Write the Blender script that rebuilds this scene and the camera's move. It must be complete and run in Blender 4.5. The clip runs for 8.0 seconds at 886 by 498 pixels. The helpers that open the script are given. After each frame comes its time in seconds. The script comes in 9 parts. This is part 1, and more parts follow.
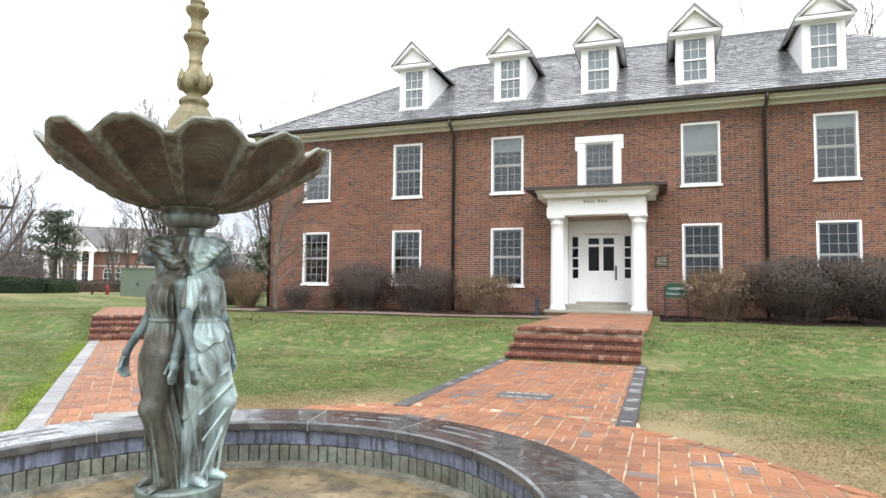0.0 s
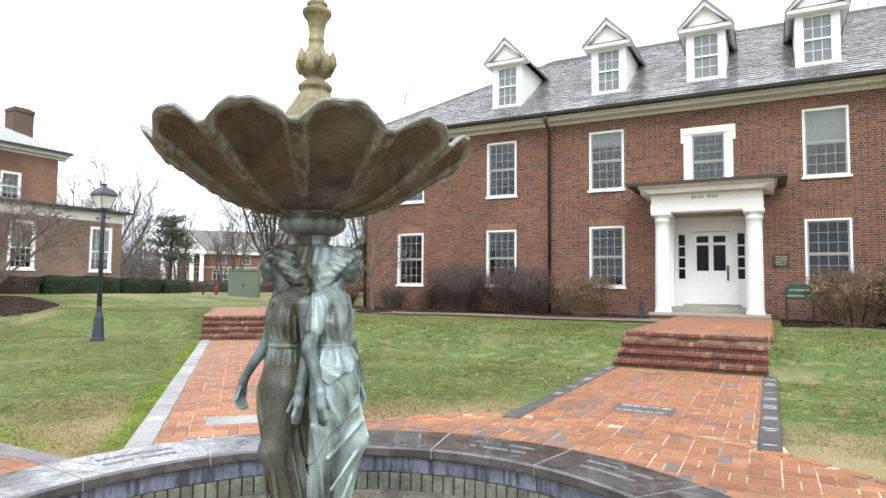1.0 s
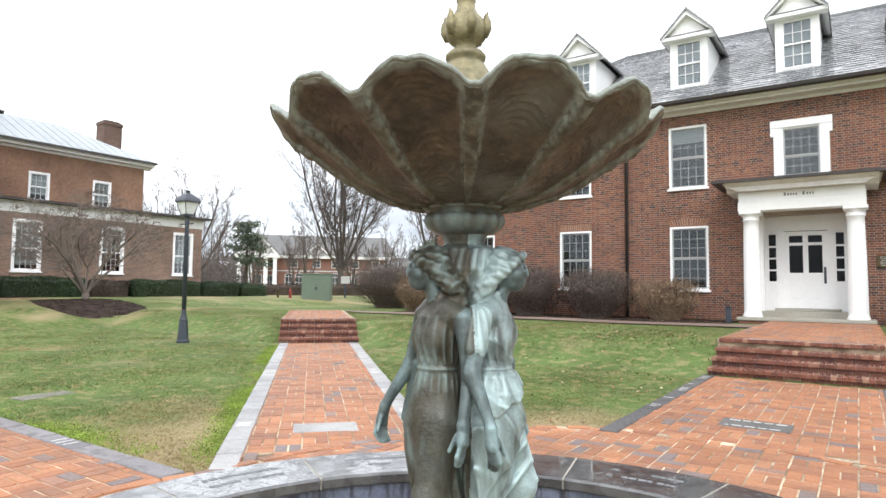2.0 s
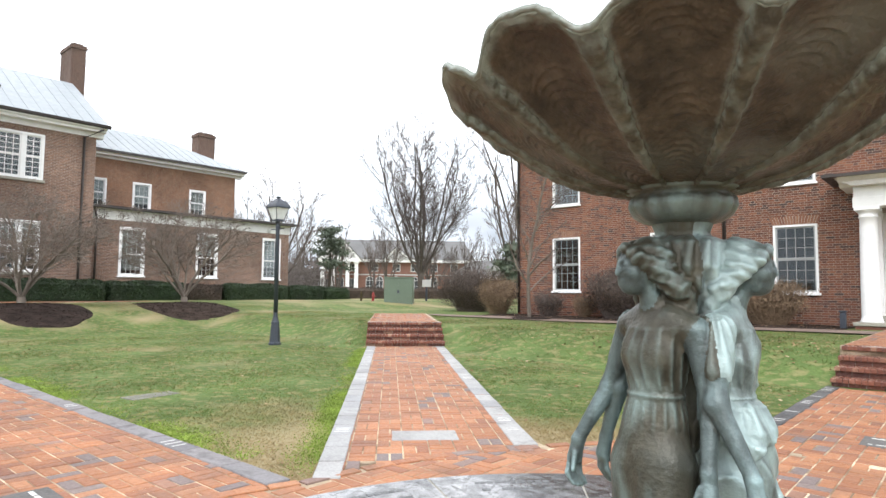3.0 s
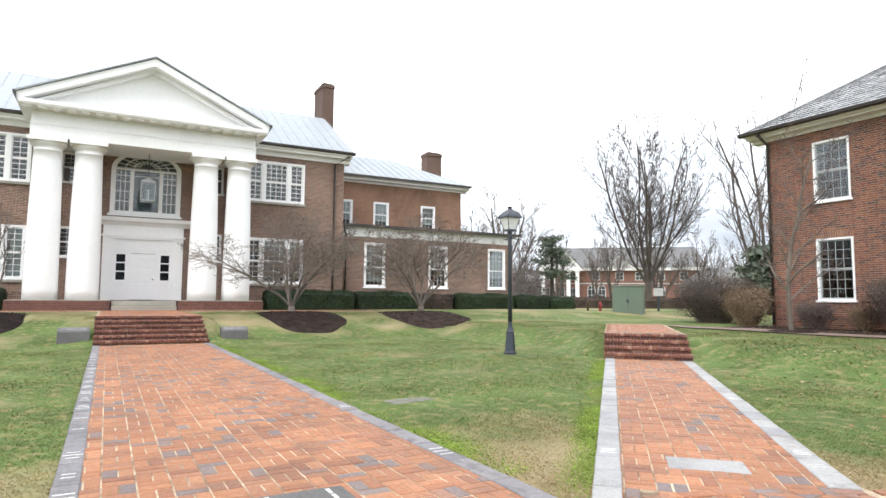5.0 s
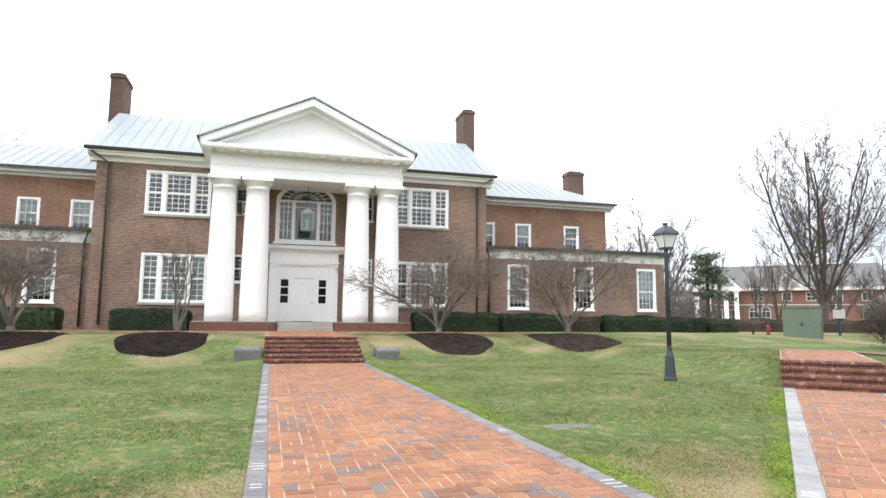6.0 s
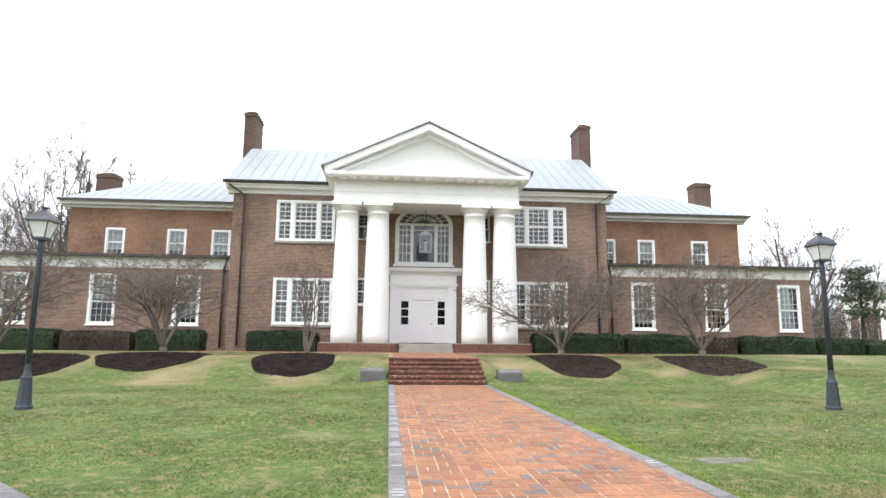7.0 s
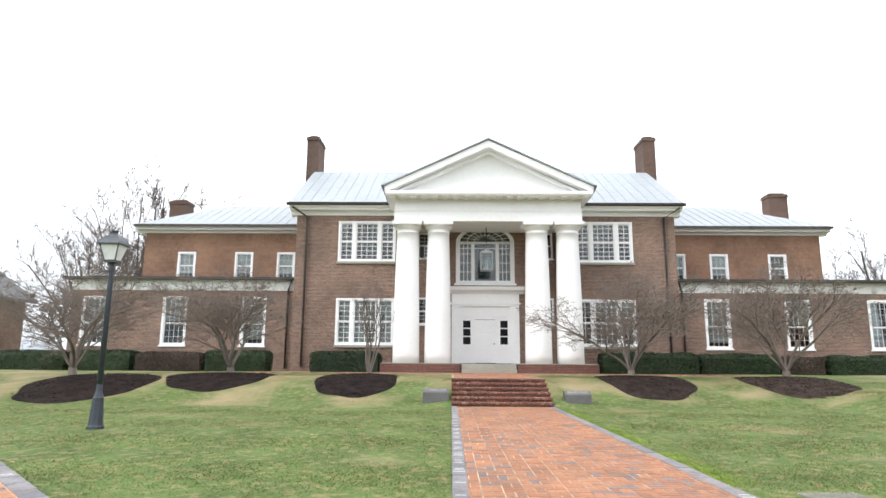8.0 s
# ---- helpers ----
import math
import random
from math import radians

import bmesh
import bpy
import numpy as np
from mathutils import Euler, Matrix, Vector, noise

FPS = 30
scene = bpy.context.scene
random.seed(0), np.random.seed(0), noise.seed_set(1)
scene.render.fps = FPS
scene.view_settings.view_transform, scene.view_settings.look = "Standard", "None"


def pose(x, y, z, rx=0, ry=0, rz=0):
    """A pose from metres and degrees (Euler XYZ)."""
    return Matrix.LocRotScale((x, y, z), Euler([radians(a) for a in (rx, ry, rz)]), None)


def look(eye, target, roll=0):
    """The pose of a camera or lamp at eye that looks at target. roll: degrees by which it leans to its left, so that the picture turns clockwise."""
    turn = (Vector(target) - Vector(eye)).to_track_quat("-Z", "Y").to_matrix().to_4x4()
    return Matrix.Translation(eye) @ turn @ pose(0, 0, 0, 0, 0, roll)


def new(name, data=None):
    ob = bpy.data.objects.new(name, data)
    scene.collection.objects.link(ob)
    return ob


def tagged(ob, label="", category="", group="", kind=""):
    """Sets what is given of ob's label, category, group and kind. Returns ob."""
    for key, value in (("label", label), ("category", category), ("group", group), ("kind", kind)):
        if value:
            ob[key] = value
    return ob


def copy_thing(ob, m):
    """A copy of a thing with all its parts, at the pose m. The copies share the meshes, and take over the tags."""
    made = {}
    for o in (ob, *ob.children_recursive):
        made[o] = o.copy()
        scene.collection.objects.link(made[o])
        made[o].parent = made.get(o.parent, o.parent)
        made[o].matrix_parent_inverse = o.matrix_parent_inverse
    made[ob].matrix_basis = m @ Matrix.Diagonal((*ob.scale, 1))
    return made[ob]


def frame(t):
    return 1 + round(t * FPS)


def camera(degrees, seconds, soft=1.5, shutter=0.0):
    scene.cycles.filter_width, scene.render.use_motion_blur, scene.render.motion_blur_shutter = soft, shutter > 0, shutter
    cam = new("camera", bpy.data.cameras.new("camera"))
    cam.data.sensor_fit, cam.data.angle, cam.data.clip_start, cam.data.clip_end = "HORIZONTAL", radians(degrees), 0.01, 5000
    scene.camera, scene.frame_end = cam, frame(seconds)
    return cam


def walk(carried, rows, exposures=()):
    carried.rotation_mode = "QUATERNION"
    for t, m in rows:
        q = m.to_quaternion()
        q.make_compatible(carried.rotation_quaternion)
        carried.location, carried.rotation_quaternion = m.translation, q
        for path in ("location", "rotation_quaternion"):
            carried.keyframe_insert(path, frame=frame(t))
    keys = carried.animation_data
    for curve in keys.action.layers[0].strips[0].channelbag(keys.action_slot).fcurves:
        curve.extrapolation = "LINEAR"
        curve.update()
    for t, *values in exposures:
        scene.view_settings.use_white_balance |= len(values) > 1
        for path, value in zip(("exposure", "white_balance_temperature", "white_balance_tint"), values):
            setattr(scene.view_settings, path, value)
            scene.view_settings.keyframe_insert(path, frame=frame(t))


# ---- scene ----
cam = camera(71.6, 8.0)
PATH = [
    (0, (-0.811, 1.734, 1.218), (-1.482, 3.614, 1.344), 0.6),
    (0.5, (-0.956, 1.866, 1.237), (-1.761, 3.692, 1.362), 0.6),
    (1, (-1.112, 1.982, 1.262), (-2.049, 3.744, 1.384), 0.6),
    (1.5, (-1.282, 2.045, 1.274), (-2.329, 3.745, 1.399), 0.6),
    (1.7, (-1.349, 2.068, 1.274), (-2.422, 3.751, 1.401), 0.59),
    (2.8, (-1.700, 2.176, 1.273), (-2.975, 3.710, 1.407), 0.51),
    (3, (-1.761, 2.18, 1.273), (-3.077, 3.68, 1.41), 0.5),
    (3.5, (-1.907, 2.174, 1.272), (-3.311, 3.592, 1.412), 0.5),
    (4, (-2.018, 2.158, 1.265), (-3.536, 3.451, 1.409), 0.4),
    (4.5, (-2.102, 2.123, 1.268), (-3.745, 3.254, 1.419), 0.3),
    (5, (-2.214, 2.097, 1.269), (-3.964, 3.051, 1.431), 0.4),
    (5.2, (-2.254, 2.081, 1.268), (-4.048, 2.947, 1.439), 0.44),
    (6.3, (-2.457, 1.920, 1.254), (-4.395, 2.349, 1.505), 0.52),
    (6.5, (-2.512, 1.885, 1.253), (-4.461, 2.25, 1.515), 0.5),
    (7, (-2.69, 1.813, 1.251), (-4.661, 1.983, 1.546), 0.5),
    (7.5, (-2.888, 1.796, 1.246), (-4.861, 1.816, 1.572), 0.6),
    (8, (-3.064, 1.816, 1.246), (-5.032, 1.788, 1.603), 0.4),
]
walk(cam, [(t, look(eye, target, roll)) for t, eye, target, roll in PATH])

# ---- light: a bright overcast winter day ----
world = bpy.data.worlds.new("overcast_sky")
scene.world = world
world.use_nodes = True
wn, wl = world.node_tree.nodes, world.node_tree.links
sky = wn.new("ShaderNodeTexSky")
sky.sky_type, sky.sun_disc = "NISHITA", False
sky.sun_elevation, sky.sun_rotation = radians(38), radians(150)
sky_dim = wn.new("ShaderNodeVectorMath")
sky_dim.operation = "SCALE"
sky_dim.inputs["Scale"].default_value = 0.1
wl.new(sky.outputs[0], sky_dim.inputs[0])
sky_co = wn.new("ShaderNodeTexCoord")
cloud = wn.new("ShaderNodeTexNoise")
cloud.inputs["Scale"].default_value, cloud.inputs["Detail"].default_value = 2.2, 5
wl.new(sky_co.outputs["Generated"], cloud.inputs["Vector"])
cloud_ramp = wn.new("ShaderNodeValToRGB")
cloud_ramp.color_ramp.elements[0].position, cloud_ramp.color_ramp.elements[0].color = 0.30, (0.62, 0.68, 0.76, 1)
cloud_ramp.color_ramp.elements[1].position, cloud_ramp.color_ramp.elements[1].color = 0.52, (0.99, 1.0, 1.025, 1)
wl.new(cloud.outputs["Fac"], cloud_ramp.inputs["Fac"])
sky_mix = wn.new("ShaderNodeMix")
sky_mix.data_type = "RGBA"
sky_mix.inputs["Factor"].default_value = 0.9
wl.new(sky_dim.outputs[0], sky_mix.inputs["A"])
wl.new(cloud_ramp.outputs[0], sky_mix.inputs["B"])
# soft grey-blue cloud low over the horizon
low_sep = wn.new("ShaderNodeSeparateXYZ")
wl.new(sky_co.outputs["Generated"], low_sep.inputs[0])
low_band = wn.new("ShaderNodeMapRange")
for key, v in zip(("From Min", "From Max", "To Min", "To Max"), (0.09, 0.3, 1.0, 0.0)):
    low_band.inputs[key].default_value = v
wl.new(low_sep.outputs["Z"], low_band.inputs["Value"])
low_map = wn.new("ShaderNodeMapping")
low_map.inputs["Scale"].default_value = (3.0, 3.0, 9.0)
wl.new(sky_co.outputs["Generated"], low_map.inputs["Vector"])
low_noise = wn.new("ShaderNodeTexNoise")
low_noise.inputs["Scale"].default_value, low_noise.inputs["Detail"].default_value = 1.0, 5
wl.new(low_map.outputs[0], low_noise.inputs["Vector"])
low_ramp = wn.new("ShaderNodeMapRange")
for key, v in zip(("From Min", "From Max", "To Min", "To Max"), (0.36, 0.6, 0.5, 1.0)):
    low_ramp.inputs[key].default_value = v
wl.new(low_noise.outputs["Fac"], low_ramp.inputs["Value"])
low_fac = wn.new("ShaderNodeMath")
low_fac.operation, low_fac.use_clamp = "MULTIPLY", True
wl.new(low_band.outputs[0], low_fac.inputs[0])
wl.new(low_ramp.outputs[0], low_fac.inputs[1])
low_mix = wn.new("ShaderNodeMix")
low_mix.data_type = "RGBA"
wl.new(low_fac.outputs[0], low_mix.inputs["Factor"])
wl.new(sky_mix.outputs["Result"], low_mix.inputs["A"])
low_mix.inputs["B"].default_value = (0.29, 0.322, 0.365, 1)
wl.new(low_mix.outputs["Result"], wn["Background"].inputs["Color"])
wn["Background"].inputs["Strength"].default_value = 2.42
sun = new("sun", bpy.data.lights.new("sun", "SUN"))
sun.data.energy, sun.data.angle, sun.data.color = 1.5, radians(25), (1.0, 0.985, 0.96)
sun.matrix_world = look((20, -28, 34), (0, 0, 0))
scene.view_settings.exposure = 0.0


# ---- materials ----
def surface(name, base, rough=0.8, vary=0.25, big=0.6, fine=18.0, bump=0.0, bump_scale=60.0, metal=0.0, stain=None,
            stain_scale=1.2, stain_range=(0.5, 0.7), island=None, spec=0.5, stain_stretch=1.0):
    """A painted or natural surface: base colour with broad and fine variation, stains, per-piece colours and relief."""
    m = bpy.data.materials.new(name)
    m.use_nodes = True
    n, l = m.node_tree.nodes, m.node_tree.links
    b = n["Principled BSDF"]
    b.inputs["Roughness"].default_value, b.inputs["Metallic"].default_value = rough, metal
    b.inputs["Specular IOR Level"].default_value = spec
    geo = n.new("ShaderNodeNewGeometry")

    def noise_at(scale, detail=4, stretch=1.0):
        t = n.new("ShaderNodeTexNoise")
        t.inputs["Scale"].default_value, t.inputs["Detail"].default_value = scale, detail
        if stretch != 1.0:
            mp = n.new("ShaderNodeMapping")
            mp.inputs["Scale"].default_value = (1, 1, stretch)
            l.new(geo.outputs["Position"], mp.inputs["Vector"])
            l.new(mp.outputs[0], t.inputs["Vector"])
        else:
            l.new(geo.outputs["Position"], t.inputs["Vector"])
        return t.outputs["Fac"]

    def mixed(fac, a, c, how="MIX"):
        t = n.new("ShaderNodeMix")
        t.data_type, t.blend_type = "RGBA", how
        for key, value in (("Factor", fac), ("A", a), ("B", c)):
            if hasattr(value, "is_linked"):
                l.new(value, t.inputs[key])
            else:
                t.inputs[key].default_value = value if key == "Factor" else (*value, 1)
        return t.outputs["Result"]

    def ranged(value, lo, hi, a, c):
        t = n.new("ShaderNodeMapRange")
        for key, v in zip(("From Min", "From Max", "To Min", "To Max"), (lo, hi, a, c)):
            t.inputs[key].default_value = v
        l.new(value, t.inputs["Value"])
        return t.outputs["Result"]

    colour = base
    if island:
        info = n.new("ShaderNodeObjectInfo")
        add = n.new("ShaderNodeMath")
        add.operation = "ADD"
        l.new(geo.outputs["Random Per Island"], add.inputs[0])
        l.new(info.outputs["Random"], add.inputs[1])
        wrap = n.new("ShaderNodeMath")
        wrap.operation = "FRACT"
        l.new(add.outputs[0], wrap.inputs[0])
        ramp = n.new("ShaderNodeValToRGB")
        ramp.color_ramp.interpolation = "LINEAR"
        while len(ramp.color_ramp.elements) < len(island):
            ramp.color_ramp.elements.new(0.5)
        for k, (at, c) in enumerate(island):
            ramp.color_ramp.elements[k].position = at
            ramp.color_ramp.elements[k].color = (*c, 1)
        l.new(wrap.outputs[0], ramp.inputs["Fac"])
        colour = ramp.outputs["Color"]
    dark = tuple(1 - vary for _ in range(3))
    light = tuple(1 + vary * 0.6 for _ in range(3))
    tone = mixed(ranged(noise_at(big), 0.35, 0.65, 0, 1), dark, light)
    grain = mixed(ranged(noise_at(fine, 6), 0.3, 0.7, 0, 1), dark, light)
    colour = mixed(1.0, mixed(1.0, colour, tone, "MULTIPLY"), grain, "MULTIPLY")
    if stain:
        colour = mixed(ranged(noise_at(stain_scale, 7, stain_stretch), *stain_range, 0, 0.85), colour, stain)
    l.new(colour, b.inputs["Base Color"])
    rv = ranged(noise_at(fine * 0.6), 0.3, 0.7, max(rough - 0.1, 0.02), min(rough + 0.1, 1))
    l.new(rv, b.inputs["Roughness"])
    if bump:
        t = n.new("ShaderNodeBump")
        t.inputs["Strength"].default_value, t.inputs["Distance"].default_value = bump, 0.01
        l.new(noise_at(bump_scale, 6), t.inputs["Height"])
        l.new(t.outputs["Normal"], b.inputs["Normal"])
    return m


WALL_BRICK = [(0.0, (0.18, 0.073, 0.047)), (0.2, (0.255, 0.103, 0.058)), (0.38, (0.125, 0.056, 0.042)), (0.58, (0.295, 0.13, 0.076)), (0.74, (0.07, 0.05, 0.047)), (0.86, (0.24, 0.092, 0.054)), (1.0, (0.11, 0.062, 0.054))]
PAVER_TONES = [(0.0, (0.375, 0.158, 0.071)), (0.16, (0.295, 0.118, 0.057)), (0.32, (0.36, 0.149, 0.067)), (0.48, (0.40, 0.182, 0.088)), (0.62, (0.235, 0.093, 0.05)), (0.76, (0.365, 0.154, 0.07)), (0.88, (0.325, 0.143, 0.075)), (0.92, (0.19, 0.145, 0.137)), (0.97, (0.16, 0.124, 0.12)), (1.0, (0.21, 0.16, 0.145))]
M_brick = surface("brick_red", (0.35, 0.1, 0.06), 0.88, 0.16, 0.35, 30, 0.25, 90, island=WALL_BRICK)
M_mortar = surface("mortar", (0.41, 0.34, 0.285), 0.95, 0.15, 0.8, 25, 0.2)
M_paver = surface("paver_brick", (0.5, 0.14, 0.06), 0.6, 0.19, 1.1, 38, 0.4, 70, stain=(0.16, 0.085, 0.055), stain_scale=2.6, stain_range=(0.52, 0.78), island=PAVER_TONES)
M_sand = surface("paver_joint", (0.54, 0.435, 0.31), 0.95, 0.35, 2.0, 40, 0.2, stain=(0.15, 0.1, 0.06), stain_scale=3.5, stain_range=(0.44, 0.6))
M_step_brick = surface("step_brick", (0.3, 0.07, 0.04), 0.24, 0.2, 1.5, 30, 0.3, 70, island=[(0.0, (0.17, 0.066, 0.045)), (0.4, (0.225, 0.09, 0.06)), (0.7, (0.135, 0.056, 0.045)), (0.85, (0.26, 0.115, 0.078)), (1.0, (0.36, 0.22, 0.15))])
M_white = surface("white_paint", (0.89, 0.89, 0.89), 0.5, 0.03, 0.7, 9, 0.05, 40)
M_cream = surface("aged_white_paint", (0.83, 0.80, 0.775), 0.55, 0.08, 0.8, 9, 0.05, 40)
M_slate = surface("roof_slate", (0.2, 0.2, 0.22), 0.23, 0.13, 0.5, 14, 0.2, 30, spec=0.9, island=[(0.0, (0.17, 0.176, 0.187)), (0.4, (0.24, 0.246, 0.256)), (0.7, (0.2, 0.206, 0.216)), (0.85, (0.33, 0.336, 0.346)), (1.0, (0.14, 0.144, 0.153))])
M_metal_roof = surface("metal_roof", (0.35, 0.382, 0.408), 0.5, 0.08, 0.25, 6, 0.05, 20, metal=0.1)
M_gutter = surface("dark_gutter", (0.05, 0.042, 0.04), 0.45, 0.2, 1.0, 20)
M_black = surface("black_metal", (0.045, 0.054, 0.072), 0.45, 0.2, 1.5, 25, 0.1)
M_stone = surface("step_stone", (0.36, 0.34, 0.29), 0.8, 0.12, 0.8, 25, 0.15)
M_granite = surface("dark_granite", (0.04, 0.041, 0.047), 0.13, 0.4, 5.0, 160, 0.22, 22, stain=(0.075, 0.077, 0.08), stain_scale=9.0, stain_range=(0.5, 0.57), spec=1.0)
coat = M_granite.node_tree.nodes["Principled BSDF"].inputs
coat["Coat Weight"].default_value, coat["Coat Roughness"].default_value, coat["Coat IOR"].default_value = 1.0, 0.05, 1.6
# the wet film lies in puddles and droplets, with dry stone between
wet_n, wet_l = M_granite.node_tree.nodes, M_granite.node_tree.links
for scale, socket, lo, hi, a, b_ in ((7.0, "Coat Weight", 0.4, 0.52, 0.15, 1.0), (26.0, "Coat Roughness", 0.42, 0.62, 0.02, 0.22)):
    t = wet_n.new("ShaderNodeTexNoise")
    t.inputs["Scale"].default_value, t.inputs["Detail"].default_value = scale, 6
    wet_l.new(wet_n["Geometry"].outputs["Position"], t.inputs["Vector"])
    r = wet_n.new("ShaderNodeMapRange")
    for key, v in zip(("From Min", "From Max", "To Min", "To Max"), (lo, hi, a, b_)):
        r.inputs[key].default_value = v
    wet_l.new(t.outputs["Fac"], r.inputs["Value"])
    wet_l.new(r.outputs["Result"], coat[socket])
drops, film, relief = (wet_n.new("ShaderNode" + k) for k in ("TexNoise", "MapRange", "Bump"))
drops.inputs["Scale"].default_value, drops.inputs["Detail"].default_value = 24.0, 4
for key, v in zip(("From Min", "From Max"), (0.5, 0.56)):
    film.inputs[key].default_value = v
relief.inputs["Strength"].default_value, relief.inputs["Distance"].default_value = 0.55, 0.003
wet_l.new(wet_n["Geometry"].outputs["Position"], drops.inputs["Vector"])
wet_l.new(drops.outputs["Fac"], film.inputs["Value"])
wet_l.new(film.outputs["Result"], relief.inputs["Height"])
wet_l.new(relief.outputs["Normal"], coat["Coat Normal"])
M_granite_edge = surface("granite_edge", (0.11, 0.115, 0.13), 0.35, 0.25, 2.0, 140)
M_pool_band = surface("streaked_marble_band", (0.19, 0.22, 0.30), 0.4, 0.3, 5.0, 50, 0.1, 80, stain=(0.035, 0.037, 0.05), stain_scale=42.0, stain_range=(0.47, 0.62), stain_stretch=0.13)
M_pool_tile = surface("green_tile", (0.2, 0.215, 0.17), 0.5, 0.35, 9.0, 45, 0.5, 40, island=[(0.0, (0.17, 0.2, 0.165)), (0.5, (0.22, 0.24, 0.19)), (1.0, (0.15, 0.165, 0.145))], stain=(0.1, 0.085, 0.06), stain_scale=7.0)
M_pool_floor = surface("stained_pool_floor", (0.29, 0.225, 0.135), 0.3, 0.35, 4.5, 30, 0.25, 30, stain=(0.10, 0.08, 0.055), stain_scale=5.0, stain_range=(0.5, 0.62))
M_kerb_light = surface("pale_granite_kerb", (0.36, 0.355, 0.345), 0.6, 0.2, 1.6, 60, 0.2, stain=(0.17, 0.165, 0.16), stain_scale=5.0, stain_range=(0.55, 0.75), island=[(0.0, (0.31, 0.31, 0.31)), (0.6, (0.38, 0.375, 0.37)), (1.0, (0.27, 0.275, 0.285))])
M_kerb_blue = surface("bluestone_kerb", (0.2, 0.19, 0.2), 0.7, 0.2, 1.6, 50, 0.2, stain=(0.1, 0.092, 0.096), stain_scale=6.0, stain_range=(0.52, 0.7), island=[(0.0, (0.18, 0.175, 0.185)), (0.6, (0.23, 0.215, 0.22)), (1.0, (0.15, 0.15, 0.165))])
M_kerb_dark = surface("dark_engraved_kerb", (0.075, 0.075, 0.08), 0.5, 0.15, 1.2, 50, 0.1, island=[(0.0, (0.07, 0.07, 0.075)), (0.6, (0.09, 0.088, 0.09)), (1.0, (0.055, 0.057, 0.062))])
M_engraving = surface("pale_engraving", (0.6, 0.6, 0.58), 0.8, 0.2, 6.0, 60)
M_bark = surface("grey_bark", (0.105, 0.088, 0.077), 0.9, 0.3, 1.5, 40, 0.5, 30)
M_bark_pale = surface("pale_bark", (0.215, 0.18, 0.15), 0.85, 0.3, 1.5, 40, 0.4, 30)
M_bar = surface("grey_glazing_bar", (0.42, 0.43, 0.43), 0.5, 0.06, 1, 12)
M_dark_twig = surface("dark_twigs", (0.10, 0.08, 0.072), 0.9, 0.25, 0.8, 30)
M_twig = surface("twigs", (0.155, 0.123, 0.108), 0.9, 0.25, 0.8, 30)
M_pale_twig = surface("pale_twigs", (0.2, 0.162, 0.138), 0.9, 0.25, 0.8, 30)
M_far_twig = surface("distant_twigs", (0.17, 0.145, 0.135), 0.9, 0.2, 0.3, 10)
M_mulch = surface("bark_mulch", (0.036, 0.025, 0.021), 0.95, 0.45, 3.0, 60, 0.9, 35, island=[(0.0, (0.02, 0.014, 0.013)), (0.5, (0.031, 0.022, 0.019)), (1.0, (0.052, 0.037, 0.03))], spec=0.08)
M_box_leaf = surface("boxwood_leaf", (0.04, 0.065, 0.025), 0.55, 0.3, 1.2, 30, island=[(0.0, (0.01, 0.025, 0.008)), (0.5, (0.019, 0.042, 0.012)), (1.0, (0.036, 0.066, 0.02))])
M_brown_leaf = surface("brown_shrub_leaf", (0.07, 0.044, 0.034), 0.7, 0.3, 1.2, 30, island=[(0.0, (0.038, 0.027, 0.022)), (0.5, (0.066, 0.045, 0.034)), (1.0, (0.11, 0.078, 0.055))])
M_tan_leaf = surface("tan_shrub_leaf", (0.2, 0.13, 0.08), 0.8, 0.3, 1.2, 30, island=[(0.0, (0.12, 0.08, 0.05)), (0.5, (0.21, 0.14, 0.085)), (1.0, (0.3, 0.21, 0.13))])
M_pine = surface("pine_needles", (0.14, 0.18, 0.11), 0.7, 0.25, 0.5, 10, island=[(0.0, (0.07, 0.094, 0.066)), (0.6, (0.11, 0.14, 0.098)), (1.0, (0.165, 0.195, 0.14))])
M_dead_leaf = surface("fallen_leaf", (0.2, 0.11, 0.06), 0.8, 0.2, 2.0, 40, island=[(0.0, (0.15, 0.075, 0.035)), (0.5, (0.26, 0.14, 0.066)), (0.8, (0.36, 0.23, 0.12)), (1.0, (0.48, 0.38, 0.24))])
M_green_box = surface("green_enamel", (0.13, 0.175, 0.13), 0.5, 0.1, 0.8, 20)
M_sign_green = surface("green_sign_paint", (0.02, 0.09, 0.055), 0.4, 0.1, 1, 30)
M_red = surface("red_enamel", (0.3, 0.04, 0.035), 0.45, 0.15, 2, 30)
M_bronze_plate = surface("bronze_plate", (0.11, 0.085, 0.045), 0.45, 0.3, 6, 60, metal=0.7)
M_plaque = surface("grey_plaque_stone", (0.10, 0.097, 0.094), 0.6, 0.15, 3, 60, 0.1)
M_frieze = surface("mildewed_white_paint", (0.8, 0.8, 0.78), 0.55, 0.08, 0.8, 9, 0.05, 40, stain=(0.33, 0.32, 0.29), stain_scale=1.6, stain_range=(0.54, 0.7))
M_far_brick = surface("distant_brick", (0.23, 0.12, 0.09), 0.9, 0.15, 0.3, 5)
M_far_roof = surface("distant_roof", (0.165, 0.165, 0.165), 0.8, 0.12, 0.3, 5)
# dark grey that puts the dimness of rooms behind glass into their colour
M_interior = surface("interior_painted_dim", (0.055, 0.06, 0.066), 0.9, 0.2, 0.5, 4)
M_pane_backing = surface("pale_pane_backing", (0.52, 0.53, 0.57), 0.8, 0.08, 2, 12)
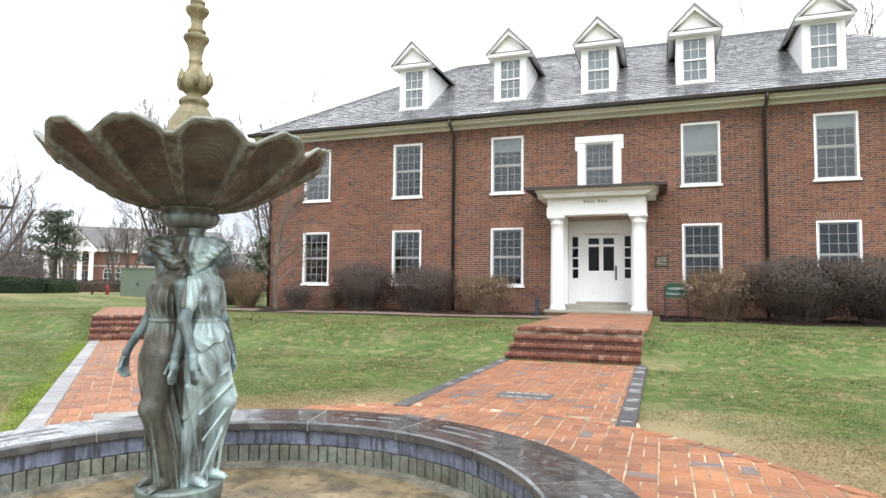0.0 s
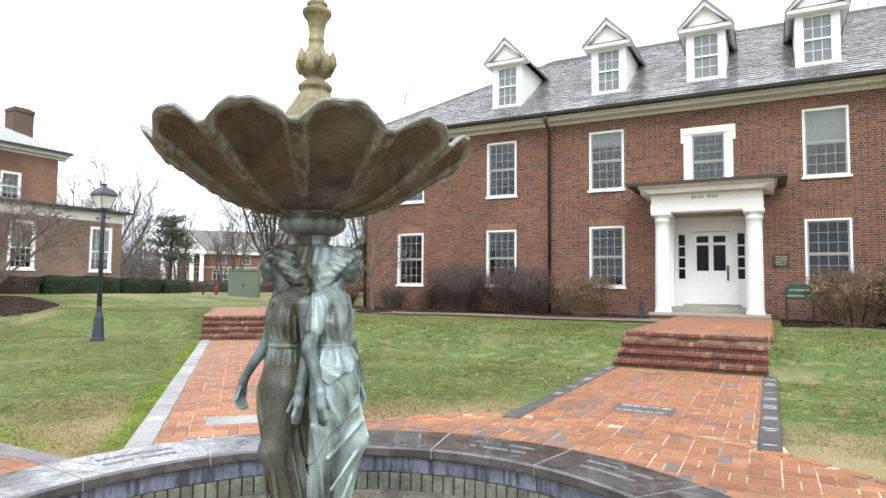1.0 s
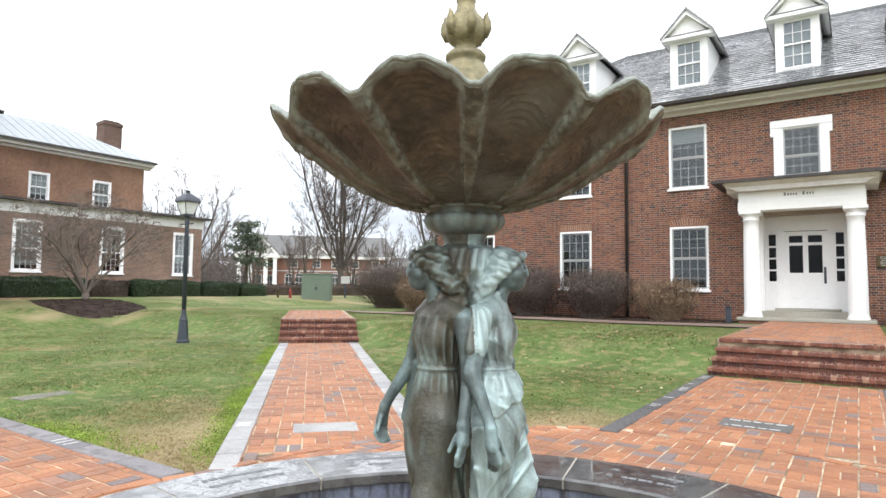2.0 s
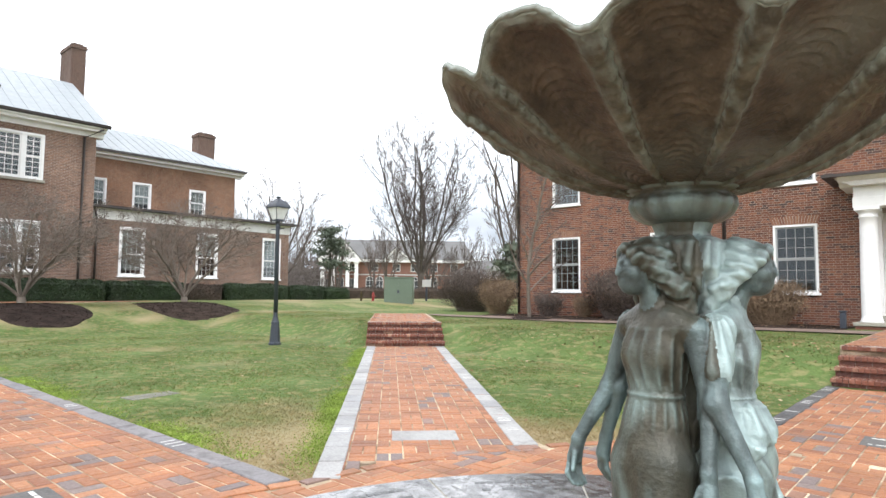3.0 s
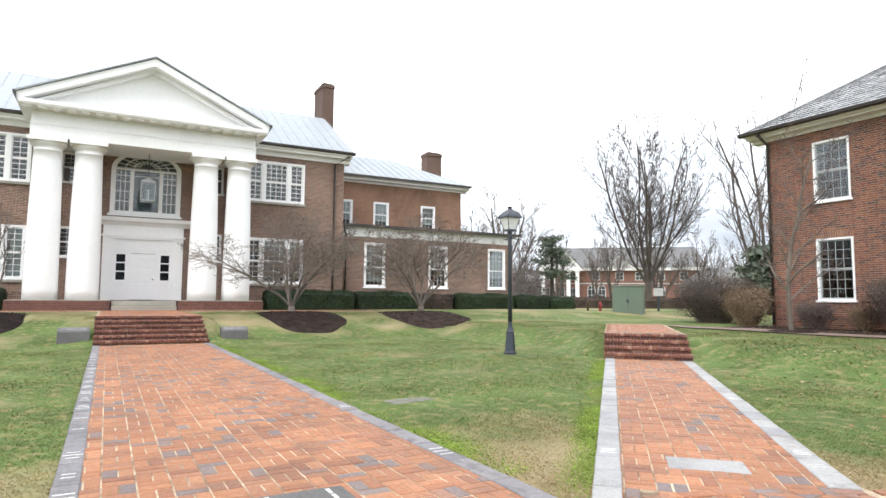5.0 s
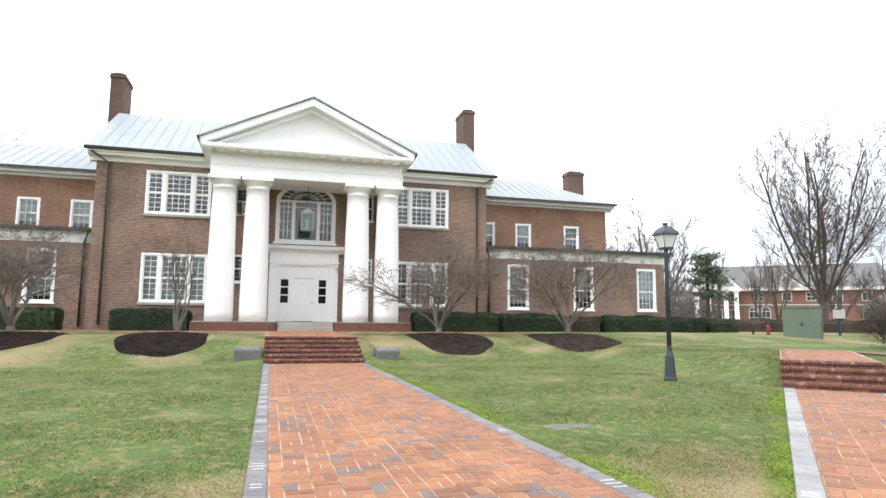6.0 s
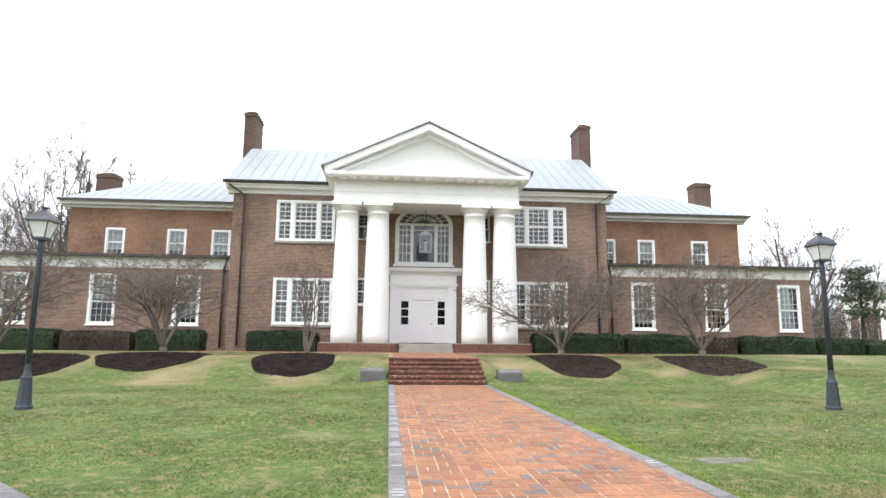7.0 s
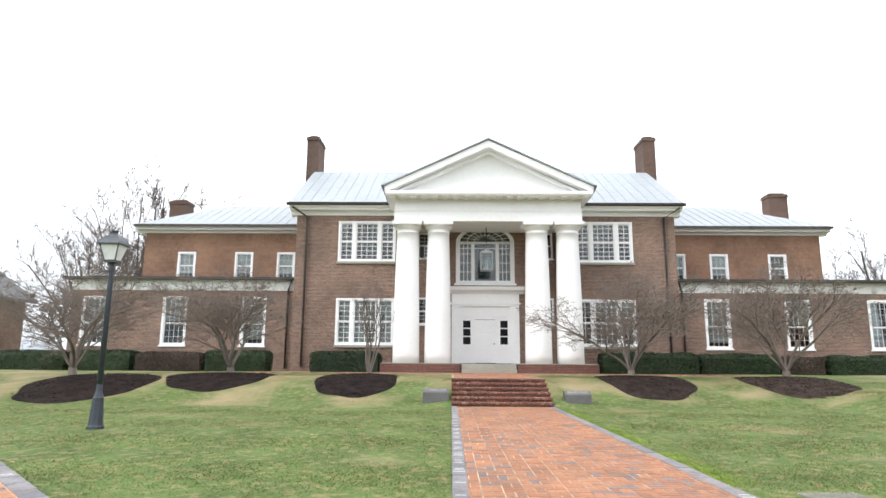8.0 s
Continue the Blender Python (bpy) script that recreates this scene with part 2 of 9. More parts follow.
M_arch_brick = surface("gauged_brick", (0.25, 0.12, 0.07), 0.88, 0.18, 0.5, 30, 0.25, 90, island=[(0.0, (0.22, 0.1, 0.064)), (0.6, (0.28, 0.14, 0.085)), (1.0, (0.19, 0.085, 0.058))])
M_step_mortar = surface("pale_mortar", (0.40, 0.34, 0.285), 0.95, 0.2, 0.8, 25, 0.2)
M_far_trim = surface("distant_trim", (0.5, 0.5, 0.49), 0.7, 0.1, 0.3, 4)
M_tan_twig = surface("tan_twigs", (0.24, 0.165, 0.105), 0.9, 0.3, 1.2, 30)
M_blind = surface("window_blind", (0.72, 0.72, 0.69), 0.8, 0.05, 1, 10)


def glass_material(name, tint, ior):
    m = bpy.data.materials.new(name)
    m.use_nodes = True
    n, l = m.node_tree.nodes, m.node_tree.links
    n.remove(n["Principled BSDF"])
    clear, gloss, mix, fres = (n.new("ShaderNode" + k) for k in ("BsdfTransparent", "BsdfGlossy", "MixShader", "Fresnel"))
    clear.inputs["Color"].default_value = (*tint, 1)
    gloss.inputs["Roughness"].default_value = 0.02
    fres.inputs["IOR"].default_value = ior
    l.new(fres.outputs[0], mix.inputs["Fac"])
    l.new(clear.outputs[0], mix.inputs[1])
    l.new(gloss.outputs[0], mix.inputs[2])
    l.new(mix.outputs[0], n["Material Output"].inputs["Surface"])
    return m


M_glass = glass_material("window_glass", (0.75, 0.8, 0.8), 1.75)
M_glass_dark = glass_material("dark_door_glass", (0.3, 0.3, 0.3), 1.38)


def wall_brick_material(name, tones, mortar, course=0.0677, length=0.213):
    """Brickwork too far off for single bricks: bricks and joints with relief, on upright walls facing any way."""
    m = bpy.data.materials.new(name)
    m.use_nodes = True
    n, l = m.node_tree.nodes, m.node_tree.links
    b = n["Principled BSDF"]
    b.inputs["Roughness"].default_value = 0.9
    geo = n.new("ShaderNodeNewGeometry")
    sep = n.new("ShaderNodeSeparateXYZ")
    l.new(geo.outputs["Position"], sep.inputs[0])
    add = n.new("ShaderNodeMath")
    l.new(sep.outputs["X"], add.inputs[0])
    l.new(sep.outputs["Y"], add.inputs[1])
    com = n.new("ShaderNodeCombineXYZ")
    l.new(add.outputs[0], com.inputs["X"])
    l.new(sep.outputs["Z"], com.inputs["Y"])
    tex = n.new("ShaderNodeTexBrick")
    tex.inputs["Scale"].default_value = 1.0
    tex.inputs["Brick Width"].default_value, tex.inputs["Row Height"].default_value = length, course
    tex.inputs["Mortar Size"].default_value, tex.inputs["Bias"].default_value = 0.0075, 0.0
    tex.inputs["Color1"].default_value, tex.inputs["Color2"].default_value = (*tones[0], 1), (*tones[1], 1)
    tex.inputs["Mortar"].default_value = (*mortar, 1)
    l.new(com.outputs[0], tex.inputs["Vector"])
    big, fine = n.new("ShaderNodeTexNoise"), n.new("ShaderNodeTexNoise")
    big.inputs["Scale"].default_value, fine.inputs["Scale"].default_value = 0.45, 9
    big.inputs["Detail"].default_value = 6
    mixes = []
    for t, lo, hi in ((big, 0.72, 1.2), (fine, 0.8, 1.15)):
        l.new(geo.outputs["Position"], t.inputs["Vector"])
        r = n.new("ShaderNodeMapRange")
        r.inputs["From Min"].default_value, r.inputs["From Max"].default_value = 0.3, 0.7
        r.inputs["To Min"].default_value, r.inputs["To Max"].default_value = lo, hi
        l.new(t.outputs["Fac"], r.inputs["Value"])
        mixes.append(r.outputs["Result"])
    mul = n.new("ShaderNodeMath")
    mul.operation = "MULTIPLY"
    l.new(mixes[0], mul.inputs[0])
    l.new(mixes[1], mul.inputs[1])
    sc = n.new("ShaderNodeVectorMath")
    sc.operation = "SCALE"
    l.new(tex.outputs["Color"], sc.inputs[0])
    l.new(mul.outputs[0], sc.inputs["Scale"])
    l.new(sc.outputs[0], b.inputs["Base Color"])
    bm = n.new("ShaderNodeBump")
    bm.invert = True
    bm.inputs["Strength"].default_value, bm.inputs["Distance"].default_value = 0.4, 0.006
    l.new(tex.outputs["Fac"], bm.inputs["Height"])
    l.new(bm.outputs["Normal"], b.inputs["Normal"])
    return m


M_wall_brown = wall_brick_material("brown_brickwork", ((0.25, 0.138, 0.094), (0.14, 0.078, 0.06)), (0.37, 0.315, 0.265))
M_wall_dark = wall_brick_material("dark_chimney_brickwork", ((0.125, 0.07, 0.052), (0.09, 0.05, 0.04)), (0.17, 0.135, 0.11))
M_plinth = wall_brick_material("dark_red_brickwork", ((0.16, 0.058, 0.042), (0.115, 0.045, 0.036)), (0.2, 0.14, 0.115))
M_wall_orange = wall_brick_material("orange_brickwork", ((0.275, 0.138, 0.08), (0.205, 0.098, 0.06)), (0.31, 0.24, 0.18))
M_wall_red = wall_brick_material("red_brickwork", ((0.33, 0.1, 0.055), (0.22, 0.065, 0.045)), (0.3, 0.24, 0.2))


def patina_material(name="bronze_patina", brown=(0.078, 0.072, 0.053), pale=(0.23, 0.3, 0.285), lo=0.53, hi=0.72):
    """Weathered bronze: brown metal with pale green-blue streaks that run down it."""
    m = surface(name, brown, 0.4, 0.3, 9, 60, 0.25, 140, metal=0.25)
    n, l = m.node_tree.nodes, m.node_tree.links
    b = n["Principled BSDF"]
    old = b.inputs["Base Color"].links[0].from_socket
    geo = n.new("ShaderNodeNewGeometry")
    mp = n.new("ShaderNodeMapping")
    mp.inputs["Scale"].default_value = (17, 17, 6)
    l.new(geo.outputs["Position"], mp.inputs["Vector"])
    t = n.new("ShaderNodeTexNoise")
    t.inputs["Scale"].default_value, t.inputs["Detail"].default_value = 1.0, 7
    l.new(mp.outputs[0], t.inputs["Vector"])
    r = n.new("ShaderNodeValToRGB")
    r.color_ramp.elements[0].position, r.color_ramp.elements[0].color = lo, (0, 0, 0, 1)
    r.color_ramp.elements[1].position, r.color_ramp.elements[1].color = hi, (1, 1, 1, 1)
    l.new(t.outputs["Fac"], r.inputs["Fac"])
    # pale crust sits on ridges, which also paints their highlights; hollows stay brown
    pr = n.new("ShaderNodeMapRange")
    pr.inputs["From Min"].default_value, pr.inputs["From Max"].default_value = 0.5, 0.56
    l.new(geo.outputs["Pointiness"], pr.inputs["Value"])
    mx = n.new("ShaderNodeMath")
    mx.operation, mx.use_clamp = "MULTIPLY_ADD", True
    l.new(r.outputs["Color"], mx.inputs[0])
    mx.inputs[1].default_value = 0.8
    sc = n.new("ShaderNodeMath")
    sc.operation = "MULTIPLY"
    sc.inputs[1].default_value = 0.6
    l.new(pr.outputs[0], sc.inputs[0])
    l.new(sc.outputs[0], mx.inputs[2])
    mix = n.new("ShaderNodeMix")
    mix.data_type = "RGBA"
    l.new(mx.outputs[0], mix.inputs["Factor"])
    l.new(old, mix.inputs["A"])
    mix.inputs["B"].default_value = (*pale, 1)
    l.new(mix.outputs["Result"], b.inputs["Base Color"])
    return m


M_patina = patina_material()
M_patina_pale = patina_material("pale_bronze_patina", (0.10, 0.112, 0.104), (0.42, 0.54, 0.54), 0.37, 0.58)
M_patina_skin = patina_material("green_bronze_patina", (0.078, 0.096, 0.094), (0.28, 0.385, 0.395), 0.44, 0.66)
M_bowl = surface("bowl_bronze", (0.104, 0.078, 0.055), 0.38, 0.4, 14, 60, 0.5, 80, metal=0.2, stain=(0.16, 0.158, 0.13), stain_scale=6.0, stain_range=(0.48, 0.68))


def crusted(m, pale, scale):
    """Adds pale green crust where the mesh carries it, broken up into streaks."""
    n, l = m.node_tree.nodes, m.node_tree.links
    b = n["Principled BSDF"]
    old = b.inputs["Base Color"].links[0].from_socket
    at = n.new("ShaderNodeAttribute")
    at.attribute_name = "crust"
    t = n.new("ShaderNodeTexNoise")
    t.inputs["Scale"].default_value, t.inputs["Detail"].default_value, t.inputs["Roughness"].default_value = scale, 6, 0.7
    l.new(n["Geometry"].outputs["Position"], t.inputs["Vector"])
    add = n.new("ShaderNodeMath")
    l.new(at.outputs["Fac"], add.inputs[0])
    l.new(t.outputs["Fac"], add.inputs[1])
    r = n.new("ShaderNodeMapRange")
    for key, v in zip(("From Min", "From Max", "To Min", "To Max"), (0.8, 1.45, 0.0, 0.85)):
        r.inputs[key].default_value = v
    l.new(add.outputs[0], r.inputs["Value"])
    mix = n.new("ShaderNodeMix")
    mix.data_type = "RGBA"
    l.new(r.outputs[0], mix.inputs["Factor"])
    l.new(old, mix.inputs["A"])
    mix.inputs["B"].default_value = (*pale, 1)
    l.new(mix.outputs["Result"], b.inputs["Base Color"])


crusted(M_bowl, (0.33, 0.38, 0.34), 38)
M_bowl_rib = surface("bowl_rib_patina", (0.125, 0.108, 0.075), 0.45, 0.4, 12, 70, 0.6, 60, metal=0.15, stain=(0.2, 0.215, 0.18), stain_scale=30.0, stain_range=(0.45, 0.64))
crusted(M_bowl_rib, (0.31, 0.37, 0.33), 60)
M_finial = surface("olive_bronze", (0.27, 0.235, 0.13), 0.5, 0.3, 12, 80, 0.25, 120, metal=0.2, stain=(0.12, 0.1, 0.055), stain_scale=18.0)


# ---- mesh building ----
class Build:
    """Collects vertices and faces for one mesh."""

    def __init__(self):
        self.v, self.f = [], []

    def add(self, verts, faces):
        k = len(self.v)
        self.v.extend(tuple(p) for p in verts)
        self.f.extend(tuple(k + i for i in q) for q in faces)
        return self

    def box(self, x0, y0, z0, x1, y1, z1, m=None, bevel=0.0):
        x0, x1, y0, y1, z0, z1 = min(x0, x1), max(x0, x1), min(y0, y1), max(y0, y1), min(z0, z1), max(z0, z1)
        b = min(bevel, (x1 - x0) * 0.45, (y1 - y0) * 0.45, (z1 - z0) * 0.45)
        if b > 0:
            vs = []
            for z, i in ((z0, b), (z0 + b, 0), (z1 - b, 0), (z1, b)):
                vs += [(x0 + i, y0 + i, z), (x1 - i, y0 + i, z), (x1 - i, y1 - i, z), (x0 + i, y1 - i, z)]
            fs = [(3, 2, 1, 0), (12, 13, 14, 15)]
            fs += [(4 * r + k, 4 * r + (k + 1) % 4, 4 * r + 4 + (k + 1) % 4, 4 * r + 4 + k) for r in range(3) for k in range(4)]
        else:
            vs = [(x, y, z) for z in (z0, z1) for x, y in ((x0, y0), (x1, y0), (x1, y1), (x0, y1))]
            fs = [(3, 2, 1, 0), (4, 5, 6, 7), (0, 1, 5, 4), (1, 2, 6, 5), (2, 3, 7, 6), (3, 0, 4, 7)]
        if m is not None:
            vs = [m @ Vector(p) for p in vs]
        return self.add(vs, fs)

    def ring_frame(self, x0, z0, x1, z1, side, head, foot, y0, y1):
        """A rectangular frame in one piece, in the plane of x and z."""
        o = ((x0, z0), (x1, z0), (x1, z1), (x0, z1))
        i = ((x0 + side, z0 + foot), (x1 - side, z0 + foot), (x1 - side, z1 - head), (x0 + side, z1 - head))
        vs = [(x, y, z) for y in (y0, y1) for x, z in (*o, *i)]
        fs = []
        for k in range(4):
            n = (k + 1) % 4
            fs += [(k, n, 4 + n, 4 + k), (8 + k, 8 + n, 12 + n, 12 + k), (k, n, 8 + n, 8 + k), (4 + k, 4 + n, 12 + n, 12 + k)]
        return self.add(vs, fs)

    def prism(self, outline, z0, z1):
        n = len(outline)
        vs = [(x, y, z0) for x, y in outline] + [(x, y, z1) for x, y in outline]
        fs = [tuple(range(n))[::-1], tuple(range(n, 2 * n))] + [(k, (k + 1) % n, n + (k + 1) % n, n + k) for k in range(n)]
        return self.add(vs, fs)

    def extrude(self, outline, axis, a, b):
        """An outline in the two other axes, pulled along axis from a to b."""
        def at(p, q):
            return {"x": (q, *p), "y": (p[0], q, p[1]), "z": (*p, q)}[axis]
        n = len(outline)
        vs = [at(p, a) for p in outline] + [at(p, b) for p in outline]
        fs = [tuple(range(n))[::-1], tuple(range(n, 2 * n))] + [(k, (k + 1) % n, n + (k + 1) % n, n + k) for k in range(n)]
        return self.add(vs, fs)

    def lathe(self, profile, centre=(0, 0), sides=32, close=True):
        cx, cy = centre
        vs = [(cx + r * math.cos(2 * math.pi * k / sides), cy + r * math.sin(2 * math.pi * k / sides), z) for r, z in profile for k in range(sides)]
        fs = [(i * sides + k, i * sides + (k + 1) % sides, (i + 1) * sides + (k + 1) % sides, (i + 1) * sides + k) for i in range(len(profile) - 1) for k in range(sides)]
        if close:
            fs += [tuple(range(sides))[::-1], tuple((len(profile) - 1) * sides + k for k in range(sides))]
        return self.add(vs, fs)

    def tube(self, points, radii, sides=6, cap=True):
        pts = [Vector(p) for p in points]
        vs, fs = [], []
        up = Vector((0.13, 0.21, 0.97))
        for i, p in enumerate(pts):
            d = (pts[min(i + 1, len(pts) - 1)] - pts[max(i - 1, 0)]).normalized()
            a = d.cross(up)
            if a.length < 1e-3:
                a = d.cross(Vector((1, 0, 0)))
            a.normalize()
            b = d.cross(a)
            vs += [p + radii[i] * (math.cos(2 * math.pi * k / sides) * a + math.sin(2 * math.pi * k / sides) * b) for k in range(sides)]
        fs = [(i * sides + k, i * sides + (k + 1) % sides, (i + 1) * sides + (k + 1) % sides, (i + 1) * sides + k) for i in range(len(pts) - 1) for k in range(sides)]
        if cap:
            fs += [tuple(range(sides))[::-1], tuple((len(pts) - 1) * sides + k for k in range(sides))]
        return self.add(vs, fs)

    def mesh(self, name, material, smooth=False):
        me = bpy.data.meshes.new(name)
        me.from_pydata(self.v, [], self.f)
        me.materials.append(material)
        bm = bmesh.new()
        bm.from_mesh(me)
        bmesh.ops.recalc_face_normals(bm, faces=bm.faces[:])
        bm.to_mesh(me)
        bm.free()
        if smooth:
            me.shade_smooth()
        return me


def raw_mesh(name, verts, faces, material, smooth=False):
    """A large mesh from arrays, with faces already turned outwards."""
    me = bpy.data.meshes.new(name)
    me.from_pydata(np.asarray(verts).tolist(), [], np.asarray(faces).tolist())
    me.materials.append(material)
    if smooth:
        me.shade_smooth()
    return me


def thing(name, at, label, category, group="", kind=""):
    ob = new(name)
    ob.location = at
    ob.empty_display_size = 0.2
    return tagged(ob, label, category, group, kind)


def under(ob, parent):
    ob.parent = parent
    ob.matrix_parent_inverse = (world_of(parent)).inverted()
    return ob


def world_of(ob):
    m = ob.matrix_basis.copy()
    if ob.parent:
        m = world_of(ob.parent) @ ob.matrix_parent_inverse @ m
    return m


def part(name, built, material, parent, label="", smooth=False, at=None, kind=""):
    """One mesh object under a thing or a part, in world coordinates (or at the pose given)."""
    data = built.mesh(name, material, smooth) if isinstance(built, Build) else built
    ob = under(new(name, data), parent)
    if at is not None:
        ob.matrix_basis = at
    return tagged(ob, label, kind=kind)


def solid(name, built, material, label, category, group="", kind="", smooth=False):
    """A top-level thing or piece of the setting that is one mesh."""
    data = built.mesh(name, material, smooth) if isinstance(built, Build) else built
    return tagged(new(name, data), label, category, group, kind)

# ---- ground ----
CX, CY = -2.125, 3.185  # the fountain's centre


def smoothstep(t):
    t = np.clip(t, 0, 1)
    return t * t * (3 - 2 * t)


def rise(x, y):
    """Height of the lawn: level round the fountain, with a bank up to the buildings."""
    x, y = np.asarray(x, float), np.asarray(y, float)
    b = 0.45 * smoothstep((y - 11.9) / 2.0)
    a = 0.72 * smoothstep((-19.9 - x) / 5.2)
    bumps = 0.012 * np.sin(x * 1.3 + 0.5) * np.sin(y * 1.1)
    h = (a**4 + b**4 + 1e-9) ** 0.25 - 0.03 + bumps
    # beside the steps the bank follows them
    along, across = (x + 5.22) * -0.7206 + (y - 4.79) * 0.6934, (x + 5.22) * 0.6934 + (y - 4.79) * 0.7206
    for s, w, half, top in ((along - 9.94, across - 0.88, 0.95, 0.47), (y - 12.18, x + 2.27, 1.2, 0.46), (-20.5 - x, y - 3.25, 1.5, 0.67)):
        near = np.exp(-((np.maximum(0, np.abs(w) - half) / 0.45) ** 2)) * (s > -4) * (s < 7)
        h = h * (1 - near) + near * (top * np.clip(s / (1.35 if top < 0.5 else 2.0), 0, 1) - 0.03)
    return h


def ground_sheet():
    def steps(lo, hi, step):
        mid = np.arange(lo, hi + 1e-6, step)
        far = np.array([3, 8, 20, 50, 120, 300, 800, 2000.0])
        return np.r_[lo - far[::-1], mid, hi + far]
    xs, ys = steps(-46, 16, 0.4), steps(-24, 40, 0.4)
    gx, gy = np.meshgrid(xs, ys, indexing="ij")
    v = np.stack([gx, gy, rise(gx, gy)], -1).reshape(-1, 3)
    n, m = len(xs), len(ys)
    i, j = np.meshgrid(np.arange(n - 1), np.arange(m - 1), indexing="ij")
    a = (i * m + j).ravel()
    return v, np.stack([a, a + m, a + m + 1, a + 1], 1)


def lawn_material(name, blades):
    m = surface(name, (0.102, 0.153, 0.045), 0.9, 0.2, 0.9, 22, 0.0 if blades else 0.15, 45, spec=0.2,
                island=[(0.0, (0.104, 0.158, 0.045)), (0.45, (0.123, 0.188, 0.054)), (0.8, (0.164, 0.212, 0.072)), (1.0, (0.28, 0.26, 0.14))] if blades else None)
    n, l = m.node_tree.nodes, m.node_tree.links
    b = n["Principled BSDF"]
    old = b.inputs["Base Color"].links[0].from_socket
    geo = n.new("ShaderNodeNewGeometry")
    t = n.new("ShaderNodeTexNoise")
    t.inputs["Scale"].default_value, t.inputs["Detail"].default_value = 0.55, 6
    l.new(geo.outputs["Position"], t.inputs["Vector"])
    # dormant turf lies in patches, most of it round the paving of the fountain
    dist = n.new("ShaderNodeVectorMath")
    dist.operation = "DISTANCE"
    l.new(geo.outputs["Position"], dist.inputs[0])
    dist.inputs[1].default_value = (CX, CY, 0)
    r1 = n.new("ShaderNodeMapRange")
    for key, v in zip(("From Min", "From Max", "To Min", "To Max"), (3.6, 6.3, 0.62, -0.03)):
        r1.inputs[key].default_value = v
    l.new(dist.outputs["Value"], r1.inputs["Value"])
    add = n.new("ShaderNodeMath")
    l.new(t.outputs["Fac"], add.inputs[0])
    l.new(r1.outputs[0], add.inputs[1])
    r2 = n.new("ShaderNodeMapRange")
    for key, v in zip(("From Min", "From Max", "To Min", "To Max"), (0.55, 0.8, 0.0, 0.86)):
        r2.inputs[key].default_value = v
    split = n.new("ShaderNodeSeparateXYZ")
    l.new(geo.outputs["Position"], split.inputs[0])
    bank = n.new("ShaderNodeMapRange")
    bank.interpolation_type = "SMOOTHSTEP"
    for key, v in zip(("From Min", "From Max", "To Min", "To Max"), (-19.0, -22.5, 0.0, 0.17)):
        bank.inputs[key].default_value = v
    l.new(split.outputs["X"], bank.inputs["Value"])
    dormant = n.new("ShaderNodeMath")
    l.new(add.outputs[0], dormant.inputs[0])
    l.new(bank.outputs[0], dormant.inputs[1])
    l.new(dormant.outputs[0], r2.inputs["Value"])
    mix = n.new("ShaderNodeMix")
    mix.data_type = "RGBA"
    l.new(r2.outputs[0], mix.inputs["Factor"])
    l.new(old, mix.inputs["A"])
    mix.inputs["B"].default_value = (0.33, 0.262, 0.155, 1)
    # tufts of straw all over
    t2 = n.new("ShaderNodeTexNoise")
    t2.inputs["Scale"].default_value, t2.inputs["Detail"].default_value = 5.5, 8
    l.new(geo.outputs["Position"], t2.inputs["Vector"])
    r3 = n.new("ShaderNodeMapRange")
    for key, v in zip(("From Min", "From Max", "To Min", "To Max"), (0.5, 0.66, 0.0, 0.62)):
        r3.inputs[key].default_value = v
    l.new(t2.outputs["Fac"], r3.inputs["Value"])
    mix2 = n.new("ShaderNodeMix")
    mix2.data_type = "RGBA"
    l.new(r3.outputs[0], mix2.inputs["Factor"])
    l.new(mix.outputs["Result"], mix2.inputs["A"])
    mix2.inputs["B"].default_value = (0.28, 0.235, 0.115, 1)
    l.new(mix2.outputs["Result"], b.inputs["Base Color"])
    if blades:
        # thin blades let the light through and shade much like the sward they stand in
        half = n.new("ShaderNodeVectorMath")
        half.operation = "SCALE"
        half.inputs["Scale"].default_value = 0.4
        l.new(geo.outputs["Normal"], half.inputs[0])
        up = n.new("ShaderNodeVectorMath")
        up.inputs[1].default_value = (0, 0, 1)
        l.new(half.outputs["Vector"], up.inputs[0])
        unit = n.new("ShaderNodeVectorMath")
        unit.operation = "NORMALIZE"
        l.new(up.outputs["Vector"], unit.inputs[0])
        l.new(unit.outputs["Vector"], b.inputs["Normal"])
        thin, both = n.new("ShaderNodeBsdfTranslucent"), n.new("ShaderNodeMixShader")
        both.inputs[0].default_value = 0.38
        # what a blade throws back and lets through adds up to the sward's colour
        full = n.new("ShaderNodeMix")
        full.data_type, full.blend_type = "RGBA", "MULTIPLY"
        full.inputs["Factor"].default_value = 1.0
        full.inputs["B"].default_value = (1.17, 1.08, 1.02, 1)
        l.new(mix2.outputs["Result"], full.inputs["A"])
        l.new(full.outputs["Result"], b.inputs["Base Color"])
        l.new(full.outputs["Result"], thin.inputs["Color"])
        l.new(b.outputs[0], both.inputs[1])
        l.new(thin.outputs[0], both.inputs[2])
        l.new(both.outputs[0], n["Material Output"].inputs["Surface"])
    return m


M_turf = lawn_material("turf", False)
M_blade = lawn_material("grass_blades", True)
solid("ground", raw_mesh("ground", *ground_sheet(), M_turf, True), M_turf, "lawn of patchy green and dormant winter grass", "ground", kind="structure")

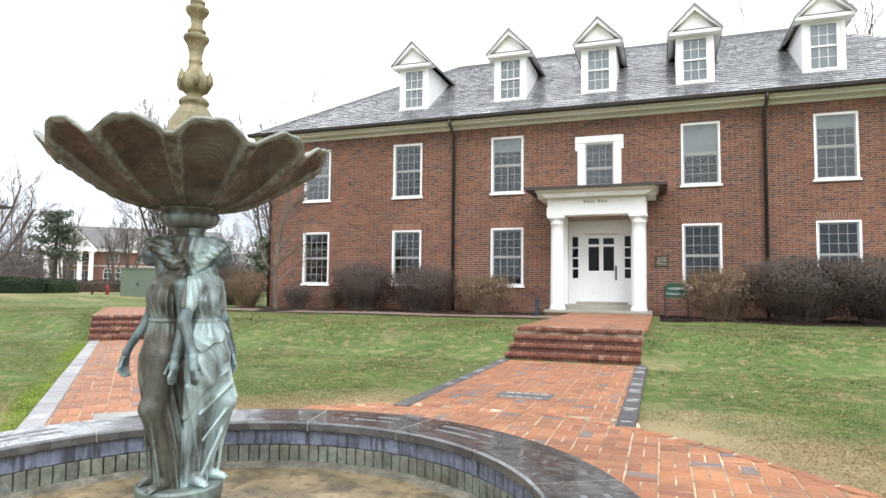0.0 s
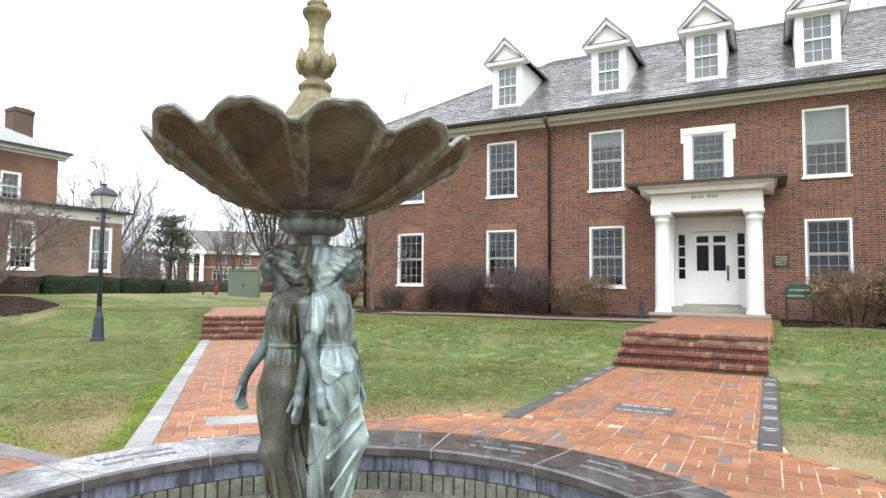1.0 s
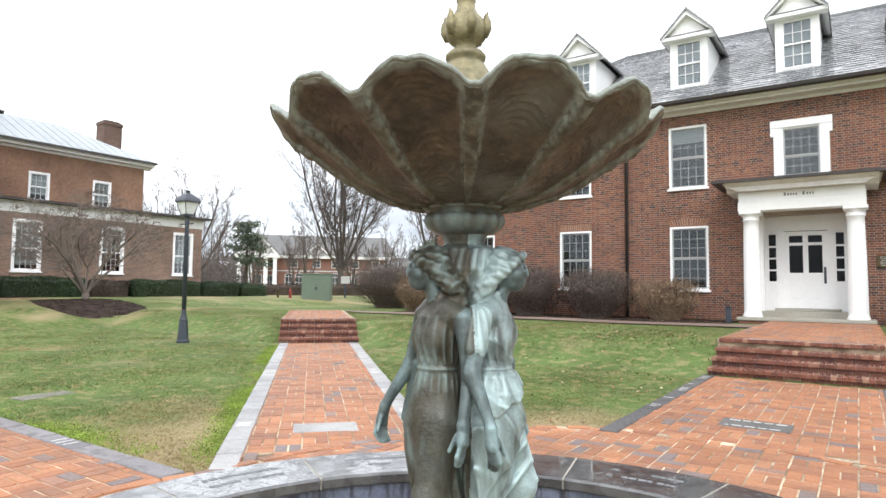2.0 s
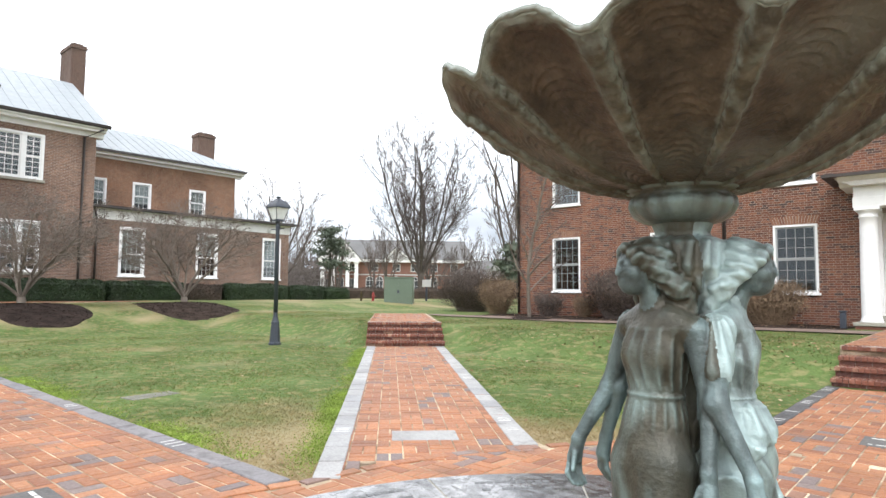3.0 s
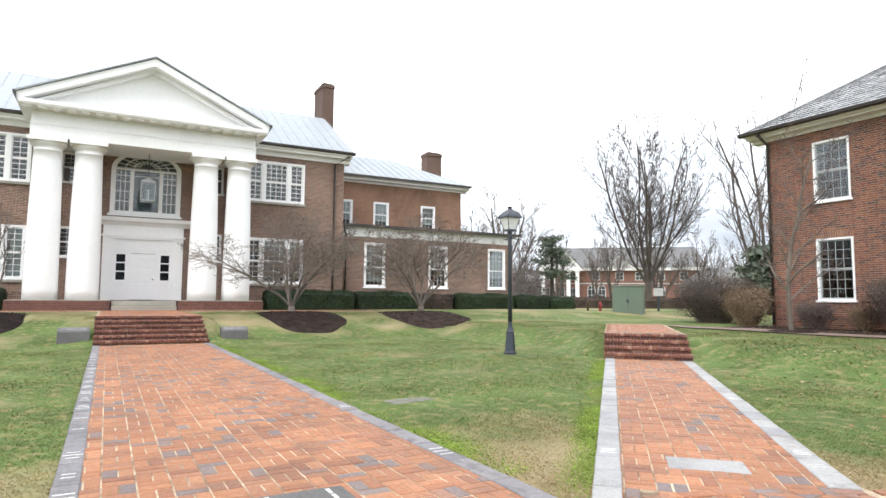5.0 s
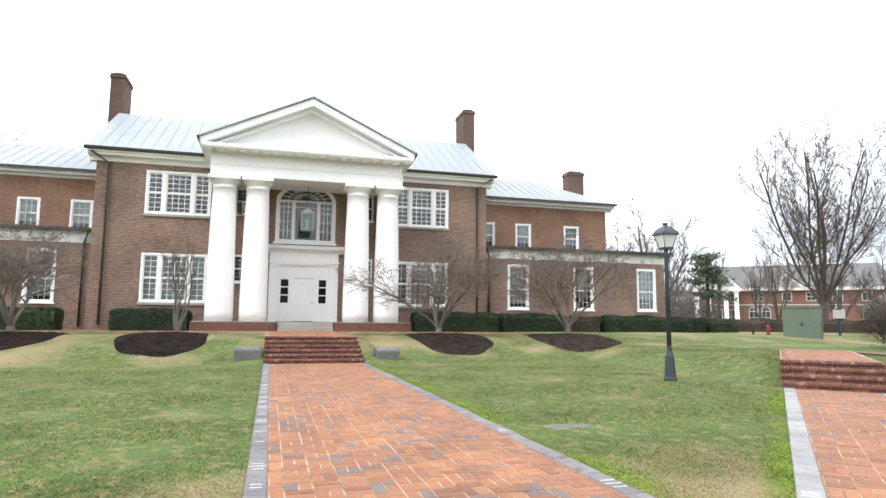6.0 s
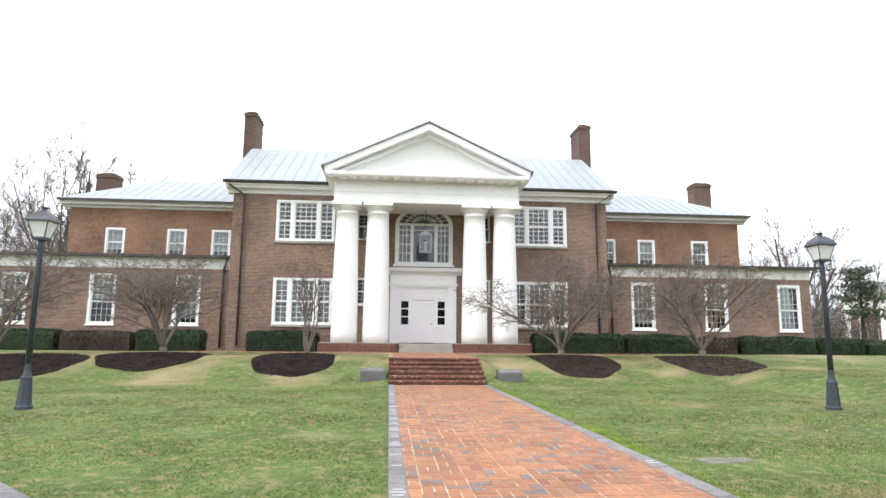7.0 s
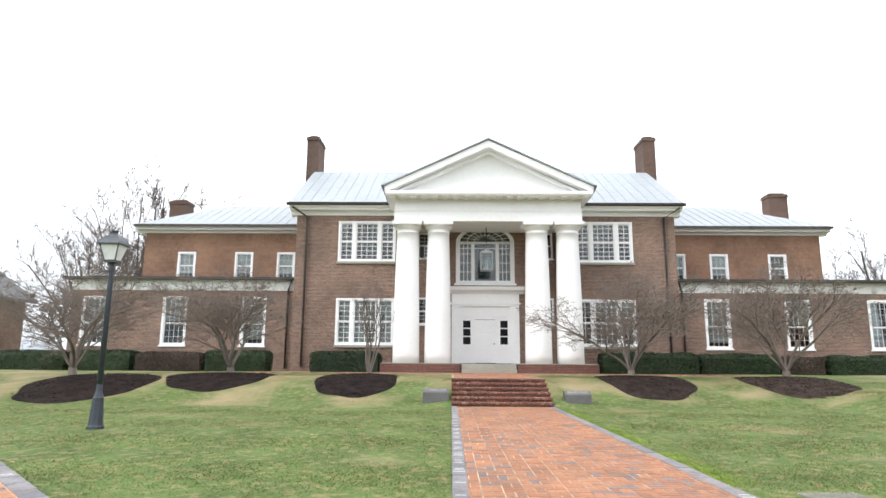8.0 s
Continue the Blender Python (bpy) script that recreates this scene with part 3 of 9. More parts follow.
# ---- paving: where it lies ----
P_DIR = radians(136.1)  # the diagonal walk's direction
PDX, PDY = math.cos(P_DIR), math.sin(P_DIR)
PNX, PNY = PDY, -PDX  # to the walk's right
P0X, P0Y = -5.22, 4.79  # outer corner of its kerb at the fountain
P_WIDE, P_LONG = 1.76, 9.94
A_S, A_N, A_END = 1.83, 4.68, -20.5  # walk to the columned hall
B_W, B_E, B_END = -3.45, -1.05, 12.18  # walk to the dormered hall
PLAZA_ANGLE = np.radians([-180, -156, -120, -60, 0, 30, 52, 64, 76, 90, 106, 113, 127, 153, 180])
PLAZA_RADIUS = np.array([3.35, 3.46, 4.1, 4.3, 3.95, 3.85, 3.93, 4.17, 4.46, 4.7, 4.82, 4.67, 4.2, 3.49, 3.35])


def walk_p(x, y):
    """Along and across the diagonal walk."""
    return (x - P0X) * PDX + (y - P0Y) * PDY, (x - P0X) * PNX + (y - P0Y) * PNY


def walk_sw(x, y):
    """The same for the walk that mirrors it on the other side of the long walk."""
    return walk_p(x, 2 * 3.25 - y)


def paved(x, y, grow=0.0):
    """Whether brick paving or kerb covers a spot."""
    x, y = np.asarray(x, float), np.asarray(y, float)
    far = np.hypot(x - CX, y - CY) < np.interp(np.arctan2(y - CY, x - CX), PLAZA_ANGLE, PLAZA_RADIUS) + grow
    a = (x < -4.8) & (x > -31) & (y > A_S - grow) & (y < A_N + grow)
    b = (y > 5) & (y < 21) & (x > B_W - grow) & (x < B_E + grow)
    s, w = walk_p(x, y)
    p = (s > -0.4) & (s < 19) & (w > -grow) & (w < P_WIDE + grow)
    s, w = walk_sw(x, y)
    q = (s > -0.4) & (s < 12) & (w > -grow) & (w < P_WIDE + grow)
    c = (y > 17.75 - grow) & (y < 19.0 + grow) & (x < B_W) & (x > -24)
    return far | a | b | p | q | c


def bricks_in(test, x0, x1, y0, y1, unit=0.212, turn=0.0, origin=(0, 0)):
    """Centres and turns of basket-woven bricks whose middles pass the test."""
    out = []
    ca, sa = math.cos(turn), math.sin(turn)
    for i in range(math.floor(x0 / unit), math.ceil(x1 / unit)):
        for j in range(math.floor(y0 / unit), math.ceil(y1 / unit)):
            for s in (-0.25, 0.25):
                flat = (i + j) % 2
                u, v = (i + 0.5) * unit + (0 if flat else s * unit), (j + 0.5) * unit + (s * unit if flat else 0)
                x, y = origin[0] + u * ca - v * sa, origin[1] + u * sa + v * ca
                if test(x, y):
                    out.append((x, y, turn + (0 if flat else math.pi / 2)))
    return out


def brick_mesh(name, lx, ly, lz, material, edge=0.006):
    """One brick with worn upper edges, its top at z = 0."""
    b = Build()
    x, y = lx / 2, ly / 2
    ring = lambda i, z: [(-x + i, -y + i, z), (x - i, -y + i, z), (x - i, y - i, z), (-x + i, y - i, z)]
    b.add(ring(0, -lz) + ring(0, -edge) + ring(edge, 0),
          [(4 * r + k, 4 * r + (k + 1) % 4, 4 * r + 4 + (k + 1) % 4, 4 * r + 4 + k) for r in range(2) for k in range(4)] + [(8, 9, 10, 11)])
    return b.mesh(name, material)


def lay(name, places, unit_mesh, height, parent, near, label=""):
    """Bricks at (x, y, turn): the 300 nearest to the spot near are parts, the rest one mesh."""
    rng = random.Random(len(places))
    places = sorted(places, key=lambda p: math.hypot(p[0] - near[0], p[1] - near[1]))
    base = np.array([v.co for v in unit_mesh.vertices])
    polys = [tuple(p.vertices) for p in unit_mesh.polygons]
    vs, fs = [], []
    for k, (x, y, turn) in enumerate(places):
        z = (height(x, y) if callable(height) else height) + rng.uniform(-0.003, 0.002)
        turn += rng.uniform(-0.012, 0.012)
        if k < 300:
            ob = under(new(name, unit_mesh), parent)
            ob.matrix_basis = Matrix.Translation((x, y, z)) @ Matrix.Rotation(turn, 4, "Z") @ Matrix.Rotation(rng.uniform(-0.012, 0.012), 4, "X")
            continue
        c, s = math.cos(turn), math.sin(turn)
        o = len(vs) * len(base)
        vs.append(np.stack([x + base[:, 0] * c - base[:, 1] * s, y + base[:, 0] * s + base[:, 1] * c, z + base[:, 2]], 1))
        fs += [tuple(o + i for i in f) for f in polys]
    if vs:
        me = bpy.data.meshes.new(name + "_field")
        me.from_pydata(np.concatenate(vs).tolist(), [], fs)
        me.materials.append(unit_mesh.materials[0])
        part(name + "_field", me, None, parent, label, kind="stuff")


def flat_sheet(outline, z):
    return Build().add([(x, y, z(x, y) if callable(z) else z) for x, y in outline], [tuple(range(len(outline)))])


# ---- steps of brick on edge ----
def brick_steps(name, pose_m, width, risers, rise_m, tread, label):
    """Steps that climb along local y from the origin. Each step is a part with its own bricks."""
    root = thing(name, (0, 0, 0), label, "steps")
    root.matrix_basis = pose_m
    rng = random.Random(risers)
    for k in range(risers):
        y0, top = k * tread, (k + 1) * rise_m
        core = Build().box(-width / 2 + 0.01, y0 + 0.05, -0.1, width / 2 - 0.01, y0 + tread + 0.3, top - 0.008)
        step = part("step", core, M_step_mortar, root, at=None)
        step.matrix_basis = world_of(root)
        b = Build()
        n = round(width / 0.073)
        for i in range(n):
            x = -width / 2 + (i + 0.5) * width / n
            j = rng.uniform(-0.004, 0.004)
            b.box(x - width / n / 2 + 0.0025, y0 - 0.03 + j, top - 0.062, x + width / n / 2 - 0.0025, y0 + tread * 0.62 + j, top + rng.uniform(-0.002, 0.003), bevel=0.007)
            b.box(x - width / n / 2 + 0.0025, y0 + tread * 0.65, top - 0.068, x + width / n / 2 - 0.004, y0 + tread * 1.04, top - 0.002, bevel=0.005)
        m = round(width / 0.21)
        for i in range(m):
            x = -width / 2 + (i + 0.5) * width / m
            b.box(x - width / m / 2 + 0.005, y0 + 0.035, top - rise_m - 0.004, x + width / m / 2 - 0.005, y0 + 0.1, top - 0.07, bevel=0.004)
        # bricks of the two ends
        for side in (-1, 1):
            for i in range(2):
                b.box(side * (width / 2 - 0.012), y0 + 0.1 + i * 0.16, top - rise_m, side * (width / 2 + 0.004), y0 + 0.25 + i * 0.16, top - 0.076, bevel=0.003)
        rows = part("tread_bricks", b, M_step_brick, step)
        rows.matrix_basis = world_of(root)
    return root


brick_steps("brick_steps", pose((B_W + B_E) / 2 - 0.02, B_END, 0), 2.24, 4, 0.1265, 0.33, "four brick-on-edge steps up to the small porch")
brick_steps("brick_steps", pose(A_END, 3.25, 0, 0, 0, 90), 2.84, 6, 0.12, 0.33, "six brick-on-edge steps up to the columned portico")
P_EX, P_EY = P0X + P_LONG * PDX + 0.5 * P_WIDE * PNX, P0Y + P_LONG * PDY + 0.5 * P_WIDE * PNY
brick_steps("brick_steps", pose(P_EX, P_EY, 0, 0, 0, math.degrees(P_DIR) - 90), 1.82, 4, 0.125, 0.33, "four worn brick steps on the diagonal walk")


# ---- kerbs of engraved stone ----
def kerb_line(parent, a, b, wide, material, inscribed):
    """Stones end to end from a to b, on the right of that line, with unreadable lines of lettering."""
    ax, ay, bx, by = *a, *b
    long = math.hypot(bx - ax, by - ay)
    n = max(1, round(long / (0.62 if wide != 0.2 and wide != -0.2 else 0.42)))
    turn = math.atan2(by - ay, bx - ax)
    stone = Build().box(0.006, -wide + 0.003, -0.12, long / n - 0.006, -0.003, 0.009, bevel=0.007).mesh("kerb_stone", material)
    bars = Build()
    rng = random.Random(int(ax * 100))
    for k in range(n):
        m = Matrix.Translation((ax + (bx - ax) * k / n, ay + (by - ay) * k / n, rng.uniform(-0.004, 0.004))) @ Matrix.Rotation(turn + rng.uniform(-0.006, 0.006), 4, "Z")
        part("kerb_stone", stone, None, parent, at=m)
        for q in range(rng.randint(1, 3) if rng.random() < inscribed else 0):
            u, h = long / n * (0.3 + 0.16 * q), rng.uniform(0.04, 0.07)
            bars.box(u, -wide * 0.5 - h, 0.0, u + 0.022, -wide * 0.5 + h, 0.0105, m=m)
    if bars.v:
        part("inscription", bars, M_engraving, parent, "worn unreadable pale lettering", kind="stuff")


# ---- paths ----
pavement_b = thing("pavement", ((B_W + B_E) / 2, 9, 0), "orange brick walk in basket weave with dark engraved kerbs", "pavement", kind="structure")
kerb_line(pavement_b, (B_W, 7.62), (B_W, B_END), 0.17, M_kerb_dark, 0.9)
kerb_line(pavement_b, (B_E, 7.5), (B_E, B_END), -0.17, M_kerb_dark, 0.95)
pavement_a = thing("pavement", (-12, 3.25, 0), "long orange brick walk in basket weave with bluish stone kerbs", "pavement", kind="structure")
kerb_line(pavement_a, (-5.3, A_N), (A_END, A_N), -0.17, M_kerb_blue, 0.12)
kerb_line(pavement_a, (-5.3, A_S), (A_END, A_S), 0.17, M_kerb_blue, 0.95)
pavement_p = thing("pavement", (P_EX, P_EY, 0), "orange brick diagonal walk with pale granite kerbs", "pavement", kind="structure")


def at_p(s, w):
    return P0X + s * PDX + w * PNX, P0Y + s * PDY + w * PNY


kerb_line(pavement_p, at_p(0, 0), at_p(P_LONG, 0), 0.2, M_kerb_light, 0.3)
kerb_line(pavement_p, at_p(0.82, P_WIDE), at_p(P_LONG, P_WIDE), -0.2, M_kerb_light, 0.2)
pavement_q = thing("pavement", (-8, -1, 0), "brick diagonal walk with grey kerbs on the far lawn", "pavement", kind="structure")


def at_q(s, w):
    x, y = at_p(s, w)
    return x, 6.5 - y


kerb_line(pavement_q, at_q(0, 0), at_q(9, 0), -0.2, M_kerb_blue, 0.2)
kerb_line(pavement_q, at_q(0.8, P_WIDE), at_q(9, P_WIDE), 0.2, M_kerb_blue, 0.2)
pavement_c = thing("plaza", (CX, CY, 0), "round plaza of orange and blue-brown bricks round the fountain", "pavement", kind="structure")

# joint sand under the bricks
ring = [(CX + np.interp(a, PLAZA_ANGLE, PLAZA_RADIUS) * math.cos(a), CY + np.interp(a, PLAZA_ANGLE, PLAZA_RADIUS) * math.sin(a)) for a in np.linspace(-math.pi, math.pi, 97)[:-1]]
part("sand_bed", flat_sheet(ring, -0.0065), M_sand, pavement_c)
part("sand_bed", flat_sheet([(B_W - 0.1, 7.1), (B_E + 0.1, 7.1), (B_E + 0.02, 7.76), (B_W - 0.02, 7.76)], -0.0078), M_sand, pavement_b)
part("sand_bed", flat_sheet([(B_W + 0.02, 7.74), (B_E - 0.02, 7.74), (B_E - 0.02, B_END + 0.05), (B_W + 0.02, B_END + 0.05)], -0.0025), M_sand, pavement_b)
part("sand_bed", flat_sheet([(-5.4, A_S + 0.02), (-5.4, A_N - 0.02), (A_END - 0.05, A_N - 0.02), (A_END - 0.05, A_S + 0.02)], -0.0025), M_sand, pavement_a)
part("sand_bed", flat_sheet([at_p(-0.5, 0.0), at_p(-0.3, P_WIDE + 0.3), at_p(1.0, P_WIDE + 0.02), at_p(0.5, 0.0)], -0.0078), M_sand, pavement_p)
part("sand_bed", flat_sheet([at_p(0.24, 0.02), at_p(0.8, P_WIDE - 0.02), at_p(P_LONG + 0.05, P_WIDE - 0.02), at_p(P_LONG + 0.05, 0.02)], -0.0028), M_sand, pavement_p)
part("sand_bed", flat_sheet([at_q(-0.5, 0.0), at_q(-0.3, P_WIDE + 0.3), at_q(1.0, P_WIDE + 0.02), at_q(0.5, 0.0)], -0.0078), M_sand, pavement_q)
part("sand_bed", flat_sheet([at_q(0.24, 0.02), at_q(0.8, P_WIDE - 0.02), at_q(9, P_WIDE - 0.02), at_q(9, 0.02)], -0.0028), M_sand, pavement_q)

# stone set into the walks, with unreadable lettering
def inset_stone(name, cx, cy, lx, ly, turn, material, label, lines, parent_label="stone", z=0.0):
    m = Matrix.Translation((cx, cy, z)) @ Matrix.Rotation(turn, 4, "Z")
    root = thing(name, (cx, cy, 0), label, parent_label)
    part("slab", Build().box(-lx / 2, -ly / 2, -0.05, lx / 2, ly / 2, 0.006, m=m, bevel=0.006), material, root)
    bars, rng = Build(), random.Random(int(cx * 77))
    for k in range(lines):
        y = ly * (0.32 - 0.64 * k / max(lines - 1, 1))
        x = -lx * 0.4
        while x < lx * 0.34:
            w = rng.uniform(0.03, 0.1)
            bars.box(x, y - 0.014, 0.0, x + w, y + 0.014, 0.008, m=m)
            x += w + 0.025
    if lines:
        part("inscription", bars, M_engraving, root, "unreadable pale lettering", kind="stuff")
    return root


inset_stone("paving_stone", -5.51, 6.23, 0.58, 0.36, P_DIR - math.pi / 2, M_kerb_light, "plain pale granite slab set into the brick walk", 0)
inset_stone("memorial_plaque", -2.3, 8.72, 0.62, 0.42, 0, M_plaque, "dark weathered memorial stone set into the brick walk", 2)
inset_stone("memorial_plaque", -6.12, 3.24, 0.36, 0.62, 0, M_plaque, "dark memorial stone with pale lettering in the paving", 2)
tagged(inset_stone("lawn_stone", -9.42, 5.55, 0.3, 0.62, 0.1, surface("weathered_lawn_stone", (0.2, 0.195, 0.16), 0.85, 0.3, 4, 40, 0.3), "flat weathered stone set flush in the lawn", 0, z=-0.027))

# ---- the fountain ----
fountain = thing("fountain", (CX, CY, 0), "round stone fountain basin with a bronze shell bowl on figures", "fountain")
R_IN, R_OUT, R_WALL, Z_TOP, Z_FLOOR = 1.06, 1.36, 1.09, 0.597, 0.395


def arc_block(r0, r1, z0, z1, a0, a1, n=8, bevel=0.008):
    """A curved stone between two angles, with eased edges."""
    sec = [(r0 + bevel, z0), (r1 - bevel, z0), (r1, z0 + bevel), (r1, z1 - bevel), (r1 - bevel, z1), (r0 + bevel, z1), (r0, z1 - bevel), (r0, z0 + bevel)]
    b, m = Build(), len(sec)
    vs = [(CX + r * math.cos(a0 + (a1 - a0) * k / n), CY + r * math.sin(a0 + (a1 - a0) * k / n), z) for k in range(n + 1) for r, z in sec]
    fs = [(k * m + i, k * m + (i + 1) % m, (k + 1) * m + (i + 1) % m, (k + 1) * m + i) for k in range(n) for i in range(m)]
    return b.add(vs, fs + [tuple(range(m))[::-1], tuple(n * m + i for i in range(m))])


basin = part("basin_wall", Build().lathe([(R_WALL + 0.03, -0.05), (1.31, -0.05), (1.31, 0.554), (R_WALL + 0.03, 0.554), (R_WALL + 0.03, -0.05)], (CX, CY), 96, close=False), M_granite_edge, fountain, "grey stone ring wall")
STONES, FIRST = 15, radians(78.2)
for k in range(STONES):
    a0 = FIRST + 2 * math.pi * k / STONES
    a1 = a0 + 2 * math.pi / STONES
    part("coping_stone", arc_block(R_IN, R_OUT, 0.553, Z_TOP, a0 + 0.003, a1 - 0.003), M_granite, basin, "polished dark granite coping, wet in patches" if k == 0 else "", smooth=False)
    part("band_stone", arc_block(R_WALL - 0.005, R_WALL + 0.03, 0.488, 0.5525, a0 + 0.006, a1 - 0.006, bevel=0.003), M_pool_band, basin)
    part("coping_joint", arc_block(R_IN + 0.003, R_OUT - 0.003, 0.556, Z_TOP - 0.0015, a1 - 0.0035, a1 + 0.0035, n=1, bevel=0.001), M_stone, basin)
    part("band_joint", arc_block(R_WALL + 0.002, R_WALL + 0.03, 0.486, 0.553, a1 - 0.02, a1 + 0.02, n=2, bevel=0.001), M_granite_edge, basin)
part("backing", Build().lathe([(R_WALL + 0.005, 0.38), (R_WALL + 0.03, 0.38), (R_WALL + 0.03, 0.553), (R_WALL + 0.005, 0.553), (R_WALL + 0.005, 0.38)], (CX, CY), 96, close=False), M_gutter, basin)
TILES = 148
for k in range(TILES):
    a = 2 * math.pi * k / TILES
    part("tile", arc_block(R_WALL - 0.006, R_WALL + 0.012, Z_FLOOR - 0.01, 0.485, a + 0.003, a + 2 * math.pi / TILES - 0.003, n=1, bevel=0.003), M_pool_tile, basin)
part("basin_edge", Build().lathe([(R_WALL - 0.05, Z_FLOOR - 0.004), (R_WALL - 0.045, Z_FLOOR + 0.006), (R_WALL - 0.02, Z_FLOOR + 0.014), (R_WALL, Z_FLOOR + 0.02), (R_WALL, Z_FLOOR - 0.004)], (CX, CY), 96, close=False), surface("mossy_mortar", (0.2, 0.19, 0.15), 0.8, 0.4, 8, 50, 0.4, 60), fountain, "rough mortar fillet round the basin floor")
part("basin_floor", Build().lathe([(0.0, Z_FLOOR), (0.6, Z_FLOOR - 0.004), (R_WALL - 0.05, Z_FLOOR), (R_WALL + 0.02, Z_FLOOR + 0.006)], (CX, CY), 96, close=False), M_pool_floor, fountain, "stained tan basin floor, drained for winter", smooth=True)
# engraved lettering on the coping, too worn to read; its pale tone imitates wet glints
marks = Build()
rng = random.Random(3)
for k in range(STONES):
    for line in range(2):
        r = 1.17 + 0.075 * line
        a = FIRST + 2 * math.pi * (k + 0.22) / STONES
        while a < FIRST + 2 * math.pi * (k + 0.72) / STONES:
            w = rng.uniform(0.012, 0.03)
            if rng.random() < 0.75 and k % 3 != 1:
                v = arc_block(r, r + 0.022, Z_TOP - 0.004, Z_TOP + 0.0012, a, a + w * 0.8, n=1, bevel=0.0005)
                marks.add(v.v, v.f)
            a += w
part("inscription", marks, surface("worn_engraving", (0.16, 0.165, 0.17), 0.6, 0.3, 8, 60), basin, "worn lettering cut into the coping", kind="stuff")
pedestal = [(0.14, Z_FLOOR - 0.01), (0.14, Z_FLOOR + 0.05), (0.118, Z_FLOOR + 0.06), (0.112, Z_FLOOR + 0.08), (0.112, 0.61), (0.117, 0.622), (0.117, 0.648), (0.112, 0.655), (0.0, 0.655)]
part("pedestal", Build().lathe(pedestal, (CX - 0.0, CY), 48, close=False), M_patina, fountain, "round bronze drum under the figures", smooth=False)


# figures: one mesh, blended from simple solids
def solid_surface(f, lo, hi, cell):
    """The surface f = 0 of a field on a grid, as vertices and quads."""
    axes = [np.arange(a, b, cell, dtype=np.float32) for a, b in zip(lo, hi)]
    g = f(*np.meshgrid(*axes, indexing="ij"))
    inside = g < 0
    shape = tuple(n - 1 for n in g.shape)
    total, count = np.zeros((*shape, 3), np.float32), np.zeros(shape, np.float32)
    crossings = []
    for ax in range(3):
        lo_s = [slice(None)] * 3
        hi_s = [slice(None)] * 3
        lo_s[ax], hi_s[ax] = slice(0, -1), slice(1, None)
        a, b = g[tuple(lo_s)], g[tuple(hi_s)]
        i, j, k = np.nonzero(inside[tuple(lo_s)] != inside[tuple(hi_s)])
        t = a[i, j, k] / (a[i, j, k] - b[i, j, k])
        spot = np.stack([axes[0][i], axes[1][j], axes[2][k]], 1)
        spot[:, ax] += t * cell
        o1, o2 = [n for n in range(3) if n != ax]
        idx = np.stack([i, j, k], 1)
        ring = []
        for d1, d2 in ((0, 0), (-1, 0), (-1, -1), (0, -1)):
            c = idx.copy()
            c[:, o1] += d1
            c[:, o2] += d2
            ring.append(c)
            ok = np.all((c >= 0) & (c < np.array(shape)), 1)
            np.add.at(total, tuple(c[ok].T), spot[ok])
            np.add.at(count, tuple(c[ok].T), 1)
        crossings.append((np.stack(ring, 1), inside[tuple(lo_s)][i, j, k], ax))
    used = count > 0
    number = np.full(shape, -1)
    number[used] = np.arange(used.sum())
    verts = total[used] / count[used][:, None]
    faces = []
    for ring, first, ax in crossings:
        ok = np.all((ring >= 0) & (ring < np.array(shape)), (1, 2))
        q = number[tuple(np.moveaxis(ring[ok], -1, 0))]
        flip = first[ok] ^ (ax == 1)
        q[~flip] = q[~flip][:, ::-1]
        faces.append(q)
    return verts, np.concatenate(faces)


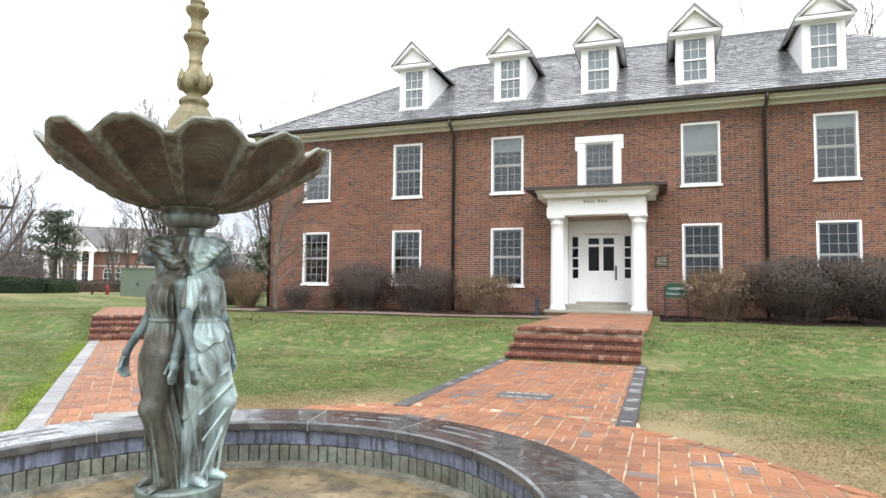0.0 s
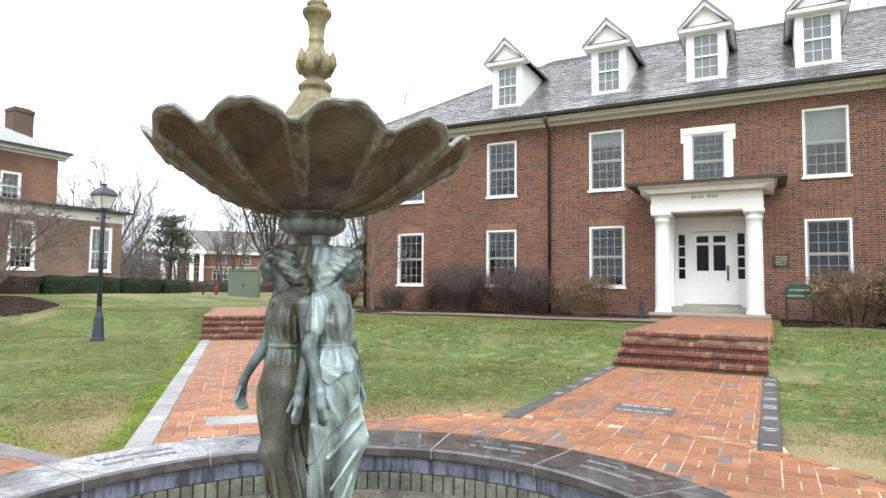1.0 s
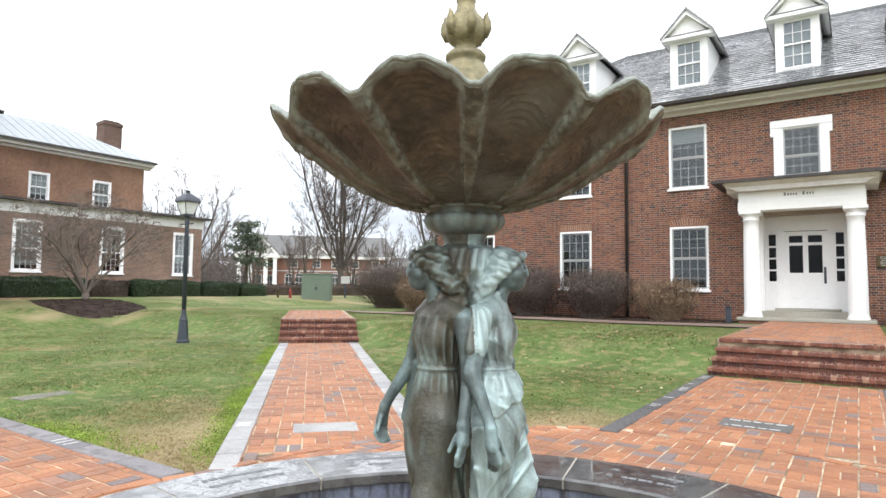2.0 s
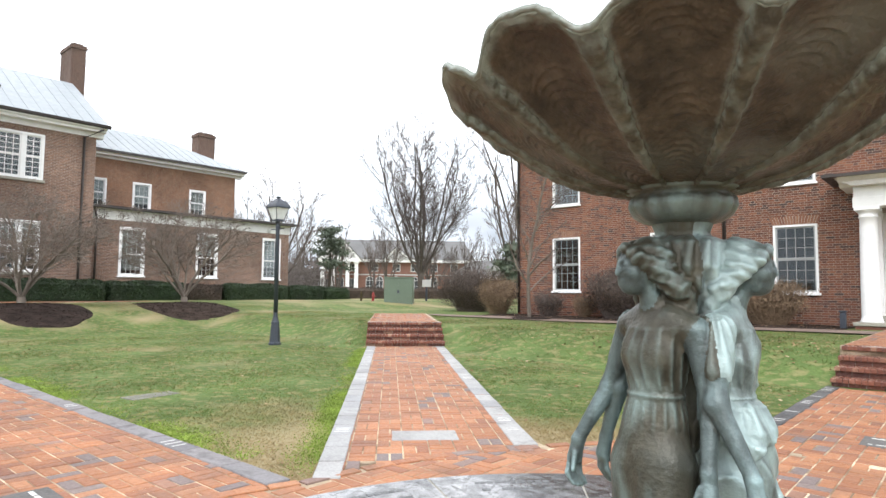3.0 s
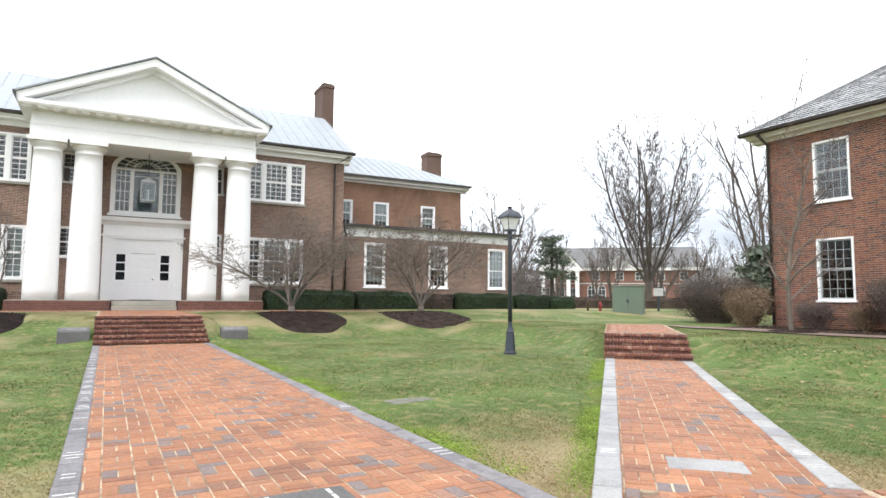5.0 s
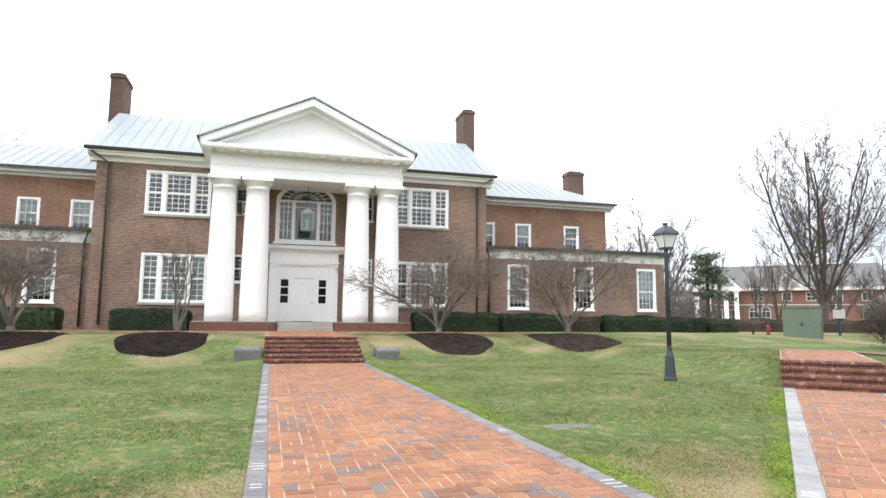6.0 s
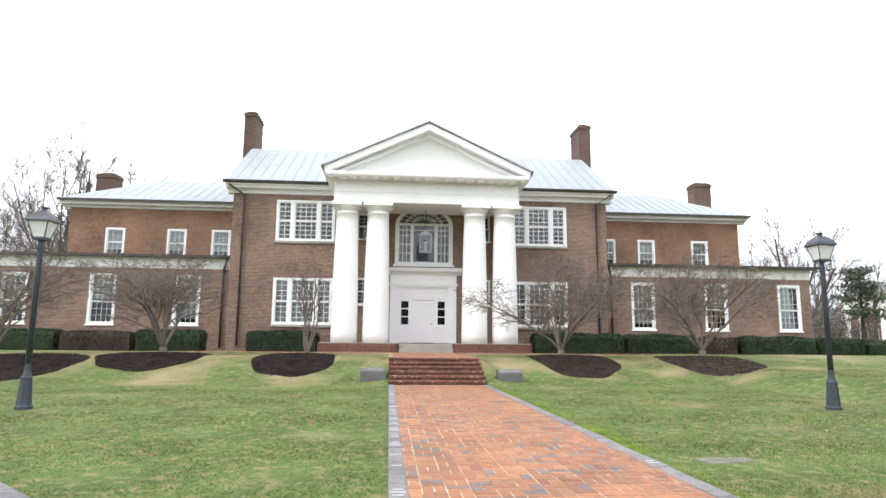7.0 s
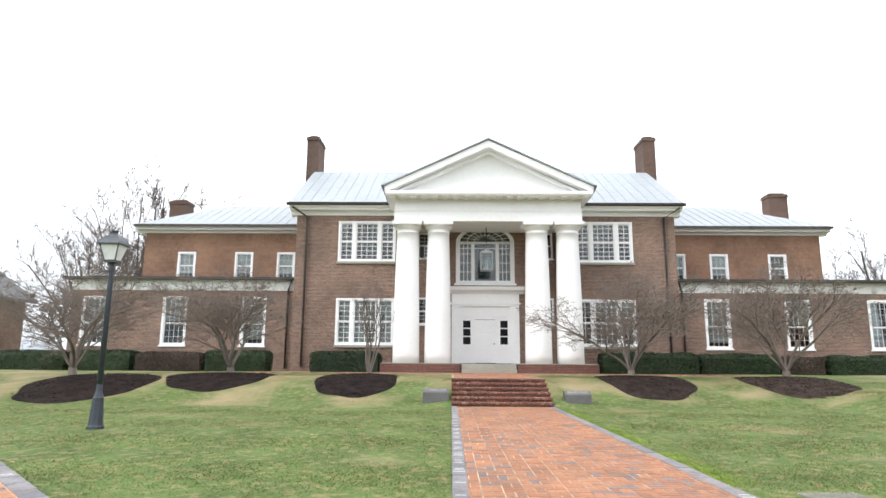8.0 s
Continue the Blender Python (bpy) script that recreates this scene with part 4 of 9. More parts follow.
def figure(x, y, z, head_turn=0.0, wrapped=False):
    """A draped standing figure that faces +x, about 0.7 m high, leaning on the shaft behind it. A wrapped one has a cloak rolled round its hips."""
    # the figure narrows towards the feet
    x = x + np.interp(z, [0, 0.1, 0.25, 0.4], [0.026, 0.02, 0.008, 0.0]).astype(np.float32)
    y = y * np.interp(z, [0, 0.1, 0.3, 0.4], [1.12, 1.1, 1.02, 1.0]).astype(np.float32)
    at = [x, y]

    def cone(a, b, ra, rb):
        d = np.subtract(b, a).astype(np.float32)
        px, py = at
        h = np.clip(((px - a[0]) * d[0] + (py - a[1]) * d[1] + (z - a[2]) * d[2]) / float(d @ d), 0, 1)
        return np.sqrt((px - a[0] - h * d[0]) ** 2 + (py - a[1] - h * d[1]) ** 2 + (z - a[2] - h * d[2]) ** 2) - (ra + (rb - ra) * h)

    def ball(c, r):
        return (np.sqrt(((at[0] - c[0]) / r[0]) ** 2 + ((at[1] - c[1]) / r[1]) ** 2 + ((z - c[2]) / r[2]) ** 2) - 1) * min(r)

    def blend(a, b, k):
        h = np.clip(0.5 + 0.5 * (b - a) / k, 0, 1)
        return b + (a - b) * h - k * h * (1 - h)

    zs = [-0.02, 0.0, 0.03, 0.10, 0.20, 0.30, 0.36, 0.42, 0.465, 0.52, 0.565, 0.60]
    rs = [0.053, 0.052, 0.046, 0.043, 0.047, 0.054, 0.055, 0.046, 0.0375, 0.044, 0.042, 0.020]
    radius = np.interp(z, zs, rs).astype(np.float32)
    mid = np.interp(z, [0, 0.12, 0.3, 0.47, 0.6], [0.054, 0.060, 0.070, 0.064, 0.062]).astype(np.float32)
    sway = np.interp(z, [0, 0.1, 0.3, 0.42, 0.6], [0.008, 0.010, -0.014, -0.006, 0.002]).astype(np.float32)
    ux, uy = (x - mid) / 0.95, (y - sway) / 1.14
    th = np.arctan2(uy, ux)
    # hanging folds, sharper and deeper towards the hem
    low = np.clip((0.38 - z) / 0.25, 0, 1)
    sharp = lambda p: 0.6 - np.abs(np.sin(p))
    folds = 0.0105 * low * sharp(4.5 * th + (16 if wrapped else 7) * z + 0.8 * np.sin(12 * z + 2 * th)) + 0.004 * low * sharp(11 * th + 14 * z + 1.0)
    # gathers above and below the belt
    chest = np.clip((z - 0.470) / 0.012, 0, 1) * np.clip((0.575 - z) / 0.03, 0, 1)
    if wrapped:
        # cloth slung from the shoulders in loops over the chest
        folds += 0.0068 * chest * np.clip(x / 0.03, 0, 1) * sharp(46 * (z - 9 * (y - sway - 0.006) ** 2 + 0.28 * y))
    folds += (0.0030 if wrapped else 0.0058) * chest * sharp(7.5 * th + 14 * z + 0.8 * np.sin(40 * z))
    folds += 0.0040 * np.exp(-(((z - 0.44) / 0.02) ** 2)) * sharp(9 * th + 1)
    if wrapped:
        # the fold that hangs over the belt, with a wavy hem
        over = 0.405 + 0.022 * np.sin(2 * th + 0.6) + 0.007 * np.sin(7 * th)
        folds += (0.0085 + 0.004 * np.sin(9 * th + 20 * z)) * np.clip((z - over) / 0.004, 0, 1) * np.clip((0.462 - z) / 0.01, 0, 1)
    if wrapped:
        # curved swags over the hips under a rolled edge
        swag = np.clip((z - 0.25) / 0.03, 0, 1) * np.clip((0.43 - z) / 0.03, 0, 1)
        folds += 0.0075 * swag * sharp(42 * (z - 10 * (y - sway - 0.015) ** 2 + 0.55 * y))
        hem = 0.255 + 0.085 * np.sin(th + 0.9) + 0.008 * np.sin(5 * th)
        folds += 0.010 * np.clip((z - hem) / 0.005, 0, 1) * np.clip((0.45 - z) / 0.03, 0, 1)
    body = (np.sqrt(ux**2 + uy**2) - radius - folds) * 0.7
    belt = (np.sqrt(ux**2 + uy**2) - radius + 0.001) + 4 * np.maximum(0, np.abs(z - 0.464) - 0.0025) - 0.0045
    body = np.minimum(body, belt * 0.7)
    body = np.maximum(body, z - 0.612)
    # one leg bears the weight, the other is bent under the cloth
    body = blend(body, cone((0.080, 0.028, 0.36), (0.126, 0.036, 0.225), 0.033, 0.026), 0.028)
    body = blend(body, cone((0.126, 0.036, 0.225), (0.084, 0.036, 0.04), 0.025, 0.016), 0.018)
    body = blend(body, cone((0.076, -0.034, 0.35), (0.072, -0.026, 0.04), 0.033, 0.018), 0.025)
    for s, toe in ((0.036, 0.132), (-0.036, 0.118)):
        body = blend(body, cone((0.088, s, 0.018), (toe, s * 1.25, 0.009), 0.017, 0.011), 0.01)
        for q in (-0.009, -0.003, 0.003, 0.009):
            body = blend(body, cone((toe - 0.004, s * 1.25 + q, 0.009), (toe + 0.011, s * 1.3 + q * 1.15, 0.005), 0.0042, 0.0036), 0.003)
    # long drapery ridges: sweeping round the bent leg, or hanging from the belt
    if wrapped:
        ridges = (((0.090, 0.058, 0.43), (0.124, 0.000, 0.355), (0.090, -0.062, 0.315), 0.0055), ((0.092, 0.060, 0.405), (0.132, 0.006, 0.318), (0.094, -0.064, 0.265), 0.006),
                  ((0.094, 0.063, 0.372), (0.141, 0.024, 0.280), (0.096, -0.060, 0.205), 0.0062), ((0.100, 0.066, 0.335), (0.150, 0.040, 0.240), (0.106, -0.048, 0.13), 0.0055),
                  ((0.132, 0.056, 0.228), (0.126, 0.018, 0.14), (0.104, -0.032, 0.03), 0.0058), ((0.134, 0.060, 0.205), (0.120, 0.046, 0.10), (0.114, 0.052, 0.02), 0.0055),
                  ((0.060, 0.075, 0.40), (0.070, 0.088, 0.30), (0.066, 0.082, 0.17), 0.010), ((0.048, 0.070, 0.38), (0.052, 0.092, 0.27), (0.050, 0.080, 0.12), 0.008))
    else:
        ridges = (((0.136, 0.050, 0.235), (0.126, 0.052, 0.14), (0.114, 0.056, 0.02), 0.004), ((0.100, -0.050, 0.33), (0.104, -0.044, 0.18), (0.100, -0.046, 0.02), 0.0045))
    for a, b, c, r in ridges:
        body = blend(body, cone(a, b, r, r), 0.005)
        body = blend(body, cone(b, c, r, r * 0.8), 0.005)
    # bust, shoulders, hanging arms with half-open hands
    skin = np.full_like(body, 1.0)
    for s in (-1, 1):
        body = blend(body, ball((0.086, s * 0.020, 0.526), (0.019, 0.019, 0.024)), 0.02)
        body = blend(body, cone((0.064, s * 0.028, 0.583), (0.056, s * 0.060, 0.566), 0.017, 0.020), 0.02)
        out, fore = (0.0, 0.0) if s > 0 else (0.016, 0.016)
        sh_, el, wr = (0.054, s * 0.064, 0.562), (0.056, s * (0.088 + 1.1 * out), 0.462), (0.088 + fore, s * (0.104 + 2.0 * out), 0.372)
        arm = cone(sh_, el, 0.0205, 0.0155)
        arm = blend(arm, cone(el, wr, 0.0158, 0.0100), 0.01)
        w_x, w_y, w_z = wr
        arm = blend(arm, cone((w_x, w_y, w_z - 0.002), (w_x + 0.006, w_y + s * 0.005, w_z - 0.030), 0.0105, 0.0128), 0.008)
        for q in (-0.010, -0.0035, 0.003, 0.0095):
            k1 = (w_x + 0.012 + q * 1.1, w_y + s * (0.004 + q * 0.4), w_z - 0.060 + abs(q) * 0.5)
            arm = blend(arm, cone((w_x + 0.006 + q * 0.8, w_y + s * (0.006 + q * 0.3), w_z - 0.033), k1, 0.0048, 0.0042), 0.003)
            arm = blend(arm, cone(k1, (k1[0] - 0.004, k1[1] - s * 0.008, k1[2] - 0.016), 0.0042, 0.0034), 0.003)
        arm = blend(arm, cone((w_x + 0.013, w_y - s * 0.004, w_z - 0.020), (w_x + 0.025, w_y - s * 0.010, w_z - 0.046), 0.005, 0.004), 0.004)
        skin = np.minimum(skin, arm)
        if wrapped:
            # short gathered sleeve
            ring = np.arctan2(y - s * 0.075, x - 0.055)
            body = blend(body, cone((0.054, s * 0.064, 0.566), (0.054, s * (0.082 + out * 0.4), 0.508), 0.0245, 0.0230) - 0.0022 * np.sin(8 * ring + 30 * z), 0.008)
        else:
            # strap over a bare shoulder
            body = blend(body, cone((0.088, s * 0.030, 0.545), (0.058, s * 0.046, 0.586), 0.006, 0.006), 0.004)
        body = blend(body, arm, 0.006)
    # neck and bowed head, turned to the side
    neck = cone((0.066, 0, 0.58), (0.088, 0.002, 0.632), 0.0180, 0.0145)
    body = blend(body, neck, 0.012)
    ca, sa = math.cos(head_turn), math.sin(head_turn)
    at[0], at[1] = 0.080 + (x - 0.080) * ca + y * sa, y * ca - (x - 0.080) * sa
    hx_, hy_ = at
    head = ball((0.101, 0, 0.656), (0.030, 0.0255, 0.037))
    head = blend(head, ball((0.112, 0, 0.633), (0.0155, 0.0145, 0.015)), 0.012)
    head = blend(head, cone((0.1275, 0, 0.666), (0.1325, 0, 0.6495), 0.0032, 0.0044), 0.005)
    head = blend(head, cone((0.1240, -0.005, 0.6375), (0.1240, 0.005, 0.6375), 0.0030, 0.0030), 0.004)
    head = blend(head, cone((0.1225, -0.004, 0.6315), (0.1225, 0.004, 0.6315), 0.0030, 0.0030), 0.004)
    for s in (-1, 1):
        head = np.maximum(head, -ball((0.1315, s * 0.0115, 0.6625), (0.0085, 0.0085, 0.0050)))
        head = np.minimum(head, ball((0.1235, s * 0.0113, 0.6630), (0.0045, 0.0052, 0.0034)))
        head = blend(head, ball((0.115, s * 0.0165, 0.650), (0.008, 0.008, 0.008)), 0.008)
    skin = np.minimum(skin, np.minimum(head, neck))
    # wavy hair, parted in the middle and gathered behind
    strand = np.arctan2(hy_, z - 0.645)
    waves = 0.0012 * np.sin(17 * strand + 40 * hx_ + 1.5 * np.sin(70 * hx_)) + 0.0022 * np.sin(190 * hx_ + 40 * z) * np.sin(210 * hy_) * np.sin(200 * z + 60 * hx_)
    waves -= 0.004 * np.exp(-((hy_ / 0.0028) ** 2)) * np.clip((z - 0.66) / 0.02, 0, 1)
    hair = ball((0.084, 0, 0.673), (0.0375, 0.0325, 0.0320))
    for s in (-1, 1):
        hair = blend(hair, cone((0.1215, s * 0.006, 0.6865), (0.109, s * 0.0245, 0.672), 0.0078, 0.0085), 0.010)
        hair = blend(hair, cone((0.109, s * 0.0245, 0.672), (0.086, s * 0.031, 0.652), 0.0085, 0.011), 0.012)
        hair = blend(hair, cone((0.084, s * 0.030, 0.658), (0.056, s * 0.034, 0.626), 0.011, 0.016), 0.014)
    hair = blend(hair, cone((0.07, 0, 0.668), (0.03, 0, 0.62), 0.031, 0.028), 0.02)
    at[0], at[1] = x, y
    for s in (-1, 1):
        hair = blend(hair, cone((0.056, s * 0.034, 0.630), (0.030, s * 0.046, 0.560), 0.018, 0.009), 0.014)
    hair = hair - waves
    return np.minimum(blend(body, head, 0.006), hair), np.minimum(skin, hair + 0.006)


# facing, turn of the head, whether the hips are wrapped
FACING = [(radians(12), 0.1, True), (radians(-108), -0.36, False), (radians(132), -0.3, True)]
TURNS = [(math.cos(a), math.sin(a), head, wrap) for a, head, wrap in FACING]


def group_of_three(x, y, z):
    """The shaft and the three figures round it, fused."""
    r = np.interp(z, [0, 0.25, 0.55, 0.68, 0.716, 0.738, 0.74, 0.76], [0.05, 0.046, 0.044, 0.040, 0.042, 0.05, 0.03, 0.0]).astype(np.float32)
    out = np.maximum(np.sqrt(x * x + y * y) - r, z - 0.739)
    # the hair of all three meets in one wavy mass round the shaft
    phi = np.arctan2(y, x)
    mass = np.interp(z, [0.55, 0.60, 0.66, 0.70, 0.715], [0.030, 0.056, 0.076, 0.066, 0.03]).astype(np.float32)
    out = np.minimum(out, (np.sqrt(x * x + y * y) - mass - 0.0032 * np.sin(13 * phi + 60 * z + 2 * np.sin(50 * z)) - 0.0026 * np.sin(19 * phi - 60 * z)) * 0.7)
    for c, s, head, wrap in TURNS:
        out = np.minimum(out, figure(x * c + y * s, y * c - x * s, z, head, wrap)[0])
    return out


fv, ff = solid_surface(group_of_three, (-0.2, -0.2, -0.004), (0.2, 0.2, 0.748), 0.003)
fv64 = fv.astype(float)
bare = np.min([figure(fv64[:, 0] * c + fv64[:, 1] * s, fv64[:, 1] * c - fv64[:, 0] * s, fv64[:, 2], head, wrap)[1] for c, s, head, wrap in TURNS], axis=0)
statue_mesh = raw_mesh("statue", fv64 + np.array([CX, CY, 0.654]), ff, M_patina, True)
statue_mesh.materials.append(M_patina_skin)
statue_mesh.materials.append(M_patina_pale)
# the figure that faces south takes the browner bronze, the other two the paler
mid_face = fv64[ff].mean(1)
south = mid_face[:, 0] * TURNS[1][0] + mid_face[:, 1] * TURNS[1][1] > 0.5 * np.hypot(mid_face[:, 0], mid_face[:, 1])
statue_mesh.polygons.foreach_set("material_index", np.where(bare[ff].mean(1) < 0.002, 1, np.where(south, 0, 2)).astype(np.int32))
tagged(new("statue", statue_mesh), "three draped bronze figures with green patina back to back", "statue")

# collar, bowl and finial
collar = Build()
cs, cp = 96, [(0.046, 1.384), (0.062, 1.388), (0.078, 1.398), (0.085, 1.412), (0.083, 1.424), (0.074, 1.434), (0.088, 1.438), (0.086, 1.446), (0.05, 1.447)]
collar.add([(CX + (r - (0.0018 * (1 + math.cos(16 * 2 * math.pi * k / cs)) if 2 <= i <= 4 else 0)) * math.cos(2 * math.pi * k / cs), CY + (r - (0.0018 * (1 + math.cos(16 * 2 * math.pi * k / cs)) if 2 <= i <= 4 else 0)) * math.sin(2 * math.pi * k / cs), z) for i, (r, z) in enumerate(cp) for k in range(cs)],
           [(i * cs + k, i * cs + (k + 1) % cs, (i + 1) * cs + (k + 1) % cs, (i + 1) * cs + k) for i in range(len(cp) - 1) for k in range(cs)])
part("collar", collar, M_patina, fountain, "fluted bronze collar under the bowl", smooth=True)
LOBES, RIB0 = 12, radians(-55.8)


def bowl_at(u, a, side=0.0):
    """Underside of the bowl: u from stem to rim, a round it; side lifts to the upper face. Flat gutters lie between high scalloped lobes."""
    f = ((a - RIB0) * LOBES / (2 * math.pi) + 0.5) % 1.0 - 0.5  # -0.5 to 0.5, 0 on a rib
    g = 0.085 * (1 - 0.45 * u**4)
    q = min(1.0, max(0.0, (abs(f) - g) / (0.5 - g)))
    lobe = (1 - (1 - q) ** 2.2) if q > 0 else 0.0  # a broad arch from rib to rib
    r = 0.062 + 0.310 * u**0.9 + 0.02 * lobe * u**3
    z = 1.437 + 0.30 * u**3 - 0.166 * u**5 + 0.017 * math.sin(math.pi * min(1.0, u * 1.05)) + (0.012 * u + 0.032 * u**2.3) * lobe
    ring = 0.5 + 0.5 * math.sin(2 * math.pi * (27 * u - 4.4 * lobe + 0.35 * math.sin(3 * a) + 0.25 * math.sin(17 * a + 9 * u)))
    z -= 0.0044 * min(1, 3 * q) * (0.3 + u * (1.4 - u)) * ring**3 * (0.6 + 0.4 * math.sin(23 * u + 5 * a))
    z -= 0.004 * (1 - q) * (1 - (f / 0.085) ** 2 if abs(f) < 0.085 else 0) * -1 * u
    z += 0.0035 * u**5 * math.cos(2 * math.pi * 3 * f + 2 * math.sin(5 * a)) * q
    z += 0.0035 * u**3 * math.sin(7 * a + 1) + 0.0012 * math.sin(31 * a + 47 * u) * u
    z += side * (0.012 + 0.012 * (1 - u))
    return CX + r * math.cos(a), CY + r * math.sin(a), z


NA, NU = 336, 190
bv = [bowl_at(j / NU, RIB0 + 2 * math.pi * k / NA) for j in range(NU + 1) for k in range(NA)] + [bowl_at(j / 30, RIB0 + 2 * math.pi * k / NA, 1) for j in range(30, -1, -1) for k in range(NA)]
bf = [(j * NA + k, j * NA + (k + 1) % NA, (j + 1) * NA + (k + 1) % NA, (j + 1) * NA + k) for j in range(NU + 31) for k in range(NA)]
bowl = part("bowl", Build().add(bv, bf), M_bowl, fountain, "brown bronze bowl shaped as a ribbed scallop shell", smooth=True)
# green crust grows along the edges of the ribs and the rim
around = np.tile(np.arange(NA) * LOBES / NA, NU + 32)
off_rib = np.abs((around + 0.5) % 1.0 - 0.5)
up_wall = np.repeat(np.r_[np.arange(NU + 1) / NU, np.arange(30, -1, -1) / 30], NA)
crust = np.exp(-(((off_rib - 0.11) / 0.04) ** 2)) * (0.32 + 0.36 * up_wall) + 0.9 * np.clip((up_wall - 0.93) / 0.07, 0, 1)
bowl.data.attributes.new("crust", "FLOAT", "POINT").data.foreach_set("value", np.clip(crust, 0, 1).astype(np.float32))
for k in range(LOBES):
    a = RIB0 + 2 * math.pi * k / LOBES
    n, m = 110, 13
    vs, crusts = [], []
    for j in range(n + 1):
        u = 0.05 + 0.945 * j / n
        half = (0.08 + 0.02 * u) * 2 * math.pi / LOBES * (1 + 0.08 * math.sin(j * 0.9 + k))
        band = abs(math.sin(u * 30 + 0.6 * k + 0.5 * math.sin(9 * u))) ** 5
        high = (0.007 + 0.012 * u) * (1 - 0.16 * band) * min(1.0, (1 - u) * 14)
        for i in range(m):
            t = -1 + 2 * i / (m - 1)
            x, y, z = bowl_at(u, a + t * half)
            vs.append((x, y, z + 0.0012 - high * math.sqrt(1 - t * t) - 0.0006 * math.sin(u * 190 + 4 * t + k)))
            crusts.append(min(1.0, max(0.0, (abs(t) - 0.3) * 1.2)) * (0.4 + 0.4 * u))
    rib = part("rib", Build().add(vs, [(j * m + i, j * m + i + 1, (j + 1) * m + i + 1, (j + 1) * m + i) for j in range(n) for i in range(m - 1)]), M_bowl_rib, bowl, "rounded olive-brown rib with green crust" if k == 0 else "", smooth=True)
    rib.data.attributes.new("crust", "FLOAT", "POINT").data.foreach_set("value", np.array(crusts, np.float32))
rim = []
for k in range(NA + 1):
    p, q = bowl_at(1, RIB0 + 2 * math.pi * k / NA), bowl_at(1, RIB0 + 2 * math.pi * k / NA, 1)
    rim.append(tuple((a + b) / 2 for a, b in zip(p, q)))
rim_ob = part("rim", Build().tube(rim, [0.0046 + 0.001 * math.sin(k * 0.9) for k in range(NA + 1)], 8, cap=False), M_bowl, bowl, "worn rounded rim with pale crust", smooth=True)
rim_ob.data.attributes.new("crust", "FLOAT", "POINT").data.foreach_set("value", np.full(len(rim_ob.data.vertices), 0.75, np.float32))
fin = [(0.085, 1.56), (0.08, 1.62), (0.069, 1.70), (0.055, 1.722), (0.044, 1.742), (0.036, 1.752), (0.042, 1.757), (0.043, 1.766), (0.036, 1.774), (0.024, 1.781), (0.022, 1.787), (0.032, 1.793),
       (0.041, 1.803), (0.0445, 1.818), (0.043, 1.832), (0.037, 1.845), (0.027, 1.855), (0.021, 1.868), (0.0185, 1.880), (0.021, 1.884), (0.021, 1.889), (0.0185, 1.893), (0.02, 1.915),
       (0.026, 1.938), (0.034, 1.950), (0.0375, 1.957), (0.0365, 1.964), (0.026, 1.968), (0.022, 1.973), (0.026, 1.977), (0.027, 1.983), (0.019, 1.988), (0.0165, 2.003), (0.019, 2.022),
       (0.029, 2.034), (0.034, 2.044), (0.033, 2.051), (0.022, 2.056), (0.017, 2.062), (0.022, 2.067), (0.022, 2.073), (0.014, 2.078), (0.012, 2.1), (0.018, 2.118), (0.02, 2.13), (0.012, 2.146), (0.0, 2.152)]
fs_n = 64
flut = lambda z, k: 1 - (0.05 * (0.5 + 0.5 * math.cos(12 * 2 * math.pi * k / fs_n)) if (z < 1.745 or 1.9 < z < 1.95) else 0)
finial = part("finial", Build().add([(CX + r * flut(z, k) * math.cos(2 * math.pi * k / fs_n), CY + r * flut(z, k) * math.sin(2 * math.pi * k / fs_n), z) for r, z in fin for k in range(fs_n)],
              [(i * fs_n + k, i * fs_n + (k + 1) % fs_n, (i + 1) * fs_n + (k + 1) % fs_n, (i + 1) * fs_n + k) for i in range(len(fin) - 1) for k in range(fs_n)]), M_finial, fountain, "turned olive-gold finial with bulbs and leaves", smooth=True)
for k in range(6):
    a = 2 * math.pi * k / 6 + 0.3
    pts = [(CX + r * math.cos(a), CY + r * math.sin(a), z) for r, z in ((0.041, 1.802), (0.046, 1.822), (0.0455, 1.838), (0.045, 1.85), (0.048, 1.858))]
    part("leaf", Build().tube(pts, [0.006, 0.011, 0.009, 0.005, 0.001], 6), M_finial, finial, smooth=True)

# ---- building kit ----
_kit = {}


def kept(key, make):
    if key not in _kit:
        _kit[key] = make()
    return _kit[key]


